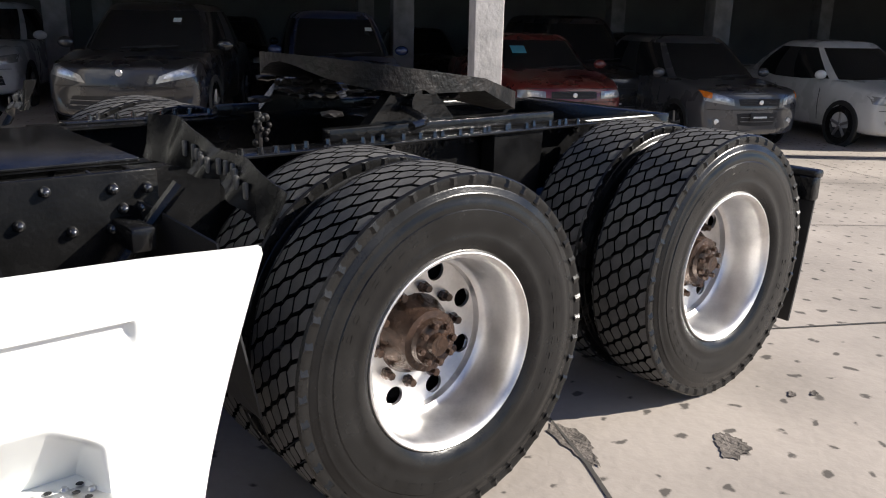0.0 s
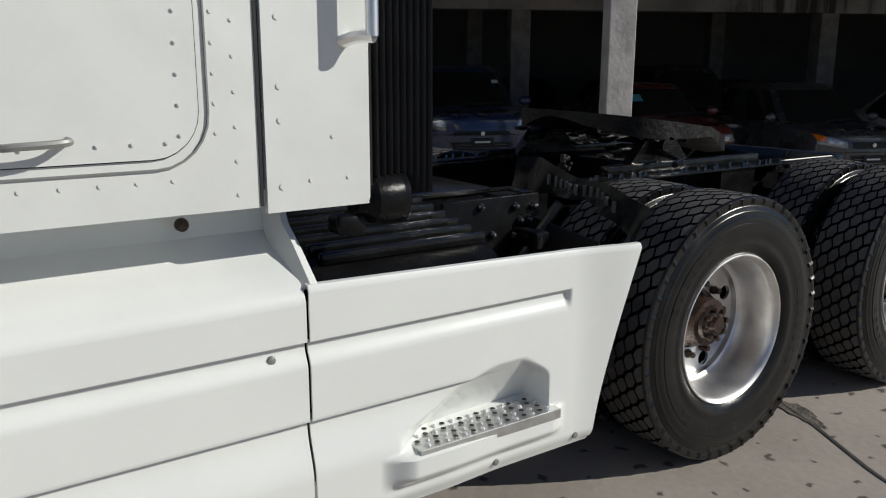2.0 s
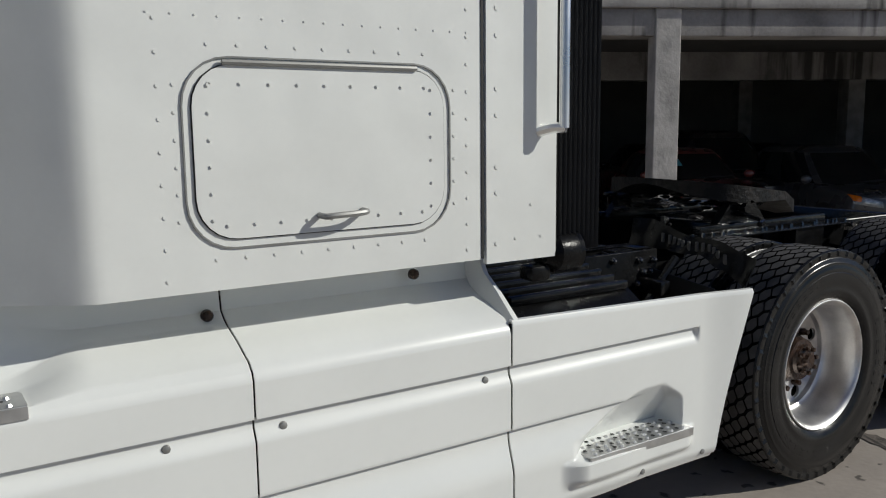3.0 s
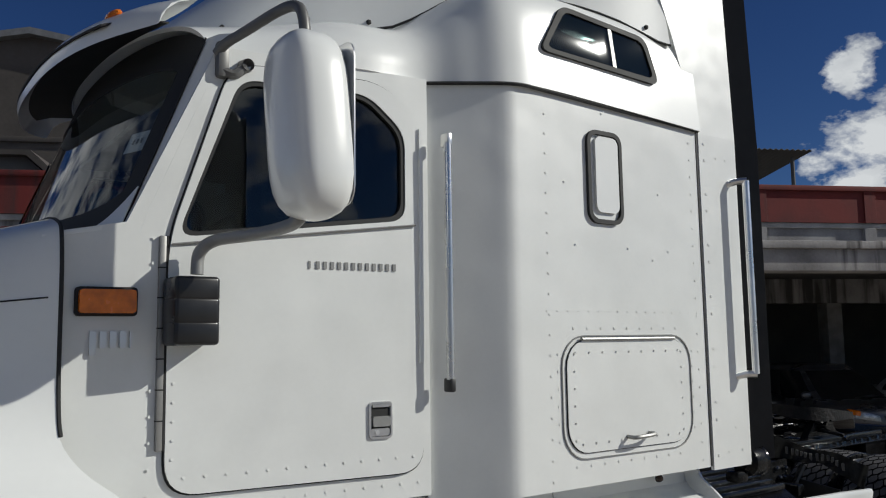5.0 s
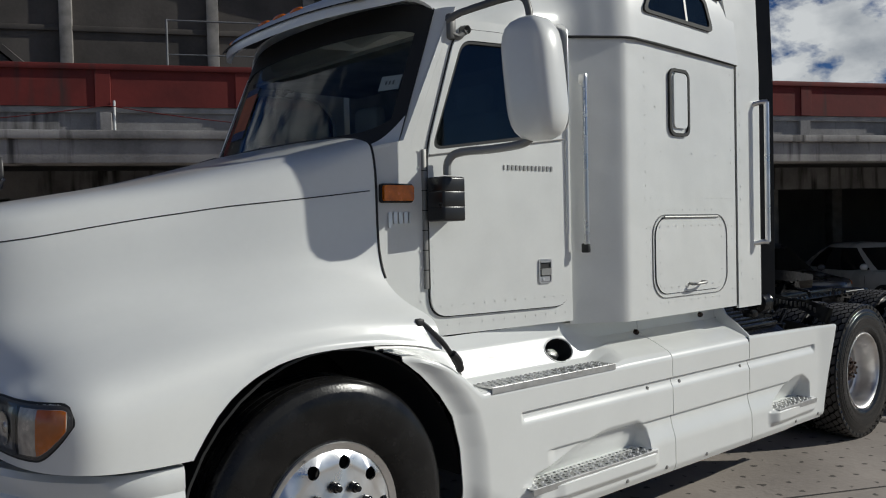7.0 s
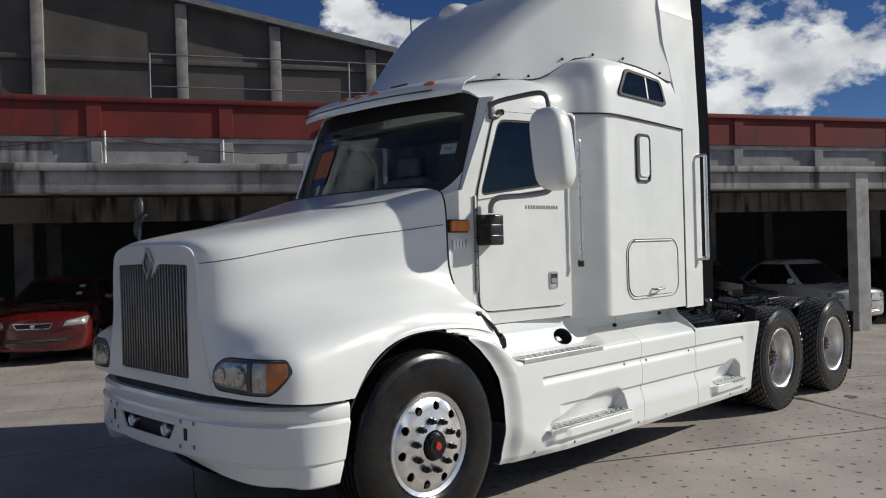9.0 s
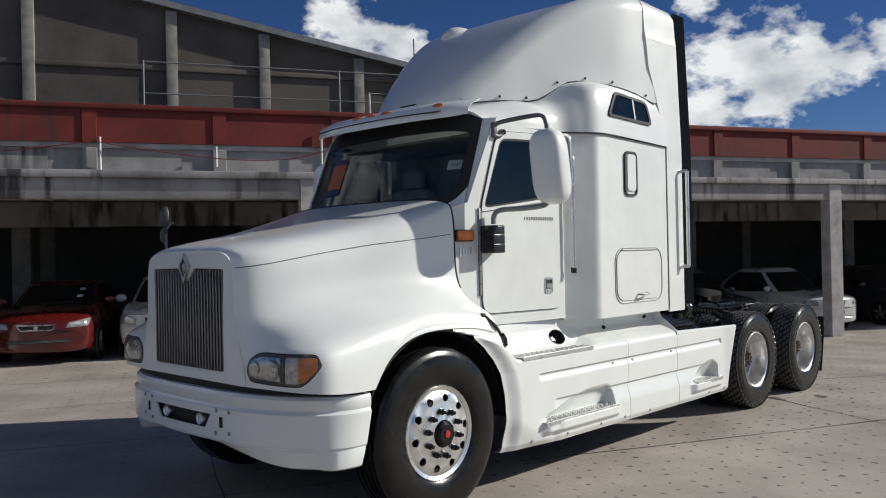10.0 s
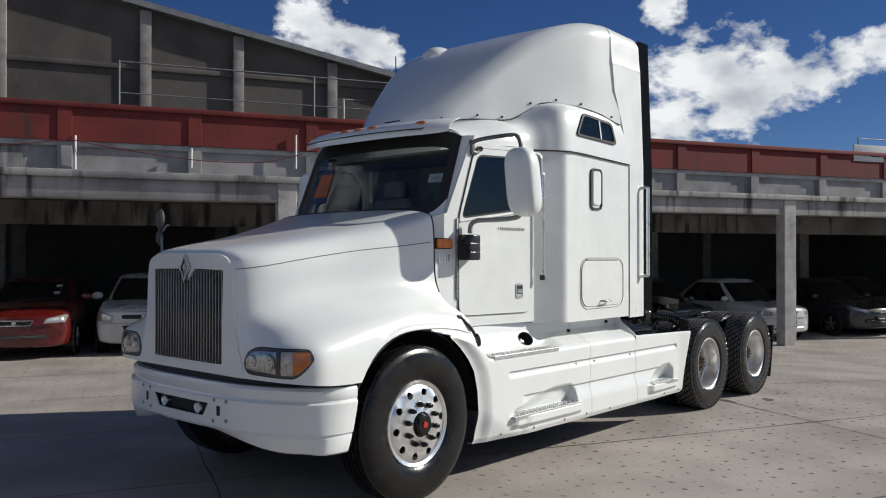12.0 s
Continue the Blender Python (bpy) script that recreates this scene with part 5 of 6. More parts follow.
def tread_mesh(w):
    """Interlocking six-sided tread blocks round a tyre."""
    bm = bmesh.new()
    n, r0, r1, rows = 46, 0.488, 0.507, 6
    gap = w * 0.158
    pitch = 2 * math.pi / n
    g, a, b = pitch * 0.415, gap * 0.27, gap * 0.57
    for row in range(rows):
        wc = (row - 2.5) * gap
        for k in range(n):
            a0 = (k + 0.5 * (row % 2)) * pitch
            skew = pitch * 0.10
            top, bot = [], []
            for da, dw in ((-g - skew, -a), (-g + skew, a), (0.0, b), (g + skew, a), (g - skew, -a), (0.0, -b)):
                y = max(-w * 0.485, min(w * 0.485, wc + dw))
                drop = 0.012 * max(0.0, (abs(y) / (w / 2) - 0.55) / 0.45) ** 1.6
                for lst, rad, f in ((top, r1 - drop, 0.97), (bot, r0 - drop * 1.2, 1.03)):
                    an = a0 + da * f
                    lst.append(bm.verts.new((math.cos(an) * rad, y, math.sin(an) * rad)))
            bm.faces.new(top)
            for j in range(6):
                bm.faces.new((top[j], bot[j], bot[(j + 1) % 6], top[(j + 1) % 6]))
    bmesh.ops.recalc_face_normals(bm, faces=bm.faces)
    me = mesh_of(bm, "tread", M["tread"], smooth=False)
    me.materials.append(M["rubber"])
    for k, p in enumerate(me.polygons):
        p.material_index = 0 if k % 7 == 0 else 1
    return me


def disc_mesh(outer, inner, holes, yfun, depth):
    ring_out = [(outer * math.cos(2 * math.pi * k / 60), outer * math.sin(2 * math.pi * k / 60)) for k in range(60)]
    cut = [[(inner * math.cos(2 * math.pi * k / 40), inner * math.sin(2 * math.pi * k / 40)) for k in range(40)]]
    if holes:
        n, rad, r = holes
        for i in range(n):
            a = 2 * math.pi * (i + 0.5) / n
            cut.append([(rad * math.cos(a) + r * math.cos(2 * math.pi * k / 14), rad * math.sin(a) + r * math.sin(2 * math.pi * k / 14)) for k in range(14)])
    return slab(ring_out, cut, lambda u, v, d: (u, yfun(math.hypot(u, v)) + d, v), depth)


def build_wheels():
    tm, fm, tr = tyre_mesh(0.268, True), tyre_mesh(0.285, False), tread_mesh(0.268)
    letters = bmesh.new()
    for a0 in (0.3, 2.3, 4.2):
        for k in range(8):
            a = a0 + 0.13 * k
            for j in range(2 + k % 2):
                r = 0.375 + 0.012 * j
                box(-0.010, 0.010, -0.0012, 0.0012, -0.003, 0.003, 0, letters).verts.ensure_lookup_table()
                for v in letters.verts[-8:]:
                    v.co = Matrix.Rotation(-a, 4, "Y") @ (v.co + Vector((0, -0.1338, r)))
    lm = mesh_of(letters, "lettering", M["rubber"], smooth=False)
    # outer drive rim, deep dished, with its outside towards -y
    rim = lathe([(-0.104, 0.280), (-0.110, 0.289), (-0.115, 0.287), (-0.116, 0.2835), (-0.112, 0.277), (-0.100, 0.268), (-0.082, 0.263), (-0.04, 0.257), (0.0, 0.252), (0.030, 0.247), (0.040, 0.240), (0.046, 0.231), (0.072, 0.227), (0.080, 0.220)], 64)
    rim_d = mesh_of(rim, "rim", M["brushed"])
    disc_d = mesh_of(disc_mesh(0.229, 0.10, (8, 0.193, 0.030), lambda r: 0.068 + 0.010 * smooth01((0.165 - r) / 0.03), 0.012), "disc", M["brushed"])
    hub_d = mesh_of(lathe([(-0.045, 0.004), (-0.048, 0.030), (-0.030, 0.034), (-0.022, 0.066), (-0.008, 0.072), (-0.004, 0.092), (0.025, 0.098), (0.05, 0.112), (0.082, 0.125)], 24), "hub", M["rust"])
    back_d = mesh_of(lathe([(0.112, 0.25), (0.112, 0.02)], 24), "drum", M["black"])
    nut = mesh_of(lathe([(-0.030, 0.004), (-0.030, 0.012), (-0.012, 0.013), (-0.010, 0.017), (0.012, 0.018)], 6), "nut", M["rust"], smooth=False)
    bolt = mesh_of(lathe([(-0.012, 0.003), (-0.010, 0.010), (0.004, 0.011)], 6), "bolt", M["rust"], smooth=False)
    rim_f = mesh_of(lathe([(-0.104, 0.272), (-0.110, 0.289), (-0.114, 0.2985), (-0.108, 0.303), (-0.09, 0.298), (0.0, 0.27)], 64), "rim", M["alu"])
    disc_f = mesh_of(disc_mesh(0.276, 0.088, (10, 0.226, 0.026), lambda r: -0.098 - 0.026 * smooth01((0.28 - r) / 0.05) - 0.022 * smooth01((0.188 - r) / 0.014), 0.012), "disc", M["alu"])
    back_f = mesh_of(lathe([(-0.06, 0.27), (-0.06, 0.02)], 24), "drum", M["gap"])
    hub_f = mesh_of(lathe([(-0.175, 0.004), (-0.178, 0.06), (-0.165, 0.078), (-0.13, 0.084), (-0.10, 0.09)], 28), "hub", M["black"])
    cap_f = mesh_of(lathe([(-0.186, 0.003), (-0.184, 0.022), (-0.172, 0.026)], 18), "hub_badge", M["red_lens"])
    nut_f = mesh_of(lathe([(-0.035, 0.003), (-0.033, 0.012), (-0.012, 0.015), (-0.010, 0.020), (0.01, 0.020)], 12), "nut", M["black"])

    def at(x, y, s, spin=0.0, z=0.505):
        return Matrix.Translation((x, s * y, z)) @ Matrix.Rotation(0 if s < 0 else math.pi, 4, "Z") @ Matrix.Rotation(spin, 4, "Y")

    for s in (-1, 1):
        w = part("wheel", rim_f, M["alu"], truck, "polished steer wheel with round hand holes", m=at(AX1, 1.075, s, 0.2, 0.546))
        part("tyre", fm, None, w, "black ribbed tyre").matrix_basis = Matrix.Translation((0, 0.01, 0))
        for nm, me in (("disc", disc_f), ("drum", back_f), ("hub", hub_f), ("hub_badge", cap_f)):
            part(nm, me, None, w)
        for k in range(10):
            a = 2 * math.pi * k / 10
            part("nut", nut_f, None, w, m=Matrix.Translation((0.1425 * math.cos(a), -0.148, 0.1425 * math.sin(a))))
        for ax, spin in ((AX2, 0.0), (AX3, 0.5)):
            w = part("wheel", rim_d, M["alu"], truck, "polished dished drive wheel with rusty greasy hub", m=at(ax, 1.078, s, spin))
            part("tyre", tm, None, w, "black tyre with worn blocky tread")
            tagged(part("tread", tr, None, w), kind="stuff")
            tagged(part("lettering", lm, None, w), kind="stuff")
            for nm, me in (("disc", disc_d), ("hub", hub_d), ("drum", back_d)):
                part(nm, me, None, w)
            for k in range(10):
                a = 2 * math.pi * (k + 0.2) / 10
                part("nut", nut, None, w, m=Matrix.Translation((0.1425 * math.cos(a), 0.066, 0.1425 * math.sin(a))))
            for k in range(8):
                a = 2 * math.pi * (k + 0.2) / 8
                part("bolt", bolt, None, w, m=Matrix.Translation((0.057 * math.cos(a), -0.034, 0.057 * math.sin(a))))
            w = part("inner_wheel", rim_f, M["alu"], truck, m=at(ax, 0.745, s, spin + 1))
            part("tyre", tm, None, w)
            tagged(part("tread", tr, None, w), kind="stuff")


build_wheels()


# chassis and what stands on it
def build_chassis():
    for s in (-1, 1):
        bm = slab([(0.3, 0.72), (0.3, 0.98), (6.86, 0.98), (6.98, 0.92), (6.98, 0.72)], [], lambda u, v, d: (u, s * (0.45 + d), v), 0.01)
        box(0.3, 6.86, s * 0.46, s * 0.38, 0.97, 0.98, 0, bm)
        box(0.3, 6.98, s * 0.46, s * 0.38, 0.72, 0.73, 0, bm)
        r = part("frame_rail", bm, M["black"], truck, "glossy black frame rail")
        bolts = bmesh.new()
        for k in range(56):
            x = 3.5 + 0.06 * k
            for z in ((0.95,) if k % 2 else (0.86, 0.80)):
                if random.random() < 0.85:
                    bmesh.ops.create_cone(bolts, segments=6, radius1=0.016, radius2=0.011, depth=0.024, cap_ends=True, matrix=Matrix.Translation((x, s * 0.468, z)) @ Matrix.Rotation(radians(90), 4, "X"))
            if 4.6 < x < 6.3:
                bmesh.ops.create_cone(bolts, segments=6, radius1=0.011, radius2=0.008, depth=0.022, cap_ends=True, matrix=Matrix.Translation((x + random.uniform(-0.02, 0.02), s * random.uniform(0.50, 0.545), 0.998)))
        # thin pale bar stands in for the bright highlight on the rail's top edge
        part("worn_edge", tube([(5.75, s * 0.461, 0.978), (6.4, s * 0.461, 0.979), (6.85, s * 0.461, 0.977)], 0.0045, 6), M["steel"], r, "pale bar for the highlight along the rail edge")
        tagged(part("bolts", bolts, M["bolt"], r, smooth=False), kind="stuff")
        part("angle_iron", box(4.55, 6.35, s * 0.462, s * 0.56, 0.978, 0.988, 0.003), M["black"], r)
        part("fender_bracket", box(4.28, 4.34, s * 0.46, s * 0.95, 0.86, 0.92, 0.01), M["black"], truck)
        for ax in (AX2, AX3):
            part("suspension_hanger", slab([(ax - 0.62, 0.98), (ax - 0.36, 0.98), (ax - 0.40, 0.52), (ax - 0.54, 0.42), (ax - 0.62, 0.55)], [], lambda u, v, d: (u, s * (0.475 + d), v), 0.07), M["black"], truck)
            part("air_spring", lathe([(0.62, 0.02), (0.62, 0.11), (0.66, 0.135), (0.72, 0.12), (0.76, 0.135), (0.82, 0.12), (0.85, 0.09), (0.86, 0.02)], 24, "z", at=(ax + 0.36, s * 0.60, 0)), M["black_plastic"], truck)
            part("leaf_arm", box(ax - 0.55, ax + 0.45, s * 0.50, s * 0.60, 0.55, 0.63, 0.015), M["black"], truck)
            part("shock", tube([(ax - 0.22, s * 0.52, 0.48), (ax - 0.10, s * 0.54, 0.93)], 0.028, 10), M["black"], truck)
        # battery box with ribbed step top
        bb = part("battery_box", slab([(0.55, -1.07), (0.78, -1.07), (0.80, -1.17), (0.88, -1.17), (0.955, -1.05), (1.03, -0.66), (0.55, -0.66)], [], lambda u, v, d: (3.38 + d, -s * v, u), 0.60), M["flap"], truck, "black steel box with ribbed step top")
        for k in range(7):
            f = k / 6
            y, z = 1.055 - 0.38 * f, 0.958 + 0.075 * f
            part("rib", box(3.40 + 0.03 * (1 - f), 3.97 - 0.02 * f, s * (y - 0.016), s * (y + 0.016), z - 0.01, z + 0.022, 0.006), M["black"], bb)
        # curved quarter fender in front of the drive wheels
        rows = []
        for k in range(41):
            f = k / 40
            row = []
            for j in range(13):
                q = j / 12
                crump = (0.005 + 0.012 * q) * math.sin(f * 21 + 2.2 * q) + 0.006 * q * math.sin(f * 47 + 1.1)
                curl = 0.05 * (1 - smooth01(f / 0.12))
                row.append((4.515 + 0.03 * f - 0.04 * q + crump - curl, s * (0.62 + 0.57 * f), 1.135 - 0.11 * f + 0.01 * math.sin(f * 11) - q * (0.09 + 0.025 * math.sin(f * 7 + 1))))
            rows.append(row)
        qf = part("quarter_fender", thicken(sheet(rows), 0.006), M["flap"], truck, "crumpled glossy black quarter fender")
        for k in range(12):
            p = Vector(rows[10 + 2 * k][6])
            part("letter_bar", box(p.x - 0.014, p.x - 0.004, p.y - 0.008, p.y + 0.008, p.z - 0.020, p.z + 0.020, 0.003, seg=1), M["lamp_frame"], qf)
        part("inner_guard", thicken(sheet([[(4.30, s * 0.60, 1.0), (4.42, s * 0.62, 0.55)], [(4.42, s * 1.1, 0.9), (4.50, s * 1.12, 0.45)]]), 0.006), M["black_plastic"], truck)
        # rear mud flap on its hanger
        fl = part("mud_flap", thicken(sheet([[(6.985 + 0.015 * f * f + 0.008 * math.sin(5 * f + 9 * y), s * y, 0.80 - 0.65 * f) for y in (0.62, 0.8, 0.95, 1.12 - 0.02 * f, 1.22 - 0.06 * f)] for f in (0, 0.2, 0.4, 0.6, 0.8, 1)]), 0.012), M["black_plastic"], truck, "black rubber mud flap")
        part("flap_hanger", box(6.94, 7.005, s * 0.45, s * 1.22, 0.79, 0.825, 0.012), M["black"], fl)
        part("flap_weight", box(6.93, 6.985, s * 1.15, s * 1.22, 0.70, 0.80, 0.01), M["black"], fl)
        part("fuel_tank", box(1.3, 3.25, s * 0.55, s * 1.08, 0.42, 0.92, 0.12, seg=3), M["black"], truck)
    for x in (1.4, 2.6, 3.9, 5.72, 6.95):
        part("cross_member", box(x - 0.05, x + 0.05, -0.45, 0.45, 0.76, 0.98, 0.01), M["black"], truck)
    for ax in (AX2, AX3):
        part("axle", lathe([(-1.0, 0.05), (-1.0, 0.07), (-0.3, 0.075), (-0.18, 0.19), (0.0, 0.22), (0.18, 0.19), (0.3, 0.075), (1.0, 0.07), (1.0, 0.05)], 24, "y", at=(ax, 0, 0.505)), M["black"], truck)
    part("drive_shaft", tube([(2.2, 0, 0.75), (5.0, 0, 0.6)], 0.06, 12), M["black"], truck)
    part("front_axle", tube([(AX1, -0.95, 0.5), (AX1, -0.5, 0.42), (AX1, 0.5, 0.42), (AX1, 0.95, 0.5)], 0.06, 10), M["black"], truck)
    part("engine", box(-0.6, 0.9, -0.45, 0.45, 0.6, 1.5, 0.05), M["black"], truck)
    part("deck_plate", box(3.72, 4.5, -0.42, 0.42, 0.981, 0.99, 0.003), M["black"], truck)
    for s in (-1, 1):
        pn = part("side_plate", box(3.99, 4.40, s * 0.80, s * 0.82, 0.60, 1.03, 0.006), M["flap"], truck, "glossy black bolted side plate")
        for x, z in ((4.14, 1.0), (4.29, 0.99), (4.37, 0.985), (4.31, 0.94), (4.355, 0.94), (4.19, 0.90), (4.28, 0.895), (4.08, 0.93), (4.08, 0.80), (4.24, 0.78), (4.36, 0.80)):
            part("bolt", lathe([(s * 0.842, 0.004), (s * 0.838, 0.010), (s * 0.826, 0.014), (s * 0.818, 0.015)], 10, "y", at=(x, 0, z)), M["bolt"], pn)
        part("brace", tube([(4.10, s * 0.86, 0.62), (4.42, s * 0.90, 1.0)], 0.018, 8), M["black"], pn)
    for x, y, z in ((2.444, -1.019, 1.044), (3.084, -1.03, 1.09)):
        part("bolt", lathe([(y - 0.016, 0.003), (y - 0.013, 0.010), (y - 0.004, 0.016), (y + 0.01, 0.017)], 14, "y", at=(x, 0, z)), M["rust"], truck)
    lampb = part("work_lamp", lathe([(3.475, 0.02), (3.475, 0.04), (3.505, 0.05), (3.520, 0.066), (3.590, 0.070), (3.605, 0.064), (3.600, 0.02)], 24, "x", at=(0, -1.16, 1.135)), M["flap"], truck, "round black work lamp")
    part("lamp_ring", lathe([(3.593, 0.069), (3.607, 0.072), (3.612, 0.066)], 24, "x", at=(0, -1.16, 1.135)), M["black"], lampb)
    part("lamp_foot", box(3.42, 3.50, -1.19, -1.12, 1.05, 1.10, 0.012), M["flap"], lampb)
    # fifth wheel
    f = part("fifth_wheel", coupling_plate(), M["coupling"], truck, "greasy black fifth wheel coupling")
    for s in (-1, 1):
        part("plate_bracket", slab([(5.28, 1.0), (5.72, 1.0), (5.60, 1.13), (5.40, 1.13)], [], lambda u, v, d: (u, s * (0.36 + d), v), 0.05), M["black"], f)
        part("slide_rail", box(5.12, 6.2, s * 0.40, s * 0.45, 0.985, 1.03, 0.006), M["black"], f)
        part("pivot", lathe([(s * 0.34, 0.01), (s * 0.34, 0.045), (s * 0.46, 0.045), (s * 0.46, 0.01)], 16, "y", at=(5.5, 0, 1.1)), M["black"], f)
    bm = box(4.87, 4.885, -0.435, -0.41, 0.985, 1.10, 0.004)
    for k in range(14):
        bmesh.ops.create_icosphere(bm, subdivisions=2, radius=random.uniform(0.006, 0.014), matrix=Matrix.Translation((random.uniform(4.865, 4.91), random.uniform(-0.44, -0.41), random.uniform(1.0, 1.11))))
    part("release_bracket", bm, M["coupling"], f, "bracket caked with grease")
    part("release_arm", tube([(5.45, -0.42, 1.08), (5.40, -0.60, 1.06), (5.30, -0.66, 1.05)], 0.014, 8), M["black"], f)


def coupling_plate():
    """The coupling's plate: round in front, a wedge-shaped throat and two ramps behind, tipped back."""
    out = [(0.31 * math.cos(a), 0.46 * math.sin(a)) for a in np.linspace(math.pi / 2, 3 * math.pi / 2, 19)]
    out = [(u, v) for u, v in out] + [(0.30, -0.46), (0.62, -0.30), (0.60, -0.20), (0.22, -0.06), (0.02, -0.05), (0.02, 0.05), (0.22, 0.06), (0.60, 0.20), (0.62, 0.30), (0.30, 0.46)]
    bm = slab(out, [], lambda u, v, d: (5.5 + u, v, 1.215 - 0.13 * u - 0.10 * max(0, u - 0.3) - d * (1 + 0.5 * math.sin(9 * v + 5 * u))), 0.06)
    for k in range(70):
        a = random.uniform(0, 6.28)
        bmesh.ops.create_icosphere(bm, subdivisions=1, radius=random.uniform(0.012, 0.035), matrix=Matrix.Translation((5.5 + 0.45 * math.cos(a) * random.random(), random.uniform(-0.42, 0.42), random.uniform(1.06, 1.16))) @ Matrix.Diagonal((1.6, 1.6, 0.5, 1)))
    return bm


build_chassis()


# yard details
def build_yard():
    m = mat("dark_joint", (0.06, 0.055, 0.05), 0.95, vary=0.3)

    def strip(u0, v0, u1, v1, w, name="slab_joint"):
        bm = bmesh.new()
        n = 40
        rows = []
        a, b = fac(u0, v0, 0), fac(u1, v1, 0)
        d = (b - a).normalized()
        side = Vector((-d.y, d.x, 0))
        for k in range(n + 1):
            p = a.lerp(b, k / n) + side * random.uniform(-0.012, 0.012)
            hw = w * random.uniform(0.6, 1.3)
            rows.append([Vector((q.x, q.y, ground_z(q.x, q.y) + 0.004)) for q in (p - side * hw, p + side * hw)])
        sheet(rows, bm)
        for f in bm.faces:
            if f.normal.z < 0:
                f.normal_flip()
        bmesh.ops.recalc_face_normals(bm, faces=bm.faces)
        solid(name, bm, m, "dark joint between worn concrete slabs", "joint", kind="structure")

    for v in (-3.8, -6.0, -8.2, -10.4, -1.6):
        strip(-6, v, 20, v, 0.006)
    for u in (7.66, 1.6, 13.7, 19.7):
        strip(u, -14, u, 0.0, 0.006)
    pm = mat("broken_concrete", (0.13, 0.112, 0.098), 0.95, vary=0.5, scale=14, fine=60, bump=0.01)
    for x, y, a, b, t in ((6.06, -1.48, 0.095, 0.06, 0.75), (5.65, -1.13, 0.155, 0.055, 1.25), (6.62, -1.40, 0.03, 0.016, 0.6), (6.70, -1.45, 0.025, 0.014, 0.4)):
        bm = bmesh.new()
        vs = []
        for k in range(40):
            an = 2 * math.pi * k / 40
            r = 0.9 + 0.16 * math.sin(3 * an + x) + random.uniform(-0.14, 0.16)
            c, s = a * r * math.cos(an), b * r * math.sin(an)
            vs.append(bm.verts.new((x + c * math.cos(t) - s * math.sin(t), y + c * math.sin(t) + s * math.cos(t), 0.004)))
        mid = bm.verts.new((x, y, 0.001))
        for k in range(40):
            bm.faces.new((vs[k - 1], vs[k], mid))
        bmesh.ops.recalc_face_normals(bm, faces=bm.faces)
        solid("pothole_patch", bm, pm, "dark broken patch in the concrete yard", "patch", kind="structure", smooth=False)


build_yard()


def build_shed():
    """The taller dark shed that stands behind the garage roof."""
    b = thing("shed_building", "tall weathered grey shed with a sloping roof behind the garage", "building", FM2)

    def roof_z(u):
        return 9.15 + (u - 19.0) * 0.19 if u < 19 else 9.15 - (u - 19.0) * 0.19

    outer = [(-5.2, 0.4), (-27.0, 0.4), (-27.0, roof_z(27)), (-19.0, roof_z(19)), (-5.2, roof_z(5.2))]
    part("wall", slab(outer, [], lambda u, v, d: (u, 8.0 + d, v), 0.25), M["shed"], b)
    for u0, u1 in ((5.0, 19.0), (19.0, 27.2)):
        a, c = roof_z(u0), roof_z(u1)
        bm = slab([(-u0, a), (-u1, c), (-u1, c + 0.16), (-u0, a + 0.16)], [], lambda u, v, d: (u, 7.75 + d, v), 12.0)
        part("roof", bm, M["roof_edge"], b)
    for u in (6.2, 8.76, 11.34, 13.70, 17.05, 20.4, 23.8):
        part("post", fbox(u - 0.14, u + 0.14, 7.86, 8.02, 3.0, roof_z(u) - 0.05, 0.01), M["timber"], b)
    part("girt", fbox(5.2, 27, 7.93, 8.0, 6.55, 6.68, 0.01), M["shed"], b)


build_shed()


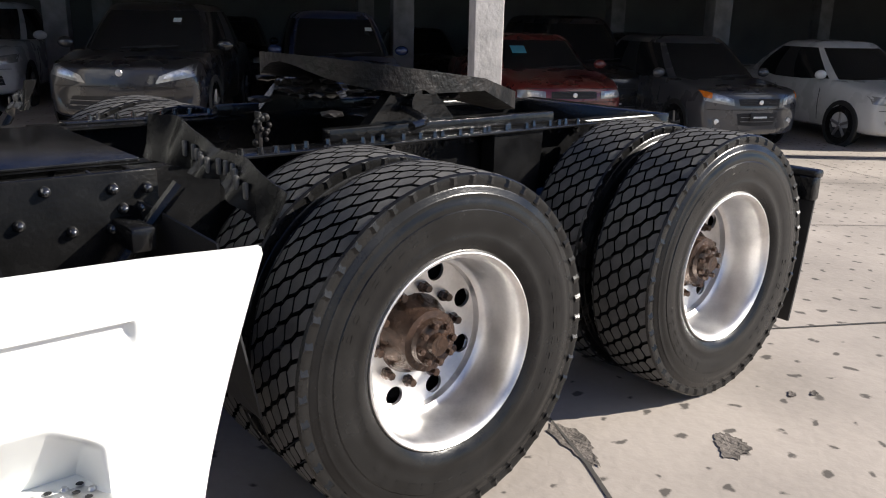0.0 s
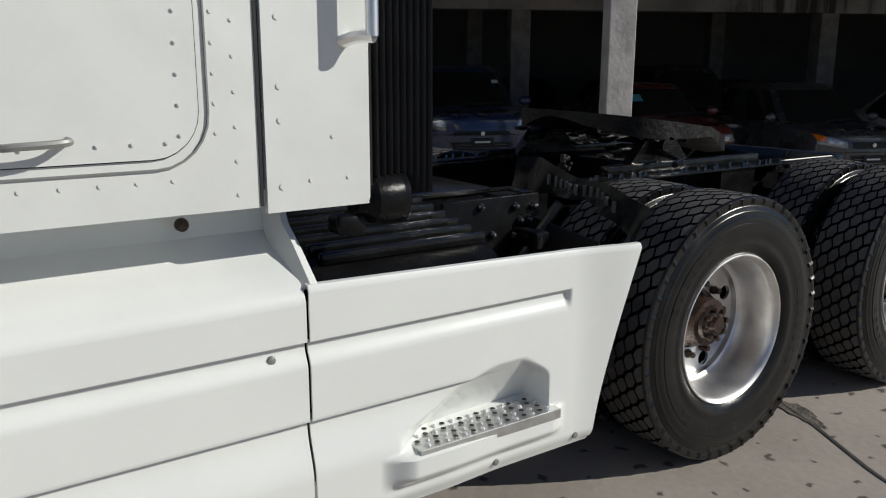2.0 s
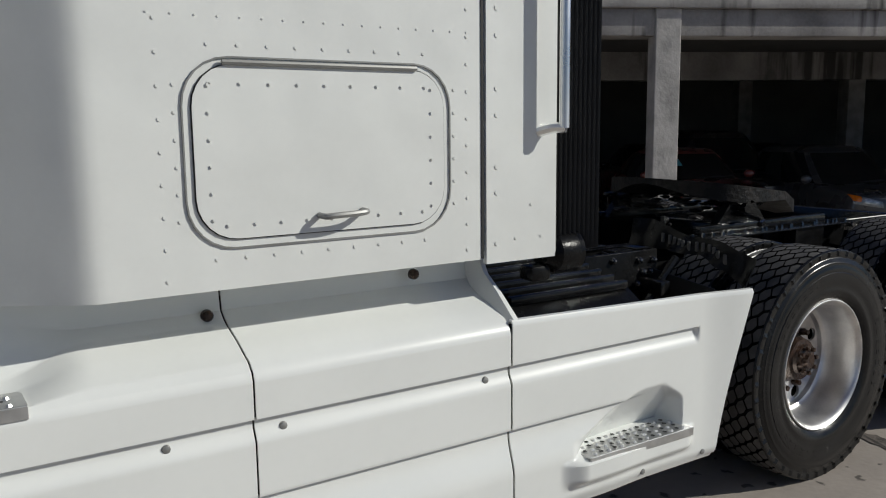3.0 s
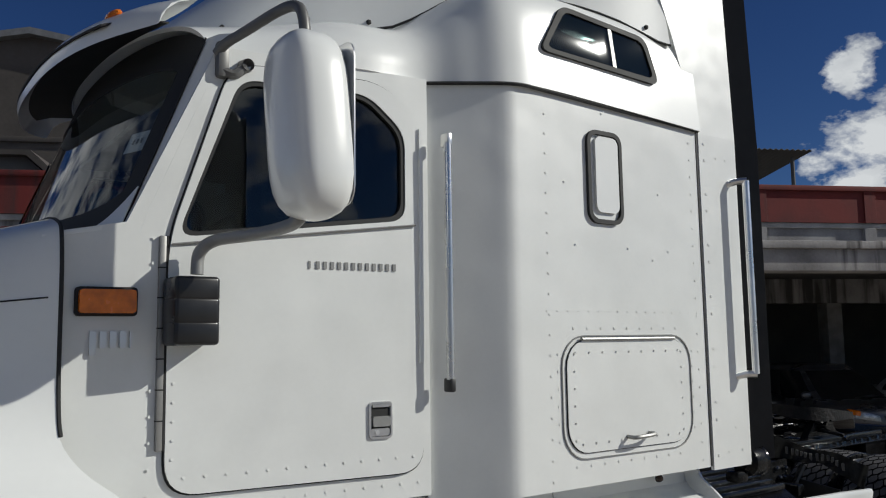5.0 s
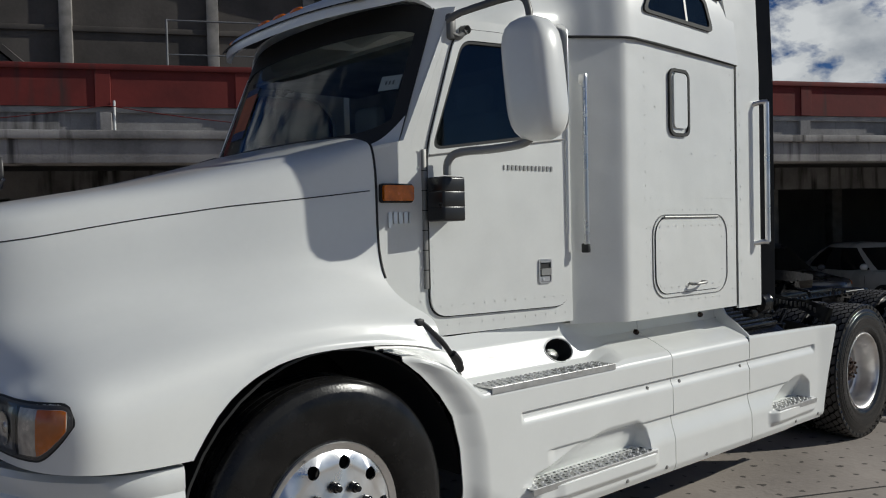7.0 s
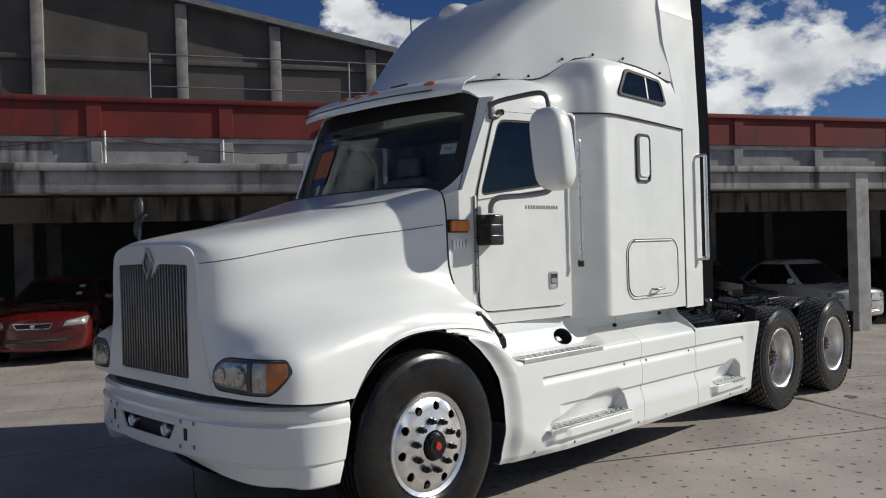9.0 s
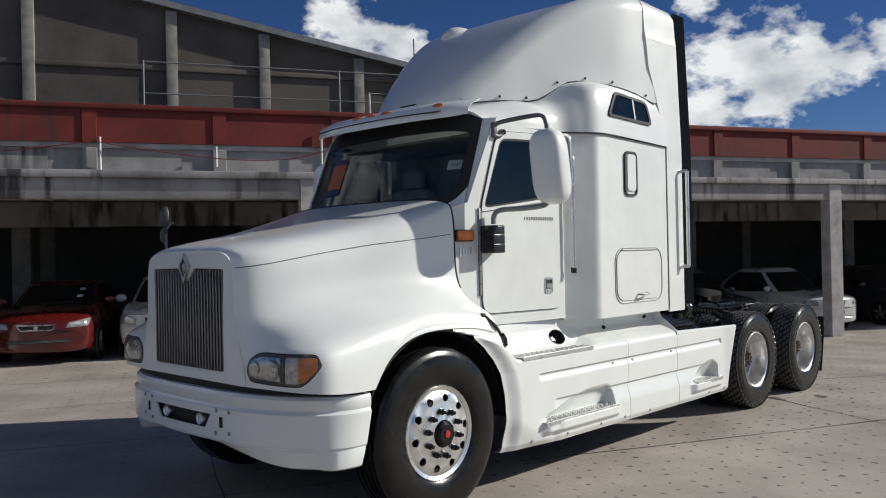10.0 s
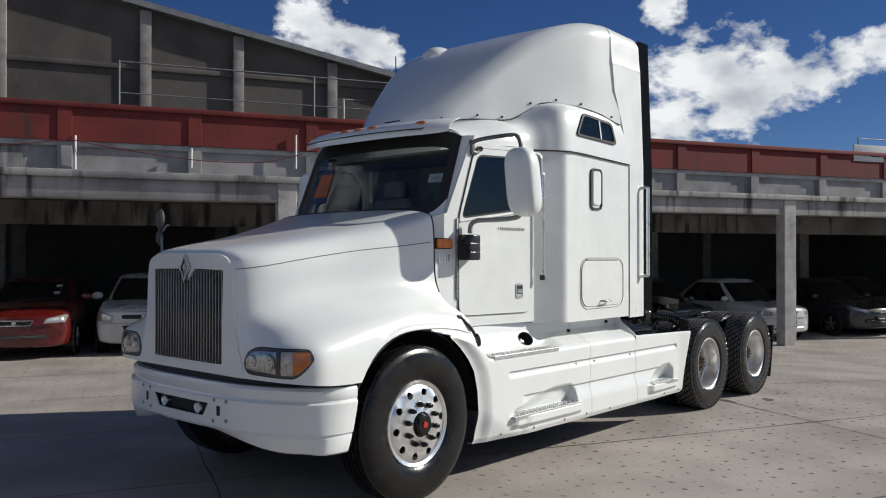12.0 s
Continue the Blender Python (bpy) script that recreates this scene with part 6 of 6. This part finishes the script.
def build_roof_clutter():
    r = thing("roof_railing", "thin grey pipe railing on the garage roof edge", "railing", FM2)
    for k, u in enumerate((8.2, 10.7, 14.35)):
        part("rail_post", tube([(-u, 1.6, 2.63), (-u, 1.6, 5.35)], 0.018, 8), M["roof_edge"], r)
    part("top_rail", tube([(-14.35, 1.6, 5.33), (-4.5, 1.6, 5.33)], 0.014, 8), M["roof_edge"], r)
    part("mid_rail", tube([(-14.35, 1.6, 4.75), (-4.5, 1.6, 4.75)], 0.011, 8), M["roof_edge"], r)
    g = thing("roof_frame", "small white pipe frame standing on the garage roof", "frame", FM2)
    part("hoop", tube([(-10.2, 1.2, 2.63), (-10.2, 1.2, 4.85), (-9.3, 1.2, 4.85), (-9.3, 1.2, 2.63)], 0.03, 8, smooth_steps=1), M["pillar"], g)
    s = thing("roof_sign", "white board sign with worn lettering on the roof edge", "sign", FM2)
    part("board", fbox(-5.2, -2.1, 0.0, 0.04, 4.02, 4.42, 0.005), M["paper"], s)
    for k in range(5):
        part("letter_bar", fbox(-2.95 - 0.42 * k, -2.65 - 0.42 * k, -0.006, 0.002, 4.14, 4.24), M["inner"], s)
    for u in (-2.3, -4.9):
        part("sign_post", tube([(-u, 0.06, 4.28), (-u, 0.06, 4.6)], 0.015, 6), M["roof_edge"], s)
    part("sign_rail", tube([(2.3, 0.06, 4.58), (4.9, 0.06, 4.58)], 0.012, 6), M["roof_edge"], s)
    c = thing("roof_canopy", "small dark corrugated canopy on thin posts above the roof", "canopy", FM2)
    bm = sheet([[(-2.6 - 0.06 * k, v, 5.36 + 0.03 * (k % 2) - 0.10 * (v - 2.0)) for v in (2.0, 3.2, 4.5)] for k in range(48)])
    part("canopy_roof", thicken(bm, 0.01), M["inner"], c)
    for u in (2.85, 5.2):
        for v in (2.3, 4.3):
            part("canopy_post", tube([(-u, v, 2.63), (-u, v, 5.28 - 0.10 * (v - 2.3))], 0.04, 8), M["inner"], c)
    hut = thing("roof_hut", "low dark tin roof hut on the garage roof", "hut", FM2)
    part("hut_wall", slab([(-22.5, 2.63), (-22.5, 5.0), (-17.3, 5.0), (-16.4, 4.2), (-16.4, 2.63)], [], lambda u, v, d: (u, 2.55 + d, v), 1.8), M["inner"], hut, smooth=False)
    part("hut_roof", slab([(-22.7, 5.0), (-22.7, 5.09), (-17.18, 5.09), (-16.25, 4.22), (-16.25, 4.12), (-17.25, 5.0)], [], lambda u, v, d: (u, 2.35 + d, v), 2.2), M["shed"], hut, smooth=False)
    w = tube([(-15.1, -0.08, 3.62), (-14.2, -0.1, 3.48), (-13.0, -0.1, 3.36), (-12.0, -0.1, 3.38), (-11.3, -0.08, 3.55)], 0.008, 6)
    tube([(-18.5, -0.08, 3.45), (-16.8, -0.1, 3.40), (-15.1, -0.08, 3.62)], 0.008, 6, w)
    solid("hanging_cable", w, M["red_paint"], "thin red cable hanging along the parapet", "cable", m=FM2)
    bm = slab([(-1.9, 2.6), (0.2, 2.6), (-0.6, 5.05)], [], lambda u, v, d: (u, 9.0 + d, v), 3.0)
    solid("far_gable", bm, M["shed"], "small far gable roof above the parapet", "roof", m=FM2, smooth=False)
    e = thing("fire_extinguisher", "red fire extinguisher with a white label on the pillar", "extinguisher", FM)
    part("bottle", lathe([(0.98, 0.01), (0.98, 0.075), (1.02, 0.085), (1.38, 0.085), (1.45, 0.05), (1.47, 0.02), (1.52, 0.02)], 20, "z", at=(-16.95, -0.07, 0)), M["red_lens"], e)
    part("label", slab(rounded(-16.99, -16.91, 1.12, 1.32, 0.01, 3), [], lambda u, v, d: (u, -0.158 - d, v), 0.003), M["paper"], e)
    part("valve", box(-17.0, -16.9, -0.09, -0.05, 1.50, 1.55, 0.008), M["gap"], e)
    part("wall_hook", fbox(16.9, 17.0, -0.02, 0.045, 1.42, 1.48), M["steel"], e)
    bm = fbox(16.72, 17.1, 0.025, 0.045, 1.95, 2.08, 0.003)
    solid("pillar_plaque", bm, M["red_paint"], "small dark red plaque on the white pillar", "plaque", m=FM)


build_roof_clutter()

# parked cars: local x across, front towards -y, origin on the ground below the nose
def car_paint(name, c):
    return mat(name, c, 0.28, vary=0.08, scale=3, coat=0.8, rough_vary=0.06)


def greenhouse(w, belt, top, y0, y1, y2, y3, n=96):
    """Rows of a car's upper body from its belt line to the middle of its roof."""
    rows = []
    for f, inset in ((0.0, 0), (0.2, 0), (0.4, 0), (0.58, 0), (0.74, 0.004), (0.84, 0.012), (0.91, 0.035), (0.965, 0.09), (1.0, 0.20), (1.025, 0.45), (1.035, 0.92)):
        g = min(f, 0.94) / 0.94
        wx = w * (0.94 - 0.21 * g ** 1.25) * (1 - inset)
        ya, yb = y0 + (y1 - y0) * g, y3 + (y2 - y3) * g ** 1.4
        yc, ly = (ya + yb) / 2, (yb - ya) / 2 * (1 - inset * 0.8)
        row = []
        for k in range(n):
            an = 2 * math.pi * k / n
            c, q = math.cos(an), math.sin(an)
            row.append((wx * math.copysign(abs(c) ** 0.46, c), yc + ly * math.copysign(abs(q) ** 0.62, q), belt - 0.03 + (top - belt + 0.03) * f))
        rows.append(row)
    return rows


def build_car(label, paint, m, kind="sedan", width=1.70, height=1.46, length=4.2, lamps=((0.56, 0.62), (0.56, 0.72), (0.95, 0.78), (0.93, 0.64)), grilles=((0.30, 0.28, 0.62, 0.70),), mouth=(0.45, 0.40, 0.34, 0.46), ring_trim=False, plate=True, fog=False, papers=(), amber=False, nose_z=0.72):
    """Grilles and mouth: half widths above and below, then the heights of the lower and upper edge."""
    c = thing("car", label, "car", m, group="cars parked in the garage")
    w = width / 2
    van = kind == "van"
    belt = 1.06 if van else 0.94
    hz = 1.02 if van else 0.90
    st = [(0.0, 0.80, 0.30, 0.56), (0.025, 0.86, 0.24, nose_z - 0.07), (0.09, 0.92, 0.21, nose_z), (0.28, 0.965, 0.19, nose_z + (hz - nose_z) * 0.45), (0.62, 0.99, 0.19, hz - 0.03), (1.0, 1.0, 0.19, hz + 0.02), (1.35, 1.0, 0.20, belt), (2.4, 1.0, 0.20, belt + 0.02), (length - 0.9, 1.0, 0.20, belt + 0.04), (length - 0.2, 0.96, 0.25, belt + 0.02), (length, 0.86, 0.35, belt - 0.08)]
    rows = []
    for y, k, z0, z1 in spline([np.array(q) for q in st], 5):
        hw = w * k
        prof = [(0.0, z0), (0.55, z0), (0.90, z0 + 0.03), (0.975, z0 + 0.12), (1.0, z0 + (z1 - z0) * 0.45), (1.0, z0 + (z1 - z0) * 0.62), (0.98, z0 + (z1 - z0) * 0.80), (0.93, z1 - 0.035), (0.84, z1 - 0.004), (0.45, z1 + 0.022), (0.0, z1 + 0.03)]
        fine = spline([np.array(q) for q in prof], 2)
        full = [tuple(q) for q in fine] + [(-a, b) for a, b in reversed([tuple(q) for q in fine][1:-1])]
        rows.append([(a * hw, y + 0.17 * abs(a) ** 2.6 * max(0, 1 - y / 0.7), b) for a, b in full])
    bm = sheet(rows, close=True)
    n = len(rows[0])
    bm.verts.ensure_lookup_table()
    for r in (0, len(rows) - 1):
        bm.faces.new([bm.verts[r * n + k] for k in range(n)])
    bmesh.ops.recalc_face_normals(bm, faces=bm.faces)
    tree = BVHTree.FromBMesh(bm)
    part("body", bm, paint, c)

    def on_face(x, z, d=0.0):
        hit = tree.ray_cast(Vector((x, -1.0, z)), Vector((0, 1, 0)))[0]
        return (x, (hit.y if hit is not None else 0.1) - d, z)

    def quad(pts, d, bm=None):
        """A patch that lies on the car's face between four corners."""
        a, b, e, f = [Vector(p) for p in pts]
        grid = []
        for i in range(11):
            lo, hi = a.lerp(f, i / 10), b.lerp(e, i / 10)
            bow = 1 - 0.10 * (2 * i / 10 - 1) ** 4
            mid = (lo + hi) / 2
            grid.append([on_face(*(mid + (lo.lerp(hi, j / 5) - mid) * bow), d) for j in range(6)])
        return sheet(grid, bm)

    def opening(name, g, material, d):
        top, low, z0, z1 = g
        return part(name, thicken(quad([(-low, z0), (-top, z1), (top, z1), (low, z0)], d), 0.006), material, c)

    # upper body
    y0, y1, y2, y3 = {"sedan": (0.92, 1.72, 2.75, 3.55), "hatch": (0.85, 1.62, length - 0.75, length - 0.22), "van": (0.80, 1.55, length - 0.5, length - 0.15)}[kind]
    up = greenhouse(w, belt, height, y0, y1, y2, y3)
    part("glasshouse", sheet(up[:6], close=True), M["car_glass"], c, "dark car windows")
    part("roof", thicken(sheet([[(x * 1.004, y, z + 0.004) for x, y, z in row] for row in up[5:]], close=True), 0.012), paint, c)
    N = len(up[0])

    def pillar(name, k0, k1, material):
        part(name, thicken(sheet([[(x * 1.006, y + (y - 2.0) * 0.004, z) for x, y, z in (row[k % N] for k in range(k0, k1 + 1))] for row in up[:6]]), 0.01), material, c)

    q = N // 4
    for s0 in (0, 1):
        corner_f = -q // 2 if s0 else q // 2 + 2 * q
        pillar("a_pillar", corner_f - (1 if s0 else 2), corner_f + (2 if s0 else 1), paint)
        corner_r = q // 2 if s0 else q // 2 + q
        pillar("c_pillar", corner_r - (5 if s0 else 3), corner_r + (3 if s0 else 5), paint)
        side = 0 if s0 else 2 * q
        pillar("b_pillar", side - 1, side + 1, M["gap"])
    for s in (-1, 1):
        mi = bmesh.new()
        bmesh.ops.create_uvsphere(mi, u_segments=14, v_segments=10, radius=1, matrix=Matrix.LocRotScale((s * (w + 0.06), y0 + 0.34, belt + 0.06), None, (0.10, 0.055, 0.07)))
        part("side_mirror", mi, paint, c)
        pts = [(s * a * w, z) for a, z in lamps]
        hl = part("headlight", thicken(quad(pts, 0.008), 0.006), M["car_lamp"], c, "clear headlight")
        mid = sum((Vector(p) for p in pts), Vector((0, 0))) / 4
        part("lamp_bowl", thicken(quad([tuple(mid + (Vector(p) - mid) * 0.52 - Vector((s * 0.03, 0))) for p in pts], 0.013), 0.003), M["lamp_inside"], hl)
        if amber:
            o = [Vector(p) for p in pts]
            part("corner_lamp", thicken(quad([tuple(o[0].lerp(o[3], 0.80).lerp(o[1].lerp(o[2], 0.80), 0.35)), tuple(o[1].lerp(o[2], 0.74)), tuple(o[2]), tuple(o[3].lerp(o[2], 0.35))], 0.015), 0.004), M["amber"], hl, "amber corner lamp")
        if fog:
            fx = on_face(s * w * 0.70, 0.40)
            part("fog_lamp", lathe([(-0.012, 0.01), (-0.010, 0.038), (0.03, 0.046)], 16, "y", at=fx), M["chrome"], c)
        for yy in (0.80, length - 0.82):
            tyre = part("wheel", lathe([(-0.09, 0.19), (-0.10, 0.26), (-0.085, 0.30), (0.085, 0.30), (0.10, 0.26), (0.09, 0.19)], 28, "x", at=(s * (w - 0.09), yy, 0.30)), M["rubber"], c)
            part("arch", lathe([(s * (w - 0.002), 0.27), (s * (w + 0.004), 0.30), (s * (w + 0.003), 0.35), (s * (w - 0.02), 0.36)], 32, "x", at=(0, yy, 0.31)), M["gap"], c)
            rim = part("rim", lathe([(s * 0.085, 0.20), (s * 0.07, 0.185), (s * 0.05, 0.17), (s * 0.05, 0.01)], 24, "x", at=(s * (w - 0.09), yy, 0.30)), M["gap"], tyre)
            for k in range(5):
                an = 2 * math.pi * k / 5 + 0.3
                part("spoke", tube([(s * (w - 0.012), yy + 0.03 * math.cos(an), 0.30 + 0.03 * math.sin(an)), (s * (w - 0.010), yy + 0.19 * math.cos(an), 0.30 + 0.19 * math.sin(an))], 0.022, 6), M["grille"], rim)
        for yy in (y0 + 0.40, (y0 + y3) / 2 + 0.15, y3 - 0.25):
            part("door_seam", tube([(s * (w * 0.975 + 0.004), yy, 0.33), (s * (w * 1.0 + 0.003), yy, 0.56), (s * (w * 0.985 + 0.002), yy, belt - 0.14)], 0.005, 6), M["gap"], c)
        part("door_handle", box(s * (w + 0.002), s * (w + 0.022), (y0 + y3) / 2 - 0.05, (y0 + y3) / 2 + 0.10, belt - 0.19, belt - 0.155, 0.006), paint, c)
        part("wiper", tube([(s * 0.1 - 0.1, y0 - 0.02, belt + 0.02), (s * 0.1 + 0.36, y0 + 0.06, belt + 0.05)], 0.008, 6), M["gap"], c)
    part("hood_seam", tube([on_face(w * a, nose_z - 0.02, 0.002) for a in np.linspace(-0.80, 0.80, 13)], 0.004, 6, smooth_steps=1), M["gap"], c)
    part("bumper_seam", tube([on_face(w * a, 0.565, 0.002) for a in np.linspace(-0.86, 0.86, 13)], 0.004, 6, smooth_steps=1), M["gap"], c)
    for g in grilles:
        opening("grille", g, M["gap"], 0.007)
        top, low, z0, z1 = g
        for k in (1, 2):
            z = z0 + (z1 - z0) * k / 3
            part("grille_slat", tube([on_face(low * a, z, 0.012) for a in np.linspace(-0.95, 0.95, 7)], 0.004, 6, smooth_steps=1), M["black_plastic"], c)
        if ring_trim:
            loop = [(a * low, z0) for a in np.linspace(-1, 1, 7)] + [(a * top, z1) for a in np.linspace(1, -1, 7)] + [(-low, z0)]
            part("grille_trim", tube([on_face(x, z, 0.012) for x, z in loop], 0.011, 6, smooth_steps=1), M["chrome"], c)
    if grilles:
        z = (grilles[0][2] + grilles[0][3]) / 2
        part("car_emblem", lathe([(-0.016, 0.006), (-0.014, 0.030), (-0.006, 0.034)], 14, "y", at=on_face(0, z, 0.012)), M["chrome"], c)
    else:
        part("car_emblem", lathe([(-0.016, 0.012), (-0.014, 0.036), (-0.004, 0.042)], 8, "y", at=on_face(0, nose_z - 0.06, 0.006)), M["chrome"], c)
    opening("lower_grille", mouth, M["gap"], 0.006)
    for k in (1, 2):
        z = mouth[2] + (mouth[3] - mouth[2]) * k / 3
        part("grille_slat", tube([on_face(mouth[1] * a, z, 0.011) for a in np.linspace(-0.95, 0.95, 7)], 0.005, 6, smooth_steps=1), M["grille"], c)
    if plate:
        y = on_face(0, 0.47)[1]
        p = part("number_plate", box(-0.16, 0.16, y - 0.020, y - 0.004, 0.42, 0.52, 0.005), M["gap"], c)
        part("plate_bar", box(-0.11, 0.11, y - 0.023, y - 0.019, 0.455, 0.48), M["paper"], p)
    for x, f, pw, ph, mm in papers:
        g = y0 + (y1 - y0) * f
        z = belt - 0.03 + (height - belt + 0.03) * f * 0.94
        part("paper_label", slab([(-pw, -ph), (pw, -ph), (pw, ph), (-pw, ph)], [], lambda u, v, d: (x + u, g - 0.012 - d + (y1 - y0) / (height - belt) * v, z + v), 0.003), M[mm], c)
    return c


M["car_glass"] = mat("dark_car_glass", (0.012, 0.013, 0.014), 0.08, vary=0.1, spec=0.6, rough_vary=0.03)
M["windscreen_label"] = mat("light_blue_paper", (0.10, 0.42, 0.52), 0.8, vary=0.1)
PAINT = {
    "red": car_paint("faded_red_car_paint", (0.13, 0.018, 0.015)),
    "bright_red": car_paint("red_car_paint", (0.095, 0.007, 0.006)),
    "white": car_paint("white_car_paint", (0.52, 0.52, 0.51)),
    "grey": car_paint("grey_car_paint", (0.05, 0.051, 0.056)),
    "blue": car_paint("blue_car_paint", (0.016, 0.032, 0.095)),
    "black": car_paint("black_car_paint", (0.016, 0.016, 0.018)),
    "dark": car_paint("charcoal_car_paint", (0.016, 0.016, 0.018)),
}


def parked(u, v, turn=0.0):
    p = fac(u, v, 0)
    return Matrix.Translation((p.x, p.y, ground_z(p.x, p.y))) @ FM.to_3x3().to_4x4() @ Matrix.Rotation(radians(turn), 4, "Z")


SWEPT = ((0.44, 0.60), (0.46, 0.68), (0.95, 0.84), (0.95, 0.71))
SQUARE = ((0.48, 0.61), (0.48, 0.71), (0.90, 0.72), (0.90, 0.61))
SMALL = ((0.60, 0.63), (0.62, 0.73), (0.93, 0.77), (0.93, 0.65))
TALL = ((0.60, 0.62), (0.64, 0.80), (0.93, 0.86), (0.94, 0.66))
build_car("grey hatchback car with clear headlights and split black grille", PAINT["grey"], parked(1.78, 0.95, 4), "hatch", 1.70, 1.50, 3.95, ((0.46, 0.62), (0.48, 0.72), (0.90, 0.82), (0.90, 0.68)), ((0.34, 0.31, 0.62, 0.72),), (0.33, 0.28, 0.35, 0.52), fog=True, amber=True, nose_z=0.80)
build_car("white sedan car with a chrome-framed dark grille beside the pillar", PAINT["white"], parked(-0.75, 0.62, 2), "sedan", 1.72, 1.47, 4.4, SMALL, ((0.24, 0.15, 0.58, 0.73),), (0.55, 0.50, 0.30, 0.38), ring_trim=True, fog=True, nose_z=0.78)
build_car("black sedan car parked deep in the garage shade", PAINT["black"], parked(-3.85, 0.75), "sedan", 1.74, 1.45, 4.5, SWEPT, ((0.30, 0.26, 0.58, 0.68),))
build_car("dark van parked between two cars", PAINT["black"], parked(3.15, 2.7), "van", 1.75, 1.75, 4.5, SMALL, ((0.36, 0.34, 0.66, 0.78),), nose_z=0.86)
build_car("faded red sedan car with square headlights and a blue windscreen label", PAINT["red"], parked(4.42, 1.2), "sedan", 1.64, 1.40, 4.2, SQUARE, ((0.32, 0.32, 0.61, 0.71),), papers=((-0.36, 0.62, 0.11, 0.05, "windscreen_label"),), nose_z=0.76)
build_car("dark blue hatchback car with tall headlights", PAINT["blue"], parked(7.35, 1.8), "hatch", 1.70, 1.53, 3.9, TALL, ((0.40, 0.42, 0.56, 0.62),), papers=((0.44, 0.66, 0.05, 0.025, "paper"),), nose_z=0.80)
build_car("charcoal hatchback car with slanted headlights and a wide mouth", PAINT["dark"], parked(10.05, 0.65, -9), "hatch", 1.80, 1.48, 4.0, ((0.42, 0.60), (0.48, 0.69), (0.93, 0.84), (0.93, 0.69)), (), (0.56, 0.62, 0.30, 0.46), plate=False, papers=((0.36, 0.70, 0.05, 0.025, "paper"),), nose_z=0.78)
build_car("silver-white car parked in the shaded back row", PAINT["white"], parked(12.6, 3.4), "sedan", 1.74, 1.46, 4.5, SMALL, ((0.45, 0.42, 0.60, 0.68),), (0.62, 0.66, 0.34, 0.48), plate=False)
build_car("white hatchback car with smoky headlights beside the red one", PAINT["white"], parked(13.95, 0.45, -6), "hatch", 1.66, 1.38, 3.7, ((0.62, 0.58), (0.60, 0.70), (0.95, 0.80), (0.95, 0.60)), ((0.36, 0.35, 0.64, 0.71),), (0.36, 0.28, 0.36, 0.53), plate=False, nose_z=0.78)
build_car("bright red sedan car with an oval chrome grille", PAINT["bright_red"], parked(15.95, 0.4, -8), "sedan", 1.66, 1.32, 4.1, ((0.52, 0.60), (0.58, 0.69), (0.93, 0.75), (0.90, 0.62)), ((0.29, 0.24, 0.58, 0.66),), (0.52, 0.48, 0.36, 0.42), ring_trim=True, plate=False, papers=((0.40, 0.42, 0.05, 0.02, "paper"), (0.40, 0.72, 0.05, 0.02, "paper")))
for u, v in ((0.2, 6.5), (2.6, 7.2), (5.0, 7.0), (9.0, 7.2), (-5.6, 1.2)):
    build_car("dark car standing far back in the garage", PAINT["black"] if u != 9.0 else PAINT["dark"], parked(u, v), "sedan", 1.7, 1.45, 4.3)
